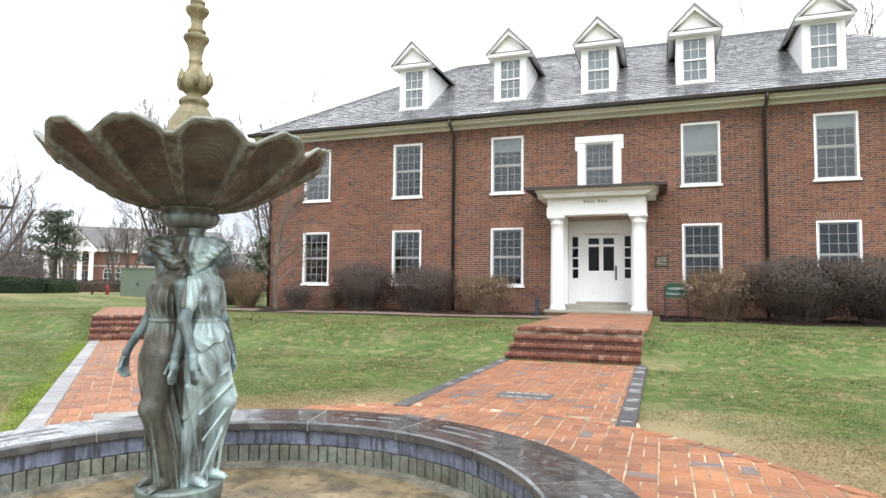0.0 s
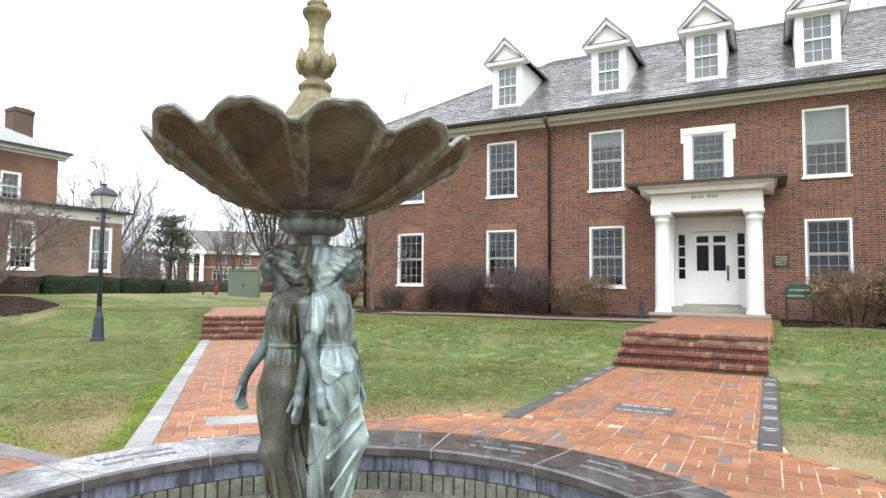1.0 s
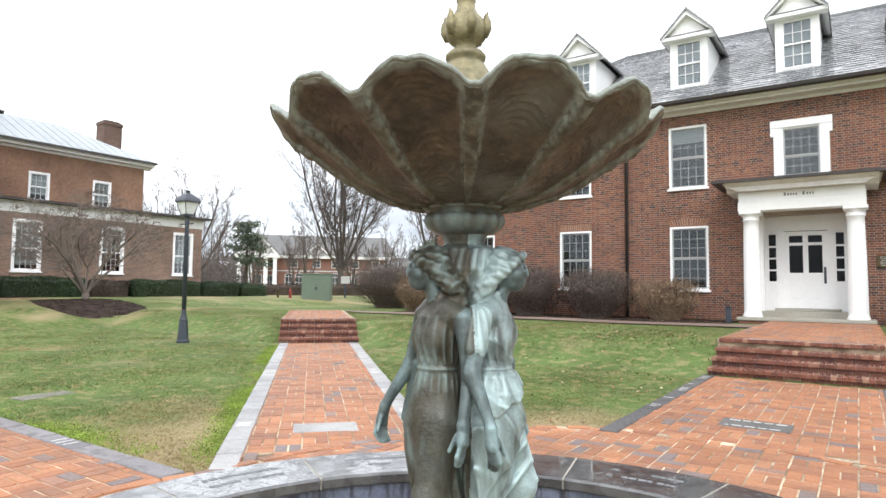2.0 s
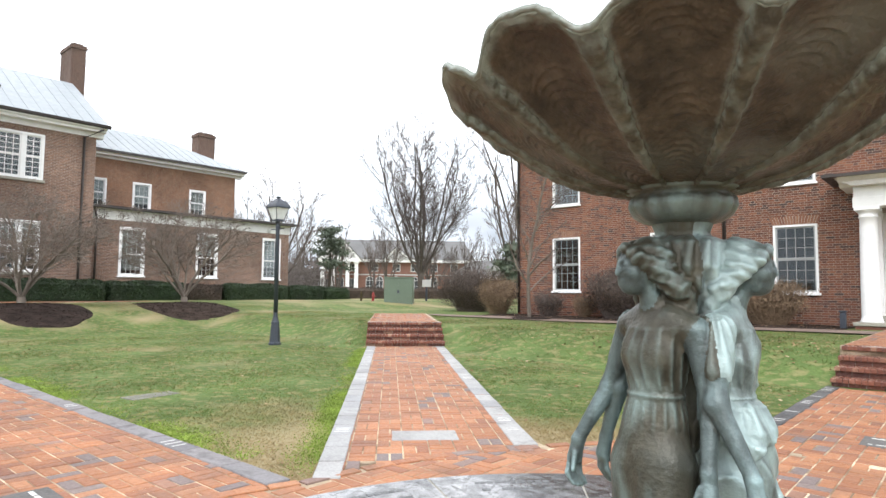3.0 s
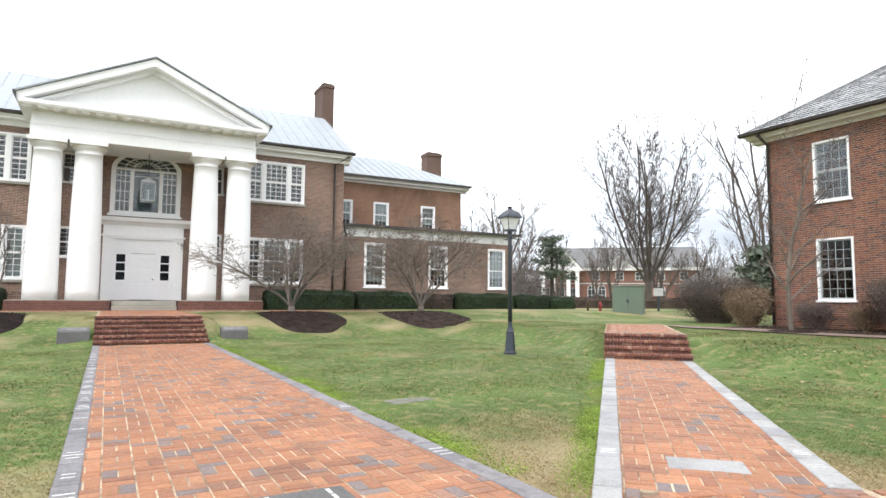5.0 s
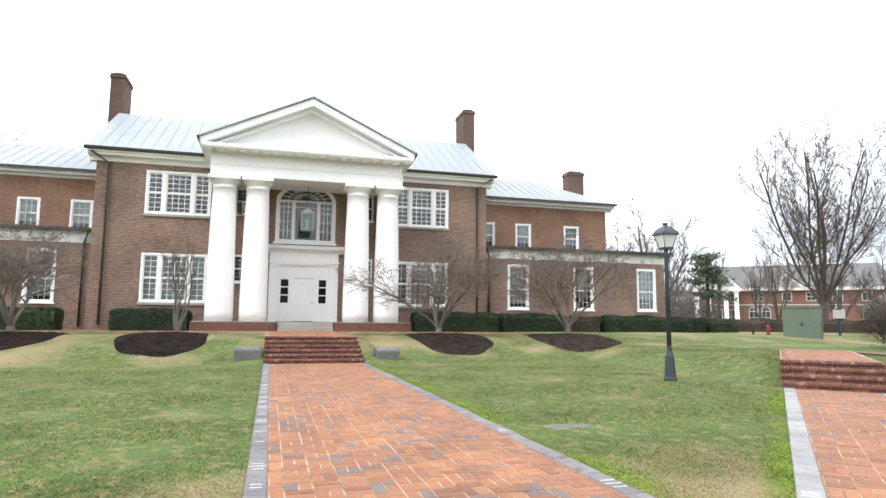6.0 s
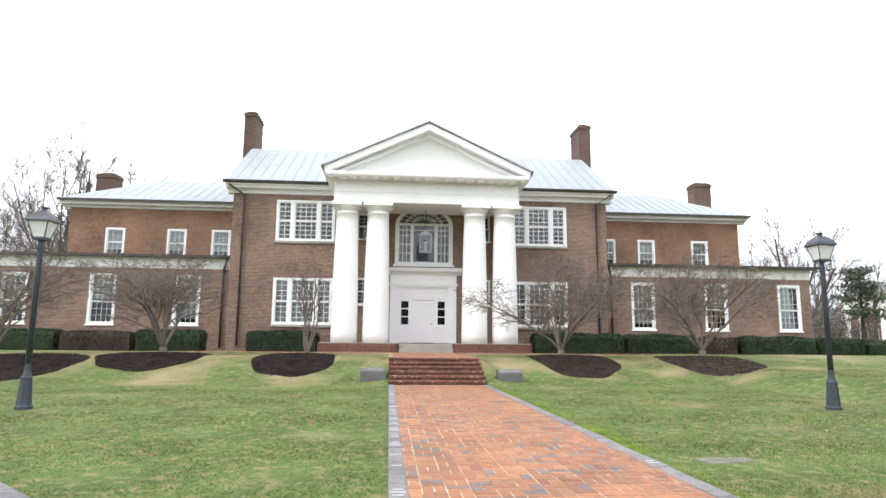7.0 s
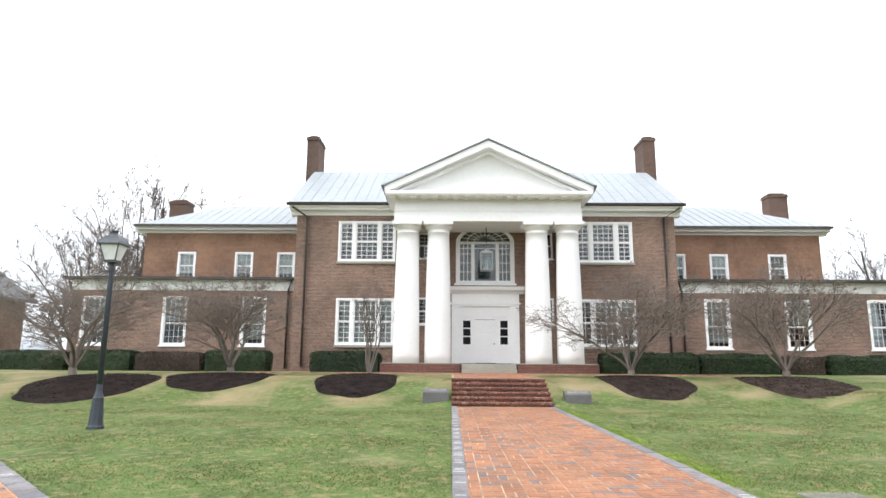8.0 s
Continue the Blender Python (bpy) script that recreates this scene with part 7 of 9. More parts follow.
# wings: a low front range, and an upper storey set back
WX, LX = -38.2, -34.0
for s in (-1, 1):
    wing = hall_a
    y = lambda d: AC + s * d
    yi, yo = y(HW + 0.02), y(20.95)
    lo, hi = min(yi, yo), max(yi, yo)
    low_w = [(15.1 - AC, 1.9, 2.46), (19.1 - AC, 1.9, 2.46), (23.2 - AC, 1.9, 2.46)]
    opn = [(y(d) - 0.62, y(d) + 0.62, z + 0.01, z + h - 0.01) for d, z, h in low_w]
    part("wing_wall", wall_with_openings(lambda u, d, z: (LX - d, u, z), lo, hi, 0.2, 4.66, opn, 0.3), M_wall_brown, wing, "single-storey brown brick wing")
    part("wing_wall", Build().box(LX - 0.3, yo, 0.2, -46, yo - s * 0.3, 5.2), M_wall_brown, wing)
    part("interior", Build().box(LX - 0.31, lo + 0.3, 0.9, -46, hi - 0.3, 1.0).box(-37.2, lo + 0.3, 1.0, -37.1, hi - 0.3, 4.6).box(LX - 0.31, y(13.6) - 0.05, 1, -37.1, y(13.6) + 0.05, 4.6).box(LX - 0.31, y(17.6) - 0.05, 1, -37.1, y(17.6) + 0.05, 4.6), M_interior, wing)
    for k, (d, z, h) in enumerate(low_w):
        window(hall_a, on_a(LX, y(d), z), 1.27, h, 4, (3, 4), casing=0.12, each_pane=False, split=0.45, bars=M_white, blind=(0.9, 0.5, 0.75)[k % 3])
    part("frieze", Build().box(LX - 0.3, lo, 4.66, LX + 0.04, hi + (0.04 if s > 0 else 0) - 0.0, 5.2), M_frieze, wing, "white wooden frieze with patches of mildew")
    part("low_roof", Build().box(-46, lo - (0.35 if s < 0 else 0), 5.2, LX + 0.42, hi + (0.35 if s > 0 else 0), 5.32), M_gutter, wing, "dark edge of the flat roof")
    # upper storey
    uo = y(19.6)
    ulo, uhi = min(y(HW + 0.3), uo), max(y(HW + 0.3), uo)
    up_w = [(14.75 - AC, 5.8, 1.58), (17.2 - AC, 5.8, 1.58), (20.55 - AC, 5.8, 1.58)]
    opn = [(y(d) - 0.52, y(d) + 0.52, z + 0.01, z + h - 0.01) for d, z, h in up_w]
    part("upper_wall", wall_with_openings(lambda u, d, z: (WX - d, u, z), ulo, uhi, 5.2, 8.5, opn, 0.3), M_wall_orange, wing, "orange brick upper storey set back")
    part("upper_wall", Build().box(WX - 0.3, uo, 5.2, -46, uo - s * 0.3, 8.5), M_wall_orange, wing)
    part("interior", Build().box(-41.2, ulo + 0.3, 5.3, -41.1, uhi - 0.3, 8.5).box(-46, ulo + 0.3, 8.4, WX - 0.31, uhi - 0.3, 8.5), M_interior, wing)
    for d, z, h in up_w:
        window(hall_a, on_a(WX, y(d), z), 1.06, h, 3, (2, 2), casing=0.11, each_pane=False, bars=M_white, blind=0.8)
    part("cornice", Build().extrude([(WX + 0.03, 8.5), (WX + 0.05, 8.62), (WX + 0.36, 8.64), (WX + 0.38, 8.74), (WX + 0.5, 8.78), (WX + 0.5, 8.84), (WX - 0.3, 8.84), (WX - 0.3, 8.5)], "y", ulo - (0.45 if s < 0 else 0), uhi + (0.45 if s > 0 else 0)), M_white, wing)
    part("gutter", Build().box(WX + 0.48, ulo - (0.5 if s < 0 else 0), 8.8, WX + 0.62, uhi + (0.5 if s > 0 else 0), 8.92), M_gutter, wing)
    e = (WX + 0.58, uo + s * 0.6, 8.9)
    top_y = uo - s * 3.4
    roof_corners = ((WX + 0.58, y(HW + 0.2), 8.9), e, (-42.2, top_y, 11.15), (-42.2, y(HW + 0.2), 11.15))
    seam_roof(hall_a, roof_corners, None, name="wing_roof", label="low metal roof of the wing")
    part("wing_roof", Build().add([e, (-46.5, uo + s * 0.6, 8.9), (-42.2, top_y, 11.15), (-42.2, y(HW + 0.2), 11.15), (-46.5, y(HW + 0.2), 8.9)], [(0, 1, 2), (2, 1, 4, 3)]), M_metal_roof, wing)
    chimney(hall_a, -43.6, y(19.85) - 0.6, -42.6, y(19.85) + 0.6, 8.5, 12.3 if s > 0 else 11.7, M_wall_dark, "wing_chimney")
    downspout(hall_a, [(LX + 0.3, y(HW + 0.3), 5.15), (LX + 0.09, y(HW + 0.5), 4.7), (LX + 0.09, y(HW + 0.5), 0.8)], 0.05)

# ---- plants ----
def prisms(segments, sides):
    """Tapered twigs, one for each (start, end, radius, radius), as arrays of vertices and faces."""
    s = np.array([(*p, *q, a, b) for p, q, a, b in segments], float)
    p, q, ra, rb = s[:, 0:3], s[:, 3:6], s[:, 6], s[:, 7]
    d = q - p
    d /= np.linalg.norm(d, axis=1, keepdims=True) + 1e-9
    ref = np.where(np.abs(d[:, 2:3]) > 0.9, [[1.0, 0, 0]], [[0, 0, 1.0]])
    u = np.cross(d, ref)
    u /= np.linalg.norm(u, axis=1, keepdims=True) + 1e-9
    w = np.cross(d, u)
    v = np.empty((len(s), 2 * sides, 3))
    for k in range(sides):
        a = 2 * math.pi * k / sides
        ring = math.cos(a) * u + math.sin(a) * w
        v[:, k] = p - d * ra[:, None] * 0.3 + ring * ra[:, None]
        v[:, sides + k] = q + ring * rb[:, None]
    f = np.array([(k, (k + 1) % sides, sides + (k + 1) % sides, sides + k) for k in range(sides)])
    return v.reshape(-1, 3), (np.arange(len(s))[:, None, None] * 2 * sides + f).reshape(-1, 4)


def grow(seed, stems, height, radius, spread, levels, kids, rise_up=0.25, shrink=0.66, wander=0.16, first=0.35, base=(0, 0, 0), curl=0.0, splay=0.0, angle=(0.4, 0.85), taper=0.45):
    """Limbs of a bare tree: a list of (start, end, radius, radius). Stems fan out by the golden angle; curl bends limbs up, splay bends stems outwards."""
    rng = random.Random(seed)
    out = []
    queue = []
    for k in range(stems):
        a = 2.4 * k + rng.uniform(-0.25, 0.25) + seed
        lean = spread * ((k + 0.4) / stems) ** 0.7 if stems > 1 else 0.04
        away = Vector((math.cos(a), math.sin(a), 0))
        d = (away * lean + Vector((0, 0, 1))).normalized()
        queue.append((Vector(base), d, height * (1.0 - 0.16 * k / max(stems, 2)) * rng.uniform(0.93, 1.0), radius * (1 if stems == 1 else rng.uniform(0.7, 1)), 0, away))
    while queue:
        p, d, long, r, level, away = queue.pop()
        n = (9, 7, 5, 4, 3)[min(level, 4)]
        pts, dirs = [p], [d]
        for k in range(n):
            bend = Vector((0, 0, curl * (1.0 if level else 0.5))) + (away * splay * (1 - k / n) if level == 0 else Vector((0, 0, 0)))
            w = wander * (0.55 if level < 2 else 1.0)
            d = (d + Vector((rng.gauss(0, w), rng.gauss(0, w), rng.gauss(0, w) + rise_up * 0.2)) + bend).normalized()
            p = p + d * long / n
            pts.append(p)
            dirs.append(d)
        tip = max(r * (taper if level < levels else 0.5), 0.0022)
        for k in range(n):
            out.append((pts[k], pts[k + 1], r + (tip - r) * k / n, r + (tip - r) * (k + 1) / n))
        if level == levels:
            continue
        m = kids[level]
        turn = rng.uniform(0, 6.28)
        for k in range(m):
            f = first + (1 - first) * (k + rng.random()) / m if level == 0 else 0.22 + 0.78 * (k + rng.random()) / m
            i = min(int(f * n), n - 1)
            at = pts[i].lerp(pts[i + 1], f * n - i)
            turn += 2.4 + rng.uniform(-0.5, 0.5)
            ref = dirs[i].orthogonal().normalized()
            axis = Matrix.Rotation(turn, 3, dirs[i]) @ ref
            dd = (Matrix.Rotation(rng.uniform(*angle), 3, axis) @ dirs[i] + Vector((0, 0, rise_up))).normalized()
            queue.append((at, dd, long * shrink * rng.uniform(0.6, 1.0) * (1.1 - 0.45 * f), max((r + (tip - r) * f) * rng.uniform(0.45, 0.65), 0.003), level + 1, away))
    return out


def tree_parts(root, segs, m_limb, m_twig, thin=0.022, twig_floor=0.0):
    thick = [s for s in segs if s[2] >= thin]
    fine = [(p, q, max(a, twig_floor), max(b, twig_floor * 0.7)) for p, q, a, b in segs if a < thin]
    part("trunk", raw_mesh("trunk", *prisms(thick, 8), m_limb, True), None, root, at=root.matrix_basis)
    if fine:
        part("crown", raw_mesh("crown", *prisms(fine, 3), m_twig), None, root, "bare winter twigs", at=root.matrix_basis)


def leaves(centres, sizes, seed, normals=None, long=1.6):
    """Small leaf-shaped quads at the centres, turned at random."""
    rng = np.random.default_rng(seed)
    n = len(centres)
    a = rng.normal(size=(n, 3)) if normals is None else normals + rng.normal(size=(n, 3)) * 0.7
    a /= np.linalg.norm(a, axis=1, keepdims=True)
    u = np.cross(a, rng.normal(size=(n, 3)))
    u /= np.linalg.norm(u, axis=1, keepdims=True)
    w = np.cross(a, u)
    h = np.asarray(sizes)[:, None] / 2
    v = np.stack([centres - u * h * long, centres - w * h, centres + u * h * long, centres + w * h], 1).reshape(-1, 3)
    return v, np.arange(4 * n).reshape(-1, 4)


# clipped hedges
def hedge(x0, y0, x1, y1, z0, z1, seed, m_leaf, label, density=620, category="hedge", size=0.044):
    rng = np.random.default_rng(seed)
    root = thing(category, ((x0 + x1) / 2, (y0 + y1) / 2, z0), label, "hedge")
    core = Build()
    n_x, n_y, n_z = max(2, int((x1 - x0) / 0.3)), max(2, int((y1 - y0) / 0.3)), 4
    part("body", core.box(x0 + 0.1, y0 + 0.1, z0 - 0.1, x1 - 0.1, y1 - 0.1, z1 - 0.08, bevel=0.15), m_leaf, root)
    lx, ly, lz = x1 - x0, y1 - y0, z1 - z0
    faces = [(lx * lz, 1, -1), (ly * lz, 0, -1), (ly * lz, 0, 1), (lx * lz, 1, 1), (lx * ly, 2, 1)]
    pts, nrm = [], []
    for area, ax, sign in faces:
        k = int(area * density)
        p = np.stack([x0 + rng.random(k) * lx, y0 + rng.random(k) * ly, z0 + rng.random(k) * lz], 1)
        p[:, ax] = ((x0, y0, z0), (x1, y1, z1))[sign > 0][ax] - sign * np.abs(rng.normal(0, 0.045, k))
        nn = np.zeros((k, 3))
        nn[:, ax] = sign
        pts.append(p)
        nrm.append(nn)
    p, nn = np.concatenate(pts), np.concatenate(nrm)
    # rounded corners and a slightly uneven clip
    mid = np.array([(x0 + x1) / 2, (y0 + y1) / 2, (z0 + z1) / 2])
    q = (p - mid) / np.array([lx / 2, ly / 2, lz / 2])
    corner = np.clip(np.abs(q) ** 7, 0, 1).sum(1)
    p = p - np.sign(p - mid) * np.array([0.16, 0.16, 0.13]) * np.clip(corner - 1, 0, 1)[:, None]
    p += 0.035 * np.stack([np.sin(p[:, 1] * 4.1 + p[:, 2] * 5), np.sin(p[:, 0] * 3.7), np.sin(p[:, 1] * 2.9 + p[:, 0] * 3.3)], 1)
    part("foliage", raw_mesh("foliage", *leaves(p, size * rng.uniform(0.7, 1.3, len(p)), seed, nn), m_leaf), None, root)
    return root


GREEN, BROWN = "clipped dark green boxwood hedge along the brick wall", "brown winter barberry hedge beside the brick wall"
for y0, y1, m, lab, top in ((8.55, 13.0, M_box_leaf, GREEN, 1.52), (13.05, 16.6, M_box_leaf, GREEN, 1.5), (16.7, 18.6, M_brown_leaf, BROWN, 1.4), (18.7, 22.6, M_box_leaf, GREEN, 1.46), (22.65, 25.1, M_box_leaf, GREEN, 1.4),
                           (-4.6, -1.4, M_box_leaf, GREEN, 1.5), (-9.4, -6.5, M_box_leaf, GREEN, 1.5), (-12.6, -9.5, M_brown_leaf, BROWN, 1.42), (-15.6, -12.7, M_box_leaf, GREEN, 1.48), (-19.4, -15.7, M_box_leaf, GREEN, 1.45), (-24.0, -19.5, M_box_leaf, GREEN, 1.4)):
    hedge(-32.2, y0, -31.1, y1, 0.6, top + 0.13, int(y0 * 10) + 300, m, lab)
hedge(-33.0, 25.2, -31.2, 27.2, 0.5, 1.45, 77, M_box_leaf, "rounded dark green boxwood at the end of the hedge")


# loose, twiggy shrubs
def shrub(x, y, wx, wy, h, seed, m_leaf, label, n_stem=150, n_leaf=2600, size=0.035):
    rng = random.Random(seed)
    z0 = float(rise(x, y))
    root = thing("shrub", (x, y, z0), label, "shrub")
    segs, tips = [], []
    for k in range(n_stem):
        a, f = rng.uniform(0, 2 * math.pi), rng.random() ** 0.5
        p = Vector((x + 0.18 * wx * f * math.cos(a), y + 0.18 * wy * f * math.sin(a), z0 - 0.03))
        top = Vector((x + 0.5 * wx * f * math.cos(a) * rng.uniform(0.85, 1.06), y + 0.5 * wy * f * math.sin(a) * rng.uniform(0.85, 1.06), z0 + h * (1 - 0.18 * f**4) * rng.uniform(0.8, 1.03)))
        m = p.lerp(top, 0.5) + Vector((rng.gauss(0, 0.05), rng.gauss(0, 0.05), 0))
        segs += [(p, m, 0.011, 0.008), (m, top, 0.008, 0.004)]
        for q in range(7):
            s = m.lerp(top, rng.random())
            e = s + Vector((rng.gauss(0, 0.12), rng.gauss(0, 0.12), rng.uniform(0.02, 0.2)))
            segs.append((s, e, 0.005, 0.003))
            tips.append(e)
    part("twig", raw_mesh("twig", *prisms(segs, 3), M_tan_twig if m_leaf is M_tan_leaf else M_twig), None, root, kind="stuff")
    g = np.random.default_rng(seed)
    d = g.normal(size=(n_leaf, 3))
    d /= np.linalg.norm(d, axis=1, keepdims=True)
    rad = g.random(n_leaf) ** 0.28
    lump = 1 + 0.10 * np.sin(d[:, 0] * 5 + seed) * np.sin(d[:, 1] * 6) + 0.08 * np.sin(d[:, 2] * 9 + d[:, 0] * 4)
    d = d / (np.abs(d) ** 3.2).sum(1, keepdims=True) ** (1 / 3.2)
    c = np.stack([x + d[:, 0] * rad * lump * wx / 2, y + d[:, 1] * rad * lump * wy / 2, z0 + h * 0.5 + d[:, 2] * rad * lump * h * 0.47], 1)
    part("foliage", raw_mesh("foliage", *leaves(c, size * g.uniform(0.6, 1.3, n_leaf), seed), m_leaf), None, root)
    return root


DARK_SHRUB = "rounded brown leafless barberry shrub by the brick wall"
TAN_SHRUB = "low tan twiggy shrub at the foot of the wall"
for x, y, wx, wy, h, m, lab, ns, nl in ((-10.55, 20.7, 2.35, 1.7, 1.62, M_brown_leaf, DARK_SHRUB, 230, 9000), (-8.3, 20.75, 2.5, 1.7, 1.55, M_brown_leaf, DARK_SHRUB, 230, 9000), (-6.2, 20.85, 2.2, 1.3, 1.2, M_tan_leaf, TAN_SHRUB, 240, 2600),
                                      (-13.3, 21.0, 1.3, 1.0, 0.85, M_brown_leaf, TAN_SHRUB, 90, 900), (0.75, 20.3, 2.2, 1.6, 1.4, M_tan_leaf, TAN_SHRUB, 300, 5200), (-18.3, 22.9, 3.7, 2.4, 1.85, M_brown_leaf, "large dense brown shrub beside the walk", 330, 15000),
                                      (-15.7, 21.3, 1.9, 1.4, 1.35, M_tan_leaf, "reddish tan shrub at the building's corner", 170, 3600), (-12.0, 21.2, 0.9, 0.8, 0.7, M_tan_leaf, TAN_SHRUB, 70, 500)):
    shrub(x, y, wx, wy, h, int(abs(x) * 100), m, lab, ns, nl)
for k, x in enumerate((2.55, 4.35, 6.15, 7.95)):
    shrub(x, 19.95, 2.5, 2.0, 1.72, 40 + k, M_brown_leaf, "thick brown clipped shrub in a row under the windows", 300, 15000)

# planting beds of bark mulch
def bed(x, y, hx, hy, seed, label):
    rng = np.random.default_rng(seed)
    root = thing("mulch_bed", (x, y, float(rise(x, y))), label, "planting bed")
    b = Build()
    n, rings = 48, 8
    edge = [1 + 0.05 * math.sin(3 * a + seed) + 0.03 * math.sin(7 * a) for a in np.linspace(0, 2 * math.pi, n, endpoint=False)]
    vs = [(x, y, float(rise(x, y)) + 0.07)]
    for r in range(1, rings + 1):
        for k in range(n):
            a = 2 * math.pi * k / n
            px, py = x + hx * edge[k] * r / rings * math.cos(a), y + hy * edge[k] * r / rings * math.sin(a)
            vs.append((px, py, float(rise(px, py)) + 0.055 * (1 - (r / rings) ** 4) + 0.004))
    fs = [(0, 1 + k, 1 + (k + 1) % n) for k in range(n)]
    fs += [(1 + (r - 1) * n + k, 1 + r * n + k, 1 + r * n + (k + 1) % n, 1 + (r - 1) * n + (k + 1) % n) for r in range(1, rings) for k in range(n)]
    part("soil", b.add(vs, fs), M_mulch, root, smooth=True)
    m = 2600
    a, f = rng.random(m) * 2 * math.pi, rng.random(m) ** 0.5
    px, py = x + hx * f * np.cos(a), y + hy * f * np.sin(a)
    c = np.stack([px, py, rise(px, py) + 0.055 * (1 - f**4) + 0.016], 1)
    part("bark_mulch", raw_mesh("bark_mulch", *leaves(c, rng.uniform(0.012, 0.034, m), seed, np.tile([0, 0, 1.5], (m, 1))), M_mulch), None, root, kind="stuff")


BED = "oval bed of dark bark mulch under a small tree"
for k, (x, y, hx, hy) in enumerate(((-24.4, 8.25, 2.9, 1.45), (-24.1, 13.1, 2.5, 1.6), (-24.2, -1.28, 2.7, 1.35), (-24.6, -6.02, 2.4, 1.75), (-22.9, -9.7, 2.3, 1.9))):
    bed(x, y, hx, hy, 60 + k, BED)

# small many-stemmed trees in the beds
def small_tree(x, y, seed, stems, height, spread, radius, label, kids=(5, 5, 4), levels=3, floor=0.0045, limb=None, lift=0.16, flat=1.0, first=0.35, shrink=0.6, twig=None, curl=0.0, splay=0.0, fork=0.0, angle=(0.4, 0.85), tilt=0.0):
    root = thing("small_tree", (x, y, float(rise(x, y)) - 0.03), label, "tree", "small trees before the columned hall")
    segs = grow(seed, stems, height, radius, spread, levels, kids, rise_up=lift, wander=0.17, shrink=shrink, first=first, curl=curl, splay=splay, base=(0, 0, fork), angle=angle)
    if fork:
        segs += [(Vector((0, 0, -0.1)), Vector((0, 0, fork + 0.06)), radius * 2.6, radius * 1.9)]
    wide = Vector((1 / flat**0.5, 1 / flat**0.5, flat))
    lean = lambda p: p * wide + Vector((tilt * p.z, 0, 0))
    tree_parts(root, [(lean(p), lean(q), a, b) for p, q, a, b in segs], limb or M_bark_pale, twig or M_twig, 0.02, floor)
    return root


MULTI = "bare many-stemmed ornamental tree with a broad flat crown"
for x, y, seed in ((-26.2, 8.45, 1), (-25.8, 13.9, 2), (-26.0, -6.3, 4), (-24.6, -11.3, 5)):
    small_tree(x, y, seed, 7, 4.1, 0.72, 0.066, MULTI, (9, 7, 6, 4), 4, lift=0.05, flat=0.78, first=0.24, shrink=0.62, splay=0.045, floor=0.0054, fork=0.3, twig=M_pale_twig, angle=(0.4, 0.95))
small_tree(-26.0, -1.2, 3, 7, 3.3, 0.35, 0.036, "slender bare young tree with upright stems", (6, 5, 3), floor=0.004, shrink=0.45, lift=0.3)
small_tree(-12.42, 18.45, 14, 1, 4.8, 0.1, 0.066, "bare young tree with mottled bark by the brick wall", (16, 8, 6, 3), 4, limb=M_bark_pale, floor=0.0052, first=0.16, shrink=0.44, lift=0.05, curl=0.03, angle=(0.6, 1.1), tilt=0.14)
ring_b = Build().lathe([(0.0, 0.07), (0.5, 0.06), (0.75, 0.0)], (-12.42, 18.45), 24, close=False)
ring_ob = solid("mulch_ring", ring_b, M_mulch, "ring of dark mulch round the young tree", "planting bed")
ring_ob.location.z = float(rise(-12.42, 18.45))

# large bare trees
def big_tree(x, y, seed, stems, height, spread, radius, label, kids=(7, 6, 5, 3), levels=4, up=0.2, group="large bare trees", twig=None, floor=0.012, z=0.45, bole=0.0, curl=0.05, shrink=0.52, first=0.3, angle=(0.35, 0.75)):
    root = thing("tree", (x, y, z - 0.2), label, "tree", group)
    segs = grow(seed, stems, height - bole, radius, spread, levels, kids, rise_up=up, wander=0.1, shrink=shrink, base=(0, 0, bole * 0.85), curl=curl, first=first, angle=angle)
    if bole:
        w = radius * 2.4
        segs += [(Vector((0, 0, -0.3)), Vector((0, 0, 0.4)), w * 1.35, w * 1.05), (Vector((0, 0, 0.4)), Vector((0.05, 0, bole)), w * 1.05, w * 0.9), (Vector((0.05, 0, bole)), Vector((0.08, 0.03, bole * 1.35)), w * 0.9, w * 0.55)]
    tree_parts(root, segs, M_bark, twig or M_twig, 0.05, floor)
    return root


BIG = "tall bare tree with dark spreading limbs"
big_tree(-40.0, 42.7, 21, 9, 15.6, 0.85, 0.125, "great bare tree with many dark rising limbs", (10, 8, 6, 4), 4, up=0.03, floor=0.0102, twig=M_dark_twig, bole=2.6, curl=0.085, shrink=0.5, first=0.12, angle=(0.45, 0.95))
back_left = big_tree(-49.0, -21.4, 22, 9, 14.4, 0.68, 0.12, BIG, (10, 8, 6, 4), up=0.04, floor=0.0118, twig=M_twig, bole=1.8, curl=0.08, shrink=0.48, first=0.15, angle=(0.45, 0.95))
wing_tree = big_tree(-47.2, 32.5, 23, 5, 9.4, 0.85, 0.14, BIG, (7, 7, 6, 4), up=0.06, floor=0.0092, bole=1.6, shrink=0.55)
behind_b = big_tree(8.4, 47.0, 24, 6, 17.5, 0.45, 0.2, BIG, (8, 6, 5, 3), up=0.1, twig=M_far_twig, floor=0.0105)
big_tree(-28.6, 42.0, 25, 5, 13.5, 0.3, 0.15, BIG, (9, 7, 6, 4), up=0.1, floor=0.0092, curl=0.08, shrink=0.42)
far_a = big_tree(-92, 64, 26, 4, 8.0, 0.5, 0.15, "distant bare tree, pale against the sky", (6, 5, 4), 3, group="distant trees", twig=M_far_twig, floor=0.02)
far_b = big_tree(-64, 104, 27, 5, 7.5, 0.55, 0.13, "distant bare tree, pale against the sky", (6, 5, 4), 3, group="distant trees", twig=M_far_twig, floor=0.02)
rng = random.Random(9)
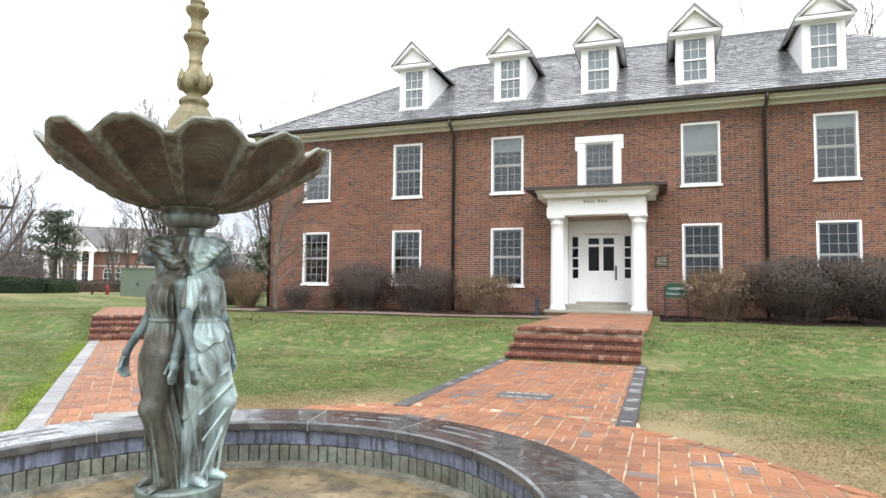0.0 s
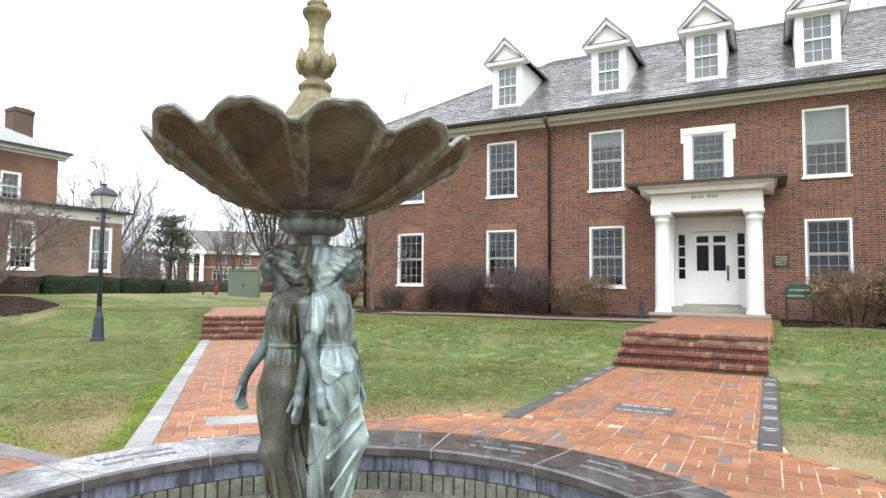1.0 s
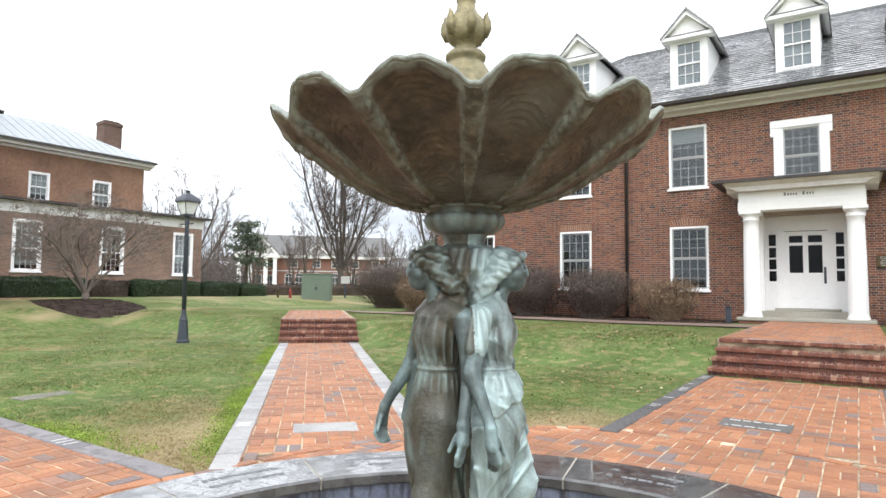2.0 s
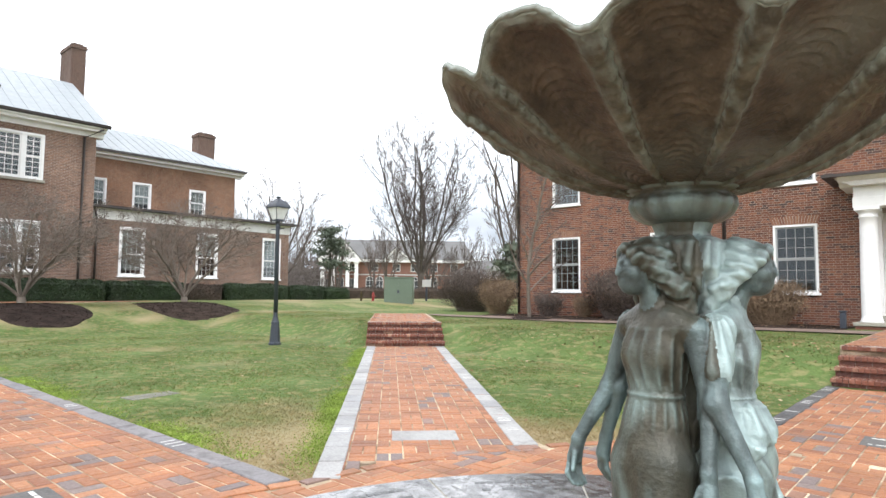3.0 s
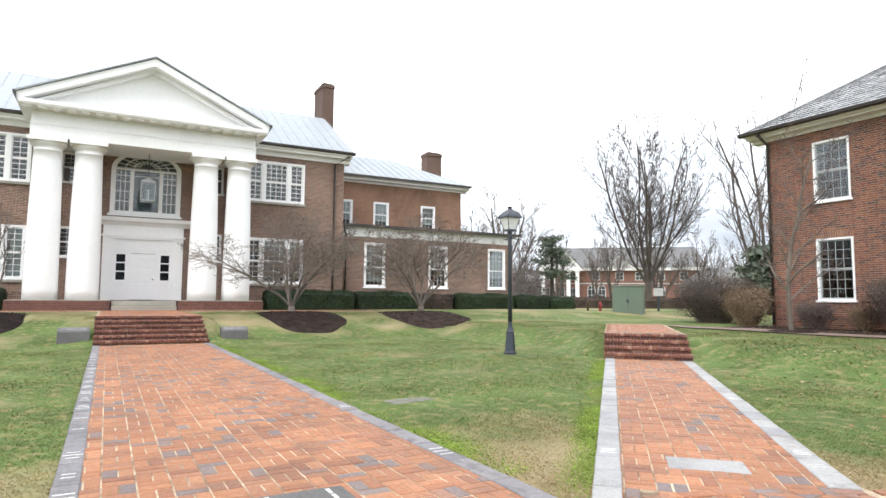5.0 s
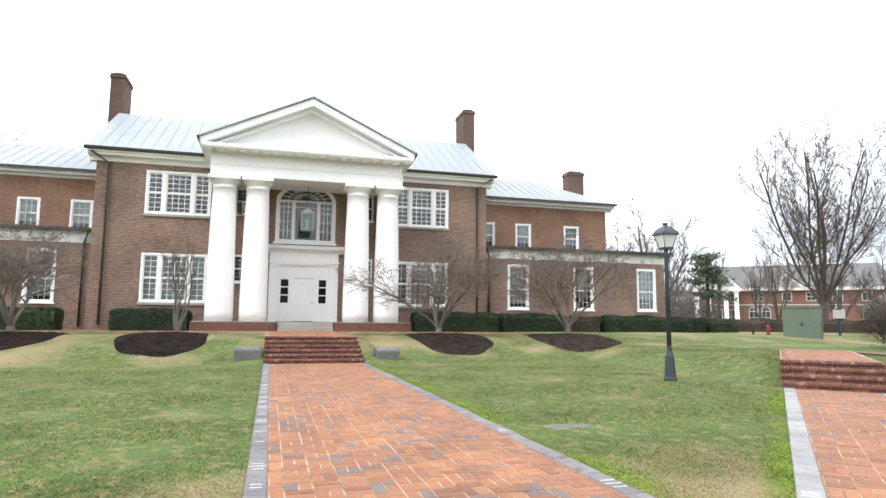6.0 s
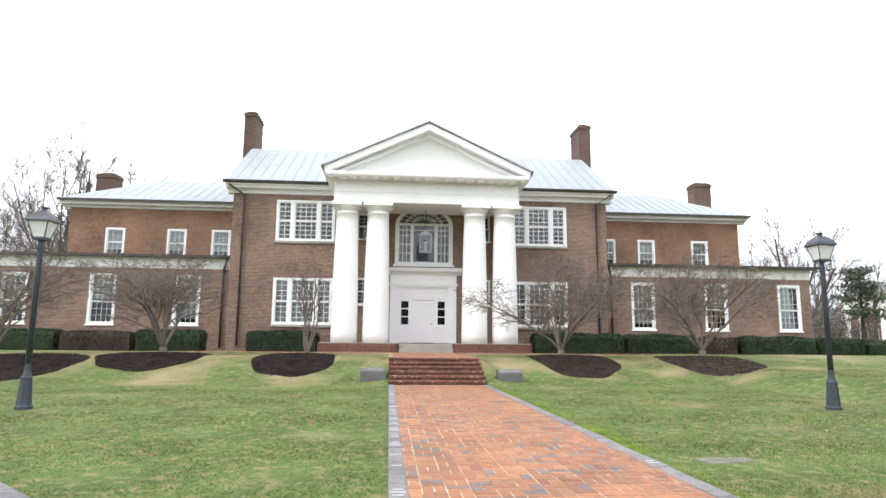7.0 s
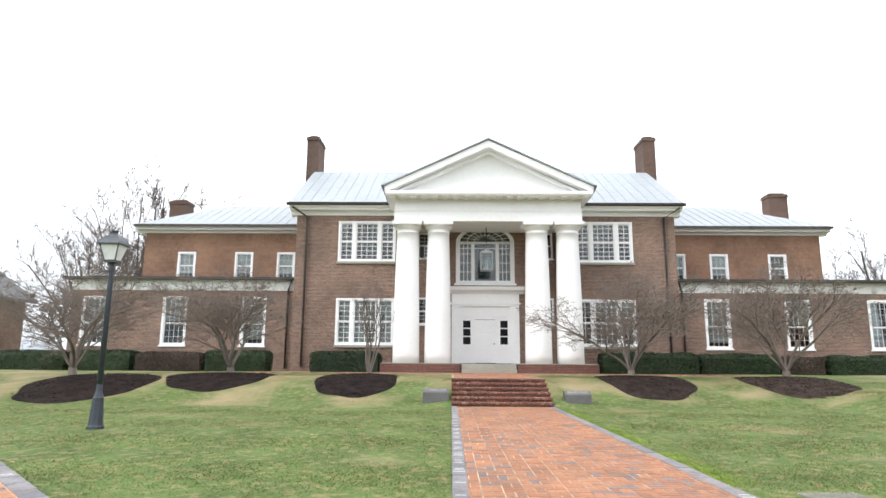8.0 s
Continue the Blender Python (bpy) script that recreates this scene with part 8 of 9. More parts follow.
for k in range(22):
    a = radians(90 + k * 4.6 + rng.uniform(-1, 1))
    far = rng.uniform(75, 130)
    copy_thing((far_a, far_b)[k % 2], Matrix.Translation((far * math.cos(a) - 2, far * math.sin(a) + 2, 0.2)) @ Matrix.Rotation(rng.uniform(0, 6), 4, "Z") @ Matrix.Diagonal((*(3 * [rng.uniform(0.75, 1.15)]), 1)))
for x, y, src, s, turn in ((-57, -30, back_left, 0.85, 2.0), (-1.5, 50, behind_b, 0.85, 2.0), (14, 48, behind_b, 1.0, 4.0)):
    copy_thing(src, Matrix.Translation((x, y, 0.25)) @ Matrix.Rotation(turn, 4, "Z") @ Matrix.Diagonal((s, s, s, 1)))


def pine(x, y, h, w, seed, label, z=0.4):
    rng = np.random.default_rng(seed)
    root = thing("evergreen_tree", (x, y, z), label, "tree")
    part("trunk", Build().tube([(x, y, z - 0.2), (x + 0.1, y, z + h * 0.5), (x, y, z + h * 0.97)], [0.2, 0.13, 0.03], 8), M_bark, root, smooth=True)
    cs = []
    for k in range(34):
        f = 0.3 + 0.7 * rng.random() ** 0.9
        a = rng.random() * 2 * math.pi
        r = w / 2 * (1.15 - 0.8 * f) * rng.uniform(0.3, 1)
        c = np.array([x + r * math.cos(a), y + r * math.sin(a), z + h * (0.16 + 0.84 * f)])
        n = 70
        cs.append(c + rng.normal(size=(n, 3)) * np.array([0.4, 0.4, 0.13]) * (w / 4))
    c = np.concatenate(cs)
    part("crown", raw_mesh("crown", *leaves(c, rng.uniform(0.08, 0.2, len(c)), seed, long=2.4), M_pine), None, root)


pine(-49.4, 39.8, 6.9, 4.4, 5, "dark green pine with layered boughs")
pine(-23.2, 33.9, 3.9, 3.4, 6, "dense dark green holly behind the hall")


# thin bare trees before the distant hall
for x, y, k, turn in ((-52.5, 50.5, 0.85, 0.4), (-47.0, 52.0, 0.7, 2.1), (-57.5, 53.0, 0.75, 3.9), (-44.0, 54.5, 0.75, 5.2), (-37.0, 52.5, 0.7, 1.2), (-40.5, 49.5, 0.5, 3.0)):
    copy_thing(wing_tree, Matrix.Translation((x, y, 0.25)) @ Matrix.Rotation(turn, 4, "Z") @ Matrix.Diagonal((k * 0.8, k * 0.8, k, 1)))


# woods on the horizon
rng = np.random.default_rng(31)
n = 42000
a = radians(84) + radians(116) * rng.random(n)
far = rng.uniform(112, 150, n)
top = 5.2 + 1.6 * np.sin(a * 23) + 1.1 * np.sin(a * 61 + 1) + rng.normal(0, 0.7, n)
wood = np.stack([far * np.cos(a) - 2, far * np.sin(a) + 2, 0.3 + rng.random(n) ** 1.3 * np.maximum(top, 1.5)], 1)
tagged(new("far_woods", raw_mesh("far_woods", *leaves(wood, rng.uniform(0.25, 0.8, n), 31, long=2.6), M_far_twig)), "grey-brown bare woods along the horizon", "woods", kind="stuff")


# twiggy undergrowth past the end of the hedge
rng = np.random.default_rng(37)
n = 9000
f = rng.random(n)
scrub = np.stack([-49.6 - 5.5 * f + rng.normal(0, 1.2, n), 32.8 + 11.0 * f + rng.normal(0, 0.8, n), 0.4 + rng.random(n) ** 1.2 * (3.0 + 1.4 * np.sin(f * 17) + 0.8 * np.sin(f * 41))], 1)
tagged(new("undergrowth", raw_mesh("undergrowth", *leaves(scrub, rng.uniform(0.03, 0.075, n), 37, np.tile([0.6, 0.3, 0.1], (n, 1)), long=9.0), M_far_twig)), "grey-brown leafless undergrowth between the lawns", "undergrowth", kind="stuff")

# ---- lamp posts ----
def post_lamp(x, y, tall):
    z = float(rise(x, y))
    root = thing("street_lamp", (x, y, z), "slate-grey metal lamp post with a four-sided glass lantern", "lamp post", "lamp posts on the lawn")
    low = root.matrix_basis @ Matrix.Diagonal((1, 1, tall, 1))
    b = Build()
    base = [(0.15, 0.0), (0.15, 0.05), (0.135, 0.06), (0.128, 0.08), (0.095, 0.52), (0.1, 0.54), (0.085, 0.56), (0.056, 0.66), (0.05, 0.78)]
    part("base", b.lathe(base, (0, 0), 8), M_black, root, at=low)
    part("pole", Build().lathe([(0.053, 0.78), (0.047, 2.8), (0.047, 2.82), (0.055, 2.84), (0.055, 2.88), (0.04, 2.9), (0.05, 2.96), (0.07, 2.99)], (0, 0), 16), M_black, root, smooth=True, at=low)
    part("ladder_bar", Build().tube([(-0.26, 0, 2.8), (0.26, 0, 2.8)], [0.013, 0.013], 8), M_black, root, at=low)
    fr = Build()
    lo, hi, z0, z1 = 0.1, 0.178, 3.02, 3.32
    for sx, sy in ((1, 1), (1, -1), (-1, 1), (-1, -1)):
        fr.tube([(sx * lo, sy * lo, z0), (sx * hi, sy * hi, z1)], [0.012, 0.012], 4)
    for r, zz in ((lo, z0), (hi, z1)):
        for a, c in (((-r, -r), (r, -r)), ((r, -r), (r, r)), ((r, r), (-r, r)), ((-r, r), (-r, -r))):
            fr.tube([(*a, zz), (*c, zz)], [0.014, 0.014], 4)
    fr.box(-0.12, -0.12, 2.985, 0.12, 0.12, 3.015)
    part("lantern_frame", fr, M_black, root, at=low)
    for k in range(4):
        m = low @ Matrix.Rotation(k * math.pi / 2, 4, "Z")
        part("pane", kept("lamp_pane", lambda: Build().add([(lo, -lo, z0), (lo, lo, z0), (hi, hi, z1), (hi, -hi, z1), (lo - 0.004, -lo, z0), (lo - 0.004, lo, z0), (hi - 0.004, hi, z1), (hi - 0.004, -hi, z1)],
             [(0, 1, 2, 3), (7, 6, 5, 4), (0, 4, 5, 1), (1, 5, 6, 2), (2, 6, 7, 3), (3, 7, 4, 0)]).mesh("pane", M_lamp_glass)), None, root, "frosted lantern glass", at=m)
    hood = Build()
    rings = [(0.21, 3.31), (0.21, 3.335), (0.185, 3.39), (0.12, 3.475), (0.055, 3.525), (0.045, 3.535)]
    vs = [(sx * r, sy * r, zz) for r, zz in rings for sx, sy in ((1, 1), (-1, 1), (-1, -1), (1, -1))]
    hood.add(vs, [(4 * i + k, 4 * i + (k + 1) % 4, 4 * i + 4 + (k + 1) % 4, 4 * i + 4 + k) for i in range(len(rings) - 1) for k in range(4)] + [(3, 2, 1, 0), tuple(len(vs) - 4 + k for k in range(4))])
    part("hood", hood, M_black, root, at=low)
    part("finial", Build().lathe([(0.045, 3.53), (0.045, 3.56), (0.065, 3.575), (0.065, 3.59), (0.02, 3.6), (0.0, 3.605)], (0, 0), 12, close=False), M_black, root, at=low)
    return root


M_lamp_glass = surface("frosted_glass", (0.7, 0.72, 0.72), 0.3, 0.06, 4, 20)
post_lamp(-14.43, 10.6, 0.985)
post_lamp(-14.5, -4.62, 1.02)

# ---- small things ----
def lettered(text, size, m, material, parent, label):
    cu = bpy.data.curves.new("lettering", "FONT")
    cu.body, cu.size, cu.align_x, cu.align_y, cu.extrude = text, size, "CENTER", "CENTER", 0.002
    tmp = bpy.data.objects.new("lettering", cu)
    me = bpy.data.meshes.new_from_object(tmp)
    bpy.data.objects.remove(tmp)
    me.materials.append(material)
    part("lettering", me, None, parent, label, at=m)


sx, sy = -0.42, 20.9
sz = float(rise(sx, sy))
sign = thing("direction_sign", (sx, sy, sz), "green wooden sign with white lettering on two posts", "sign")
for dx_ in (-0.31, 0.31):
    part("post", Build().box(sx + dx_ - 0.03, sy - 0.03, sz - 0.1, sx + dx_ + 0.03, sy + 0.03, sz + 0.92, bevel=0.006), M_gutter, sign)
part("board", Build().extrude([(sx - 0.3, sz + 0.58), (sx + 0.3, sz + 0.58), (sx + 0.3, sz + 0.92), (sx + 0.22, sz + 1.0), (sx - 0.22, sz + 1.0), (sx - 0.3, sz + 0.92)], "y", sy - 0.045, sy - 0.015), M_sign_green, sign)
upright = Matrix.Rotation(math.pi / 2, 4, "X")
lettered("ADMISSION,", 0.085, Matrix.Translation((sx, sy - 0.048, sz + 0.84)) @ upright, M_white, sign, "white capitals")
lettered("FINANCIAL AID", 0.08, Matrix.Translation((sx, sy - 0.048, sz + 0.69)) @ upright, M_white, sign, "white capitals")

bollard = thing("utility_post", (-4.42, 20.6, 0.42), "short black metal post beside the porch", "post")
part("post_body", Build().box(-4.5, 20.52, 0.35, -4.37, 20.65, 0.83, bevel=0.02), M_black, bollard)
part("cap", Build().box(-4.52, 20.5, 0.83, -4.35, 20.67, 0.87, bevel=0.015), M_black, bollard)

for x, y in ((-21.15, 1.38), (-21.15, 5.43)):
    z = float(rise(x, y))
    pl = thing("stone_marker", (x, y, z), "low grey stone marker with a metal plate beside the steps", "marker", "markers beside the steps")
    part("stone", Build().extrude([(x - 0.2, z - 0.1), (x + 0.22, z - 0.1), (x + 0.16, z + 0.22), (x - 0.02, z + 0.32), (x - 0.2, z + 0.32)], "y", y - 0.37, y + 0.37), M_plaque, pl)
    part("plate", Build().add([(x + 0.166, y - 0.3, z + 0.21), (x + 0.166, y + 0.3, z + 0.21), (x + 0.002, y + 0.3, z + 0.315), (x + 0.002, y - 0.3, z + 0.315), (x + 0.16, y - 0.3, z + 0.20), (x + 0.16, y + 0.3, z + 0.20), (x - 0.004, y + 0.3, z + 0.305), (x - 0.004, y - 0.3, z + 0.305)],
         [(0, 1, 2, 3), (7, 6, 5, 4), (0, 4, 5, 1), (1, 5, 6, 2), (2, 6, 7, 3), (3, 7, 4, 0)]), M_kerb_blue, pl, "grey metal plate")

bm_ = pose(-24.4, 24.6, 0.42, 0, 0, 40)
tb = thing("transformer_box", (-24.4, 24.6, 0.42), "green steel electrical cabinet on a concrete pad", "cabinet")
part("cabinet_body", Build().box(-0.72, -0.6, 0.08, 0.72, 0.6, 1.5, m=bm_, bevel=0.02).box(-0.75, -0.63, 1.5, 0.75, 0.63, 1.56, m=bm_, bevel=0.015), M_green_box, tb)
part("pad", Build().box(-0.85, -0.75, -0.1, 0.85, 0.75, 0.08, m=bm_, bevel=0.015), M_stone, tb)
for a in (-0.355, 0.355):
    part("door", Build().box(a - 0.34, -0.618, 0.14, a + 0.34, -0.598, 1.44, m=bm_, bevel=0.006), M_green_box, tb)
part("lock", Build().box(-0.06, -0.645, 0.74, 0.06, -0.615, 0.88, m=bm_, bevel=0.01), M_black, tb, "dark lock plate")

hx, hy = -26.4, 24.6
hz = float(rise(hx, hy))
hyd = thing("fire_hydrant", (hx, hy, hz), "red fire hydrant on the grass", "hydrant")
hyd.scale = (0.62, 0.62, 0.62)
part("barrel", Build().lathe([(0.17, 0.0), (0.17, 0.05), (0.12, 0.07), (0.11, 0.5), (0.14, 0.52), (0.14, 0.56), (0.12, 0.6), (0.1, 0.68), (0.05, 0.74), (0.05, 0.8), (0.0, 0.81)], (0, 0), 16, close=False), M_red, hyd, smooth=False, at=hyd.matrix_basis)
for a in (0, math.pi / 2, math.pi):
    part("outlet", Build().tube([(0.1 * math.cos(a - 1), 0.1 * math.sin(a - 1), 0.42), (0.2 * math.cos(a - 1), 0.2 * math.sin(a - 1), 0.42)], [0.065, 0.065], 10), M_red, hyd, at=hyd.matrix_basis)
mk = thing("marker_post", (hx - 0.55, hy - 0.35, hz), "short brown metal post beside the hydrant", "post")
mk.scale = (0.7, 0.7, 0.85)
part("post_body", Build().lathe([(0.08, 0.0), (0.08, 0.55), (0.06, 0.6), (0.0, 0.62)], (0, 0), 10), M_bronze_plate, mk, at=mk.matrix_basis)
ns = thing("notice_sign", (-24.9, 27.2, 0.42), "small white notice on a dark post", "sign")
part("post", Build().box(-24.94, 27.16, 0.3, -24.86, 27.24, 1.95), M_black, ns)
part("board", Build().box(-0.24, -0.02, 1.5, 0.24, 0.02, 1.9, m=pose(-24.85, 27.15, 0, 0, 0, 40)), M_far_trim, ns)

# walk and planting bed along the dormered hall
side = Build()
xs = np.linspace(-16.8, -3.45, 30)
top = [(x, y, float(rise(x, y)) + 0.03) for x in xs for y in (17.75, 18.98)]
side.add(top, [(2 * k, 2 * k + 2, 2 * k + 3, 2 * k + 1) for k in range(29)])
solid("pavement", side, surface("worn_concrete", (0.21, 0.15, 0.12), 0.85, 0.15, 0.8, 30, 0.2), "pinkish worn concrete walk along the hall", "pavement", kind="structure")
xs = np.linspace(-15.4, 9.8, 60)
litter = Build()
vs = []
for x in xs:
    for y in (19.0 if x < -3.5 else 18.35 + 0.25 * math.sin(x * 2.1), 20.5, 21.86):
        vs.append((x, y, float(rise(x, y)) + 0.014))
fs = [(3 * k + r, 3 * k + 3 + r, 3 * k + 4 + r, 3 * k + 1 + r) for k in range(59) for r in range(2) if not -4.3 < (xs[k] + xs[k + 1]) / 2 < -1.0]
solid("planting_bed", litter.add(vs, fs), M_mulch, "long bed of mulch and fallen leaves along the wall", "planting bed", kind="structure")

# ---- distance ----
def far_hall():
    """A two-storey brick hall beyond the lawns, with a white portico, a small second gable and arched windows."""
    o = Matrix.Translation((-70.2, 68.7, 0.2)) @ Matrix.Rotation(radians(47.4), 4, "Z")
    root = thing("distant_hall", (-70.2, 68.7, 0.2), "distant two-storey brick hall with white portico and grey roof", "building")
    put = lambda b: Build().add([o @ Vector(p) for p in b.v], b.f)
    part("wall", put(Build().box(-11, 0, 0, 12, 10, 5.6)), M_far_brick, root)
    part("roof", put(Build().add([(-11.6, -0.7, 5.9), (12.6, -0.7, 5.9), (12.6, 10.6, 5.9), (-11.6, 10.6, 5.9), (-10.6, 5, 9.3), (11.6, 5, 9.3)], [(0, 1, 5, 4), (1, 2, 5), (2, 3, 4, 5), (3, 0, 4), (3, 2, 1, 0)])), M_far_roof, root)
    part("cornice", put(Build().box(-11.4, -0.6, 5.45, 12.4, 0.02, 5.9)), M_white, root)
    part("string_course", put(Build().box(-11, -0.05, 3.45, 12, 0.02, 3.62)), M_far_trim, root)
    for cx_, front, half, up in ((-8.2, -2.6, 3.1, 3.2), (0.4, -0.9, 2.2, 1.9)):
        gable = part("gable", put(Build().extrude([(cx_ - half + 0.3, 5.9), (cx_ + half - 0.3, 5.9), (cx_, 5.6 + up)], "y", front + 0.25, 1)), M_far_trim, root)
        for s_ in (-1, 1):
            part("rake_board", put(Build().extrude([(cx_ + s_ * half, 5.85), (cx_, 5.9 + up), (cx_, 5.6 + up), (cx_ + s_ * (half - 0.5), 5.85)], "y", front, 2)), M_white, gable)
            part("gable_roof", put(Build().extrude([(cx_ + s_ * (half + 0.1), 5.88), (cx_, 6.02 + up), (cx_, 5.92 + up), (cx_ + s_ * (half - 0.05), 5.86)], "y", front - 0.1, 4)), M_far_roof, gable)
    for cx_ in (-10.7, -9.2, -7.0, -5.7):
        part("column", put(Build().lathe([(0.4, 0.1), (0.4, 0.3), (0.33, 0.35), (0.28, 5.1), (0.42, 5.2), (0.42, 5.4)], (cx_, -2.1), 14)), M_white, root)
    part("portico_beam", put(Build().box(-11.3, -2.55, 5.4, -5.1, 0, 5.95)), M_white, root)
    part("portico_floor", put(Build().box(-11.3, -2.6, -0.2, -5.1, 0, 0.15)), M_stone, root)
    for cx_, z0, z1, arched in ((-9.9, 0.8, 2.9, 0), (-8.2, 0.2, 3.0, 0), (-6.5, 0.8, 2.9, 0), (-9.9, 4.0, 5.2, 0), (-6.5, 4.0, 5.2, 0), (-3.7, 0.9, 2.7, 1), (-2.2, 0.9, 2.7, 1), (0.4, 0.9, 2.7, 1), (3.2, 0.9, 2.7, 1), (6.2, 0.9, 2.7, 1), (9.4, 0.9, 2.7, 1),
                                (-3.0, 4.0, 5.2, 0), (0.4, 4.0, 5.2, 0), (3.2, 4.0, 5.2, 0), (6.2, 4.0, 5.2, 0), (9.4, 4.0, 5.2, 0)):
        b = Build().ring_frame(cx_ - 0.6, z0, cx_ + 0.6, z1, 0.12, 0.1, 0.12, -0.06, 0.05)
        if arched:
            for k in range(10):
                t0, t1 = math.pi * k / 10, math.pi * (k + 1) / 10
                b.extrude([(cx_ + r * math.cos(t), z1 + r * math.sin(t)) for r, t in ((0.48, t0), (0.6, t0), (0.6, t1), (0.48, t1))], "y", -0.06, 0.05)
        b.box(cx_ - 0.03, -0.05, z0, cx_ + 0.03, 0.02, z1 + 0.5 * arched).box(cx_ - 0.5, -0.05, (z0 + z1) / 2 - 0.03, cx_ + 0.5, 0.02, (z0 + z1) / 2 + 0.03)
        w = part("window", put(b), M_far_trim, root)
        pane = [(cx_ - 0.5, z0 + 0.1), (cx_ + 0.5, z0 + 0.1), (cx_ + 0.5, z1)]
        pane += [(cx_ + 0.5 * math.cos(math.pi * k / 8), z1 + 0.5 * math.sin(math.pi * k / 8)) for k in range(1, 8)] if arched else []
        part("pane", put(Build().extrude(pane + [(cx_ - 0.5, z1)], "y", -0.02, 0.03)), M_interior, w)
    return root


far_hall()
fh = thing("distant_house", (-43.5, 59, 0.2), "distant low house with pale gable and grey roof", "building")
part("wall", Build().box(-48, 57, 0, -39, 64, 2.9), M_far_brick, fh)
part("roof", Build().add([(-48.5, 56.5, 2.9), (-38.5, 56.5, 2.9), (-38.5, 64.5, 2.9), (-48.5, 64.5, 2.9), (-48.5, 60.5, 4.9), (-38.5, 60.5, 4.9)], [(0, 1, 5, 4), (1, 2, 5), (2, 3, 4, 5), (3, 0, 4), (3, 2, 1, 0)]), M_far_roof, fh)
part("gable", Build().extrude([(-43.4, 2.9), (-39.4, 2.9), (-41.4, 4.6)], "y", 56.3, 60), M_far_trim, fh)
part("porch", Build().box(-44, 55.9, 2.5, -38.8, 57, 2.9), M_white, fh)
lh = thing("neighbouring_house", (-37, -31.7, 0.3), "dark brick gabled house past the hedge", "building")
part("wall", Build().extrude([(-28.2, 0.2), (-38.2, 0.2), (-38.2, 5.4), (-33.2, 8.9), (-28.2, 5.4)], "x", -46, -36.2), M_wall_brown, lh)
for s, y in ((-1, -28.2), (1, -38.2)):
    part("roof", Build().extrude([(-33.2, 8.95), (-33.2, 9.15), (y - s * 0.5 * -1 * -1, 5.2), (y - s * 0.5 * -1 * -1, 5.0)], "x", -46.5, -35.8), M_far_roof, lh)
    part("rake_board", Build().extrude([(-33.2, 8.75), (-33.2, 8.98), (y - s * 0.5 * -1 * -1, 5.02), (y - s * 0.5 * -1 * -1, 4.8)], "x", -35.9, -35.7), M_white, lh)
hedge_far = hedge(-0.5, -5.2, 0.5, 5.2, 0.0, 1.12, 501, M_brown_leaf, "long low brown hedge across the far lawn", 260)
hedge_far.matrix_basis = pose(-33.1, 32.6, 0.36, 0, 0, -20.8)
hedge_far2 = hedge(-0.5, -7, 0.5, 7, 0.0, 1.0, 502, M_brown_leaf, "long low brown hedge across the far lawn", 260)
hedge_far2.matrix_basis = pose(-30.4, 45.4, 0.3, 0, 0, -20)
gl = thing("globe_lamp", (-54.4, 32.2, 0.3), "distant dark lamp post with a white globe", "lamp post")
part("pole", Build().tube([(-54.4, 32.2, 0.2), (-54.4, 32.2, 2.4)], [0.07, 0.06], 8), M_black, gl)
part("globe", Build().lathe([(0.0, 2.4), (0.18, 2.45), (0.27, 2.62), (0.25, 2.8), (0.12, 2.95), (0.0, 2.98)], (-54.4, 32.2), 16, close=False), M_lamp_glass, gl, smooth=True)

# ---- grass and fallen leaves ----
def grass():
    rng = np.random.default_rng(4)
    n = 880000
    # thickest round the plaza
    far = 3.4 + 22 * rng.random(n) ** 1.35
    a = radians(40) + radians(210) * rng.random(n)
    x, y = CX + far * np.cos(a), CY + far * np.sin(a)
    keep = ~paved(x, y, -0.03) & (y < 20) & (x > -30)
    keep &= ~((x < -20.4) & (y > 1.8) & (y < 4.7))
    for bx, by, hx_, hy_ in ((-24.4, 8.25, 2.9, 1.45), (-24.1, 13.1, 2.5, 1.6), (-24.2, -1.15, 2.7, 1.35), (-24.6, -5.9, 2.4, 1.8), (-22.9, -9.7, 2.3, 1.9)):
        keep &= ((x - bx) / hx_) ** 2 + ((y - by) / hy_) ** 2 > 0.97
    keep &= ~((y > 17.7) & (x < -3.4)) & ~((y > 18.4) & (x > -1.2))
    x, y, far = x[keep], y[keep], far[keep]
    n = len(x)
    z = rise(x, y)
    h = rng.uniform(0.009, 0.022, n) * (0.75 + 0.5 * np.sin(x * 2.3) * np.sin(y * 1.9) ** 2)
    wide = rng.uniform(0.003, 0.006, n) * (1 + far / 9)
    turn = rng.random(n) * 2 * math.pi
    lean = rng.normal(0, 1.9, (n, 2)) * h[:, None]
    base = np.stack([x, y, z - 0.005], 1)
    off = np.stack([np.cos(turn) * wide, np.sin(turn) * wide, np.zeros(n)], 1)
    tip = np.stack([x + lean[:, 0], y + lean[:, 1], z + h], 1)
    v = np.stack([base - off, base + off, tip], 1).reshape(-1, 3)
    me = bpy.data.meshes.new("grass")
    me.vertices.add(3 * n)
    me.vertices.foreach_set("co", v.astype(np.float32).ravel())
    me.loops.add(3 * n)
    me.loops.foreach_set("vertex_index", np.arange(3 * n, dtype=np.int32))
    me.polygons.add(n)
    me.polygons.foreach_set("loop_start", np.arange(0, 3 * n, 3, dtype=np.int32))
    me.update(calc_edges=True)
    me.materials.append(M_blade)
    tagged(new("grass", me), "short winter grass, green with straw-coloured patches", "grass", kind="stuff")


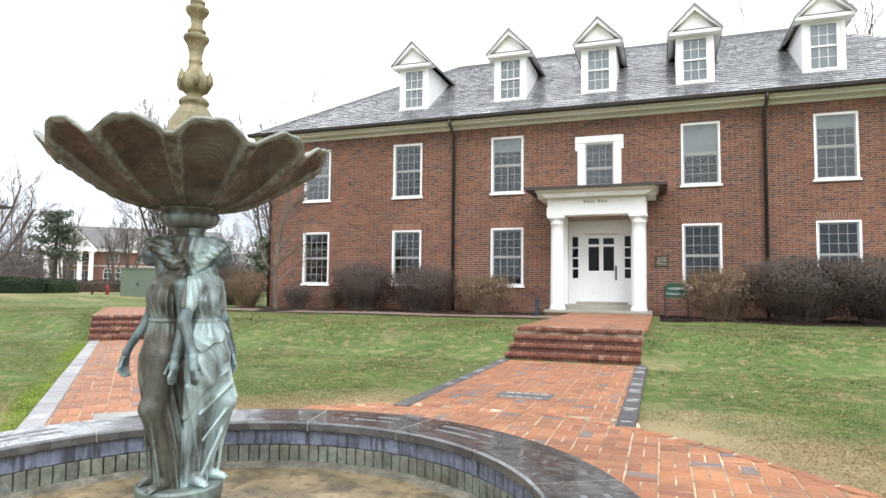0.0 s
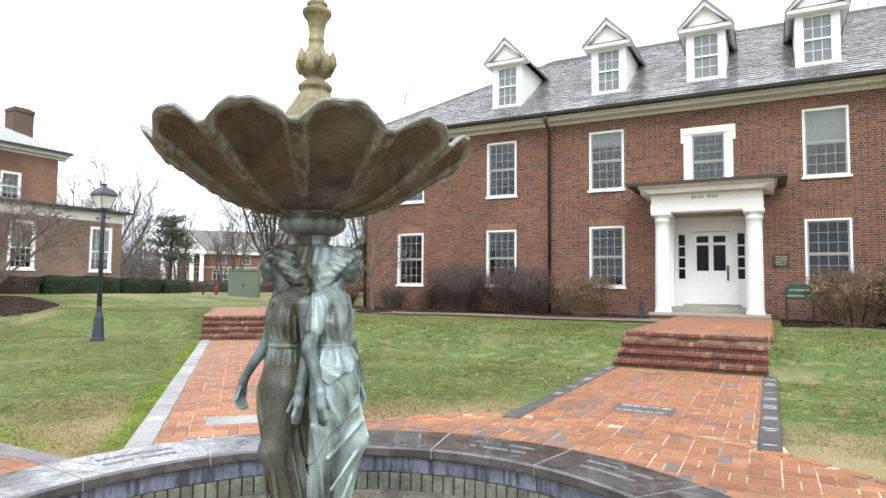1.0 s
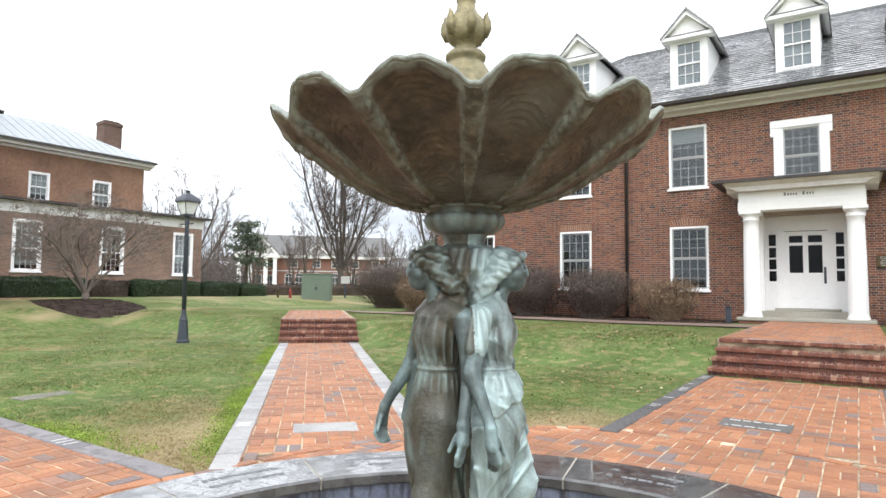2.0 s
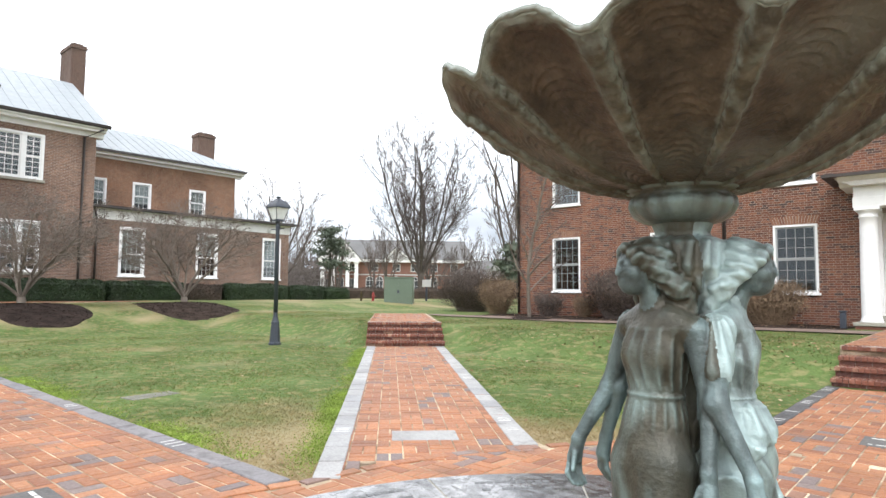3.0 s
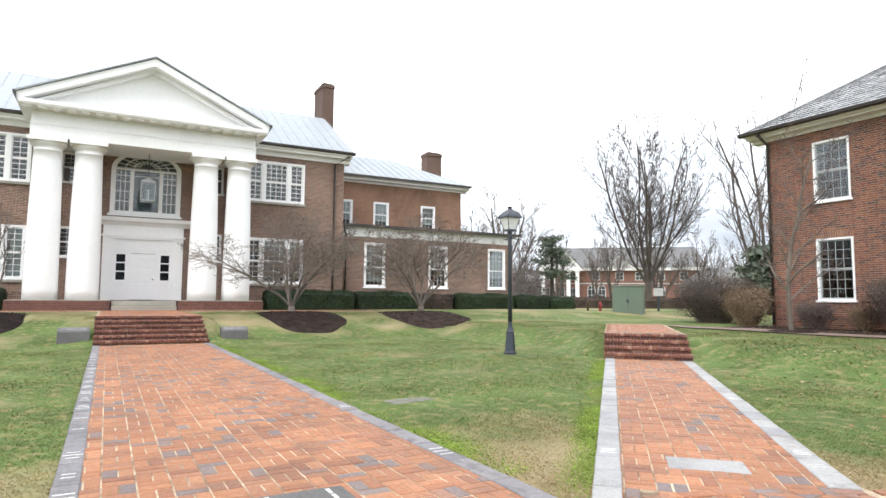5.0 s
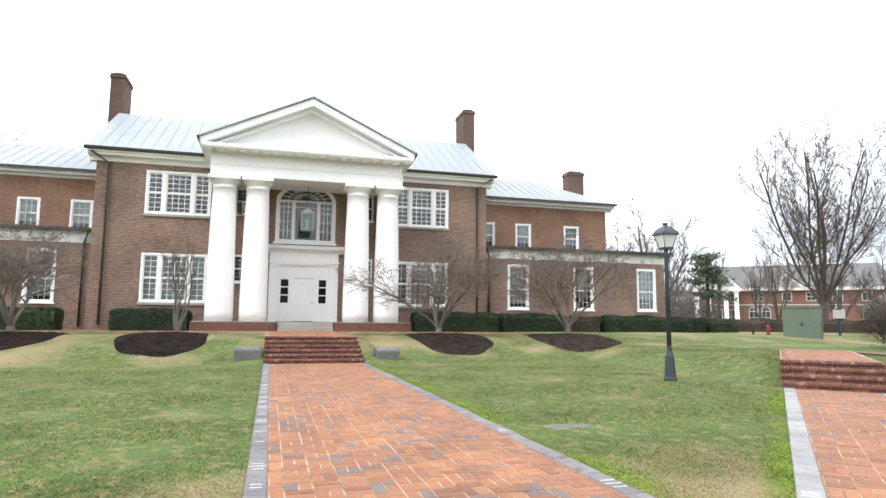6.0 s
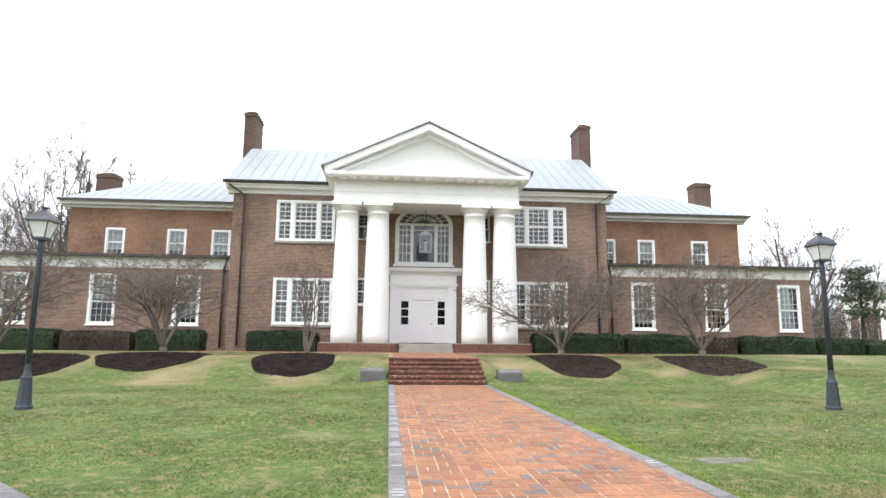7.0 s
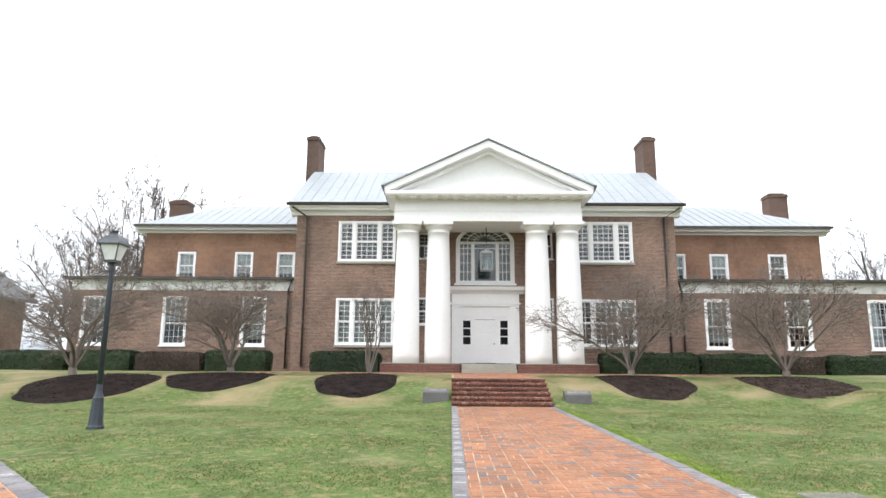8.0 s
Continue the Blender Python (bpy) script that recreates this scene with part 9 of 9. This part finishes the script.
grass()
rng = np.random.default_rng(8)
n = 4600
x, y = rng.uniform(-14, 9, n), rng.normal(13.6, 2.6, n)
x2, y2 = rng.uniform(-22, -4, 700), rng.uniform(-8, 14, 700)
x3, y3 = rng.uniform(-15, 9, 2600), rng.uniform(18.2, 21.6, 2600)
x, y = np.r_[x, x2, x3], np.r_[y, y2, y3]
ok = ~paved(x, y, 0.02) & (y > -8) & (y < 21.7) & ~((x > -4.3) & (x < -1) & (y > 20))
x, y = x[ok], y[ok]
lv = leaves(np.stack([x, y, rise(x, y) + 0.016], 1), rng.uniform(0.022, 0.05, len(x)), 8, np.tile([0, 0, 3.5], (len(x), 1)), 1.3)
tagged(new("fallen_leaves", raw_mesh("fallen_leaves", *lv, M_dead_leaf)), "scattered dry brown leaves on the lawn", "leaves", kind="stuff")


# bright moss and fresh grass along the damp side of the kerbs
rng = np.random.default_rng(12)
n = 60000
u, off = rng.random(n), np.abs(rng.normal(0, 0.11, n))
along = P_LONG * u
mx = np.r_[P0X + along * PDX - off * PNX, -6 - 14 * u]
my = np.r_[P0Y + along * PDY - off * PNY, A_N + off * 1.5]
patch = np.sin(mx * 1.7 + 1) + np.sin(mx * 4.1) * 0.6 + rng.normal(0, 0.6, 2 * n) > 0.1
mx, my = mx[patch], my[patch]
mc = np.stack([mx, my, rise(mx, my) + rng.uniform(0.005, 0.03, len(mx))], 1)
M_moss = surface("fresh_moss", (0.2, 0.32, 0.03), 0.9, 0.3, 3, 40, island=[(0.0, (0.15, 0.24, 0.025)), (0.6, (0.23, 0.33, 0.045)), (1.0, (0.34, 0.42, 0.09))])
tagged(new("moss", raw_mesh("moss", *leaves(mc, rng.uniform(0.005, 0.011, len(mx)), 13, np.tile([0, 0, 1.0], (len(mx), 1))), M_moss)), "bright yellow-green moss fringe beside the kerbs", "moss", kind="stuff")

# ---- single bricks of the facade, slates of the roof ----
def facade_bricks():
    course, gap = 0.0677, 0.0115
    solid_open = [(x - w / 2, x + w / 2, z - 0.07, z + h) for x, z, w, h in wins_b[:-1]]
    solid_open += [(x - w / 2 - 0.005, x + w / 2 + 0.005, z + h - 0.01, z + h + 0.256) for x, z, w, h in wins_b[:6]]
    solid_open += [(-3.38, -1.98, 4.2, 6.17), (-3.98, -1.34, 0.4, 4.44)]
    rng = random.Random(11)
    out = []
    n = int((6.76 - 0.3) / course)
    for k in range(n):
        z = 0.3 + k * course
        cuts = sorted((a, c) for a, c, e, g in solid_open if e < z + course * 0.5 < g)
        u = BX0 - (0.16 if k % 2 else 0.0)
        stretcher = True
        while u < BX1:
            long = 0.204 if stretcher else 0.098
            a, c = max(u, BX0), min(u + long, BX1)
            for p, q in cuts:
                if p < c and q > a:
                    if a < p:
                        c = p - 0.004
                    elif c > q:
                        a = q + 0.004
                    else:
                        c = a
            if c - a > 0.025:
                out.append((a, c, z + gap / 2, z + course - gap / 2, rng.uniform(-0.002, 0.003)))
            u += long + gap
            stretcher = not stretcher
    return out


def as_brick(a, c, z0, z1, d):
    y0, e = BY - d, 0.003
    v = [(a, BY + 0.02, z0), (c, BY + 0.02, z0), (c, BY + 0.02, z1), (a, BY + 0.02, z1), (a, y0 + e, z0), (c, y0 + e, z0), (c, y0 + e, z1), (a, y0 + e, z1),
         (a + e, y0, z0 + e), (c - e, y0, z0 + e), (c - e, y0, z1 - e), (a + e, y0, z1 - e)]
    return v, [(0, 1, 5, 4), (1, 2, 6, 5), (2, 3, 7, 6), (3, 0, 4, 7), (4, 5, 9, 8), (5, 6, 10, 9), (6, 7, 11, 10), (7, 4, 8, 11), (8, 9, 10, 11)]


singles = {}
vs, fs, picked = [], [], 0
for a, c, z0, z1, d in facade_bricks():
    if picked < 300 and -5.05 < a < -4.02 and c < -3.98 and 0.5 < z0 < 4.2:
        size = round(c - a, 3)
        if size not in singles:
            v, f = as_brick(-size / 2, size / 2, -(z1 - z0) / 2, (z1 - z0) / 2, 0.0)
            singles[size] = raw_mesh("brick", v, f, M_brick) if False else bpy.data.meshes.new("brick")
            singles[size].from_pydata(v, [], f)
            singles[size].materials.append(M_brick)
        part("brick", singles[size], None, wall_b, at=Matrix.Translation(((a + c) / 2, -d, (z0 + z1) / 2)))
        picked += 1
        continue
    v, f = as_brick(a, c, z0, z1, d)
    o = len(vs)
    vs += v
    fs += [tuple(o + i for i in q) for q in f]
me = bpy.data.meshes.new("brick_field")
me.from_pydata(vs, [], fs)
me.materials.append(M_brick)
part("brick_field", me, None, wall_b, "red and purple-brown bricks with pale joints", kind="stuff")


def slates():
    rng = random.Random(5)
    up = Vector((0, 1, SLOPE)).normalized()
    nrm = Vector((0, -SLOPE, 1)).normalized()
    length = math.hypot(RIDGE_Y - EAVE_Y, RZ - EAVE_Z)
    rows = int(length / 0.2)
    vs, fs, made = [], [], 0
    unit = {}
    for r in range(rows):
        s = r * 0.2
        f = s / length
        xa, xb = ex0 + (rx0 - ex0) * f, ex1 + (rx1 - ex1) * f
        x = xa - (r % 2) * 0.15
        while x < xb:
            w = rng.choice((0.22, 0.26, 0.3))
            a, c = max(x + 0.006, xa), min(x + w - 0.006, xb)
            x += w
            if c - a < 0.05:
                continue
            lift = rng.uniform(0.0, 0.012)
            e = s - 0.02 + rng.uniform(-0.008, 0.008)
            q = [Vector((px, EAVE_Y, EAVE_Z)) + up * (e + d) + nrm * h for px, d, h in ((a, 0, 0.024 + lift), (c, 0, 0.024 + lift), (c, 0.24, 0.008), (a, 0.24, 0.008), (a, 0, 0.012), (c, 0, 0.012))]
            mid = (a + c) / 2
            if any(abs(mid - dx) < 0.66 and q[0].z < 9.4 and q[0].y > 22.4 for dx in DORMER_X):
                continue
            if made < 300 and r < 4 and -9 < mid < 4:
                size = round(c - a, 2)
                if size not in unit:
                    h = size / 2
                    me = bpy.data.meshes.new("slate")
                    o = [Vector((px, 0, 0)) + up * d + nrm * k for px, d, k in ((-h, 0, 0.024), (h, 0, 0.024), (h, 0.24, 0.008), (-h, 0.24, 0.008), (-h, 0, 0.012), (h, 0, 0.012))]
                    me.from_pydata(o, [], [(0, 1, 2, 3), (0, 4, 5, 1)])
                    me.materials.append(M_slate)
                    unit[size] = me
                part("slate", unit[size], None, roof_b, at=Matrix.Translation(Vector((mid, EAVE_Y, EAVE_Z)) + up * e + nrm * lift))
                made += 1
                continue
            k = len(vs)
            vs += q
            fs += [(k, k + 1, k + 2, k + 3), (k, k + 4, k + 5, k + 1)]
    me = bpy.data.meshes.new("slate_field")
    me.from_pydata(vs, [], fs)
    me.materials.append(M_slate)
    part("slate_field", me, None, roof_b, kind="stuff")


slates()

# ---- bricks of the paving ----
M_unit = brick_mesh("brick", 0.2022, 0.0952, 0.05, M_paver, 0.005)


def in_paths(x, y):
    s, w = walk_p(x, y)
    s2, w2 = walk_sw(x, y)
    return (y > 7.85 and B_W - 0.1 < x < B_E + 0.1) or (x < -5.45 and A_S - 0.1 < y < A_N + 0.1) or (s > 0.3 + 0.32 * w and -0.05 < w < P_WIDE + 0.1) or (s2 > 0.3 + 0.32 * w2 and -0.05 < w2 < P_WIDE + 0.1)


def stones_clear(x, y):
    return not (abs(x + 2.3) < 0.2 and abs(y - 8.72) < 0.1 or abs(x + 6.12) < 0.08 and abs(y - 3.24) < 0.2)


def plaza_at(x, y, inset=0.07):
    r = math.hypot(x - CX, y - CY)
    return 1.3 < r < float(np.interp(math.atan2(y - CY, x - CX), PLAZA_ANGLE, PLAZA_RADIUS)) - inset and not in_paths(x, y)


lay("brick", bricks_in(lambda x, y: plaza_at(x, y) and stones_clear(x, y), -7, 3, -2, 9), M_unit, -0.0015, pavement_c, (-4.6, 4.6))
edging = []
for k in range(400):
    a = -math.pi + 2 * math.pi * k / 400
    if k % 2 == 0:
        continue
    r = float(np.interp(a, PLAZA_ANGLE, PLAZA_RADIUS)) - 0.05
    a2 = a + 0.01
    r2 = float(np.interp(a2, PLAZA_ANGLE, PLAZA_RADIUS)) - 0.05
    x, y = CX + r * math.cos(a), CY + r * math.sin(a)
    edge_turn = math.atan2(CY + r2 * math.sin(a2) - y, CX + r2 * math.cos(a2) - x)
    if not in_paths(x, y) and edging.append((x, y, edge_turn)) is None and len(edging) > 1:
        if math.hypot(x - edging[-2][0], y - edging[-2][1]) < 0.2:
            edging.pop()
edge_rest = thing("paving_edge", (CX, CY + 4, 0), "single row of bricks edging the round plaza", "kerb", kind="structure")
lay("brick", edging, M_unit, 0.006, edge_rest, (-1, 7))
lay("brick", bricks_in(lambda x, y: 7.75 < y < B_END - 0.03 and B_W + 0.08 < x < B_E - 0.08 and stones_clear(x, y), -4, 0, 5, 13), M_unit, 0.003, pavement_b, (-2.2, 7.7))
lay("brick", bricks_in(lambda x, y: A_END + 0.05 < x < -5.35 and A_S + 0.08 < y < A_N - 0.08 and stones_clear(x, y), -21, -4, 1, 5), M_unit, 0.003, pavement_a, (-6, 3.2))


def on_p(x, y):
    s, w = walk_p(x, y)
    return 0.2 + 0.32 * w < s < P_LONG - 0.05 and 0.1 < w < P_WIDE - 0.1 and not (abs((x + 5.51) * PDX + (y - 6.23) * PDY) < 0.08 and abs((x + 5.51) * PNX + (y - 6.23) * PNY) < 0.18)


def on_q(x, y):
    s, w = walk_sw(x, y)
    return 0.2 + 0.32 * w < s < 9 and 0.1 < w < P_WIDE - 0.1


lay("brick", bricks_in(on_p, -1, 14, -14, 14, turn=P_DIR, origin=(P0X, P0Y)), M_unit, 0.003, pavement_p, (-5.5, 6))
lay("brick", bricks_in(on_q, -1, 14, -14, 14, turn=-P_DIR, origin=(P0X, 6.5 - P0Y)), M_unit, 0.003, pavement_q, (-6, 0))
# upper walks, beyond the steps
upper_b = thing("pavement", (-2.27, 17, 0.5), "upper brick walk from the steps to the porch", "pavement", kind="structure")
part("sand_bed", Build().box(-3.42, 13.2, 0.2, -1.12, 20.47, 0.497), M_sand, upper_b)
lay("brick", bricks_in(lambda x, y: 13.5 < y < 20.4 and -3.38 < x < -1.16, -4, 0, 13, 21), M_unit, 0.507, upper_b, (-2.3, 13))
upper_p = thing("pavement", (-16, 16, 0.5), "upper brick walk beyond the diagonal steps", "pavement", kind="structure")
upm = Matrix.Translation((P0X, P0Y, 0)) @ Matrix.Rotation(P_DIR, 4, "Z")
part("sand_bed", Build().box(P_LONG + 1.1, -P_WIDE - 0.02, 0.2, P_LONG + 7.2, 0.02, 0.487, m=upm), M_sand, upper_p)
lay("brick", bricks_in(lambda x, y: P_LONG + 1.38 < walk_p(x, y)[0] < P_LONG + 7.1 and 0.06 < walk_p(x, y)[1] < P_WIDE - 0.06, -1, 20, -14, 14, turn=P_DIR, origin=(P0X, P0Y)), M_unit, 0.498, upper_p, (-12.5, 13.5))
upper_a = thing("pavement", (-26, 3.3, 0.72), "upper brick walk to the portico steps", "pavement", kind="structure")
part("sand_bed", Build().box(-30.2, 1.85, 0.4, -22.2, 4.65, 0.712), M_sand, upper_a)
part("sand_bed", Build().box(-30.2, -6.6, 0.4, -28.9, 14.4, 0.709), M_sand, upper_a)
lay("brick", bricks_in(lambda x, y: (-29 < x < -22.5 and 1.9 < y < 4.6) or (-30.15 < x < -29 and -6.5 < y < 14.3), -31, -22, -7, 15), M_unit, 0.722, upper_a, (-22, 3.2))
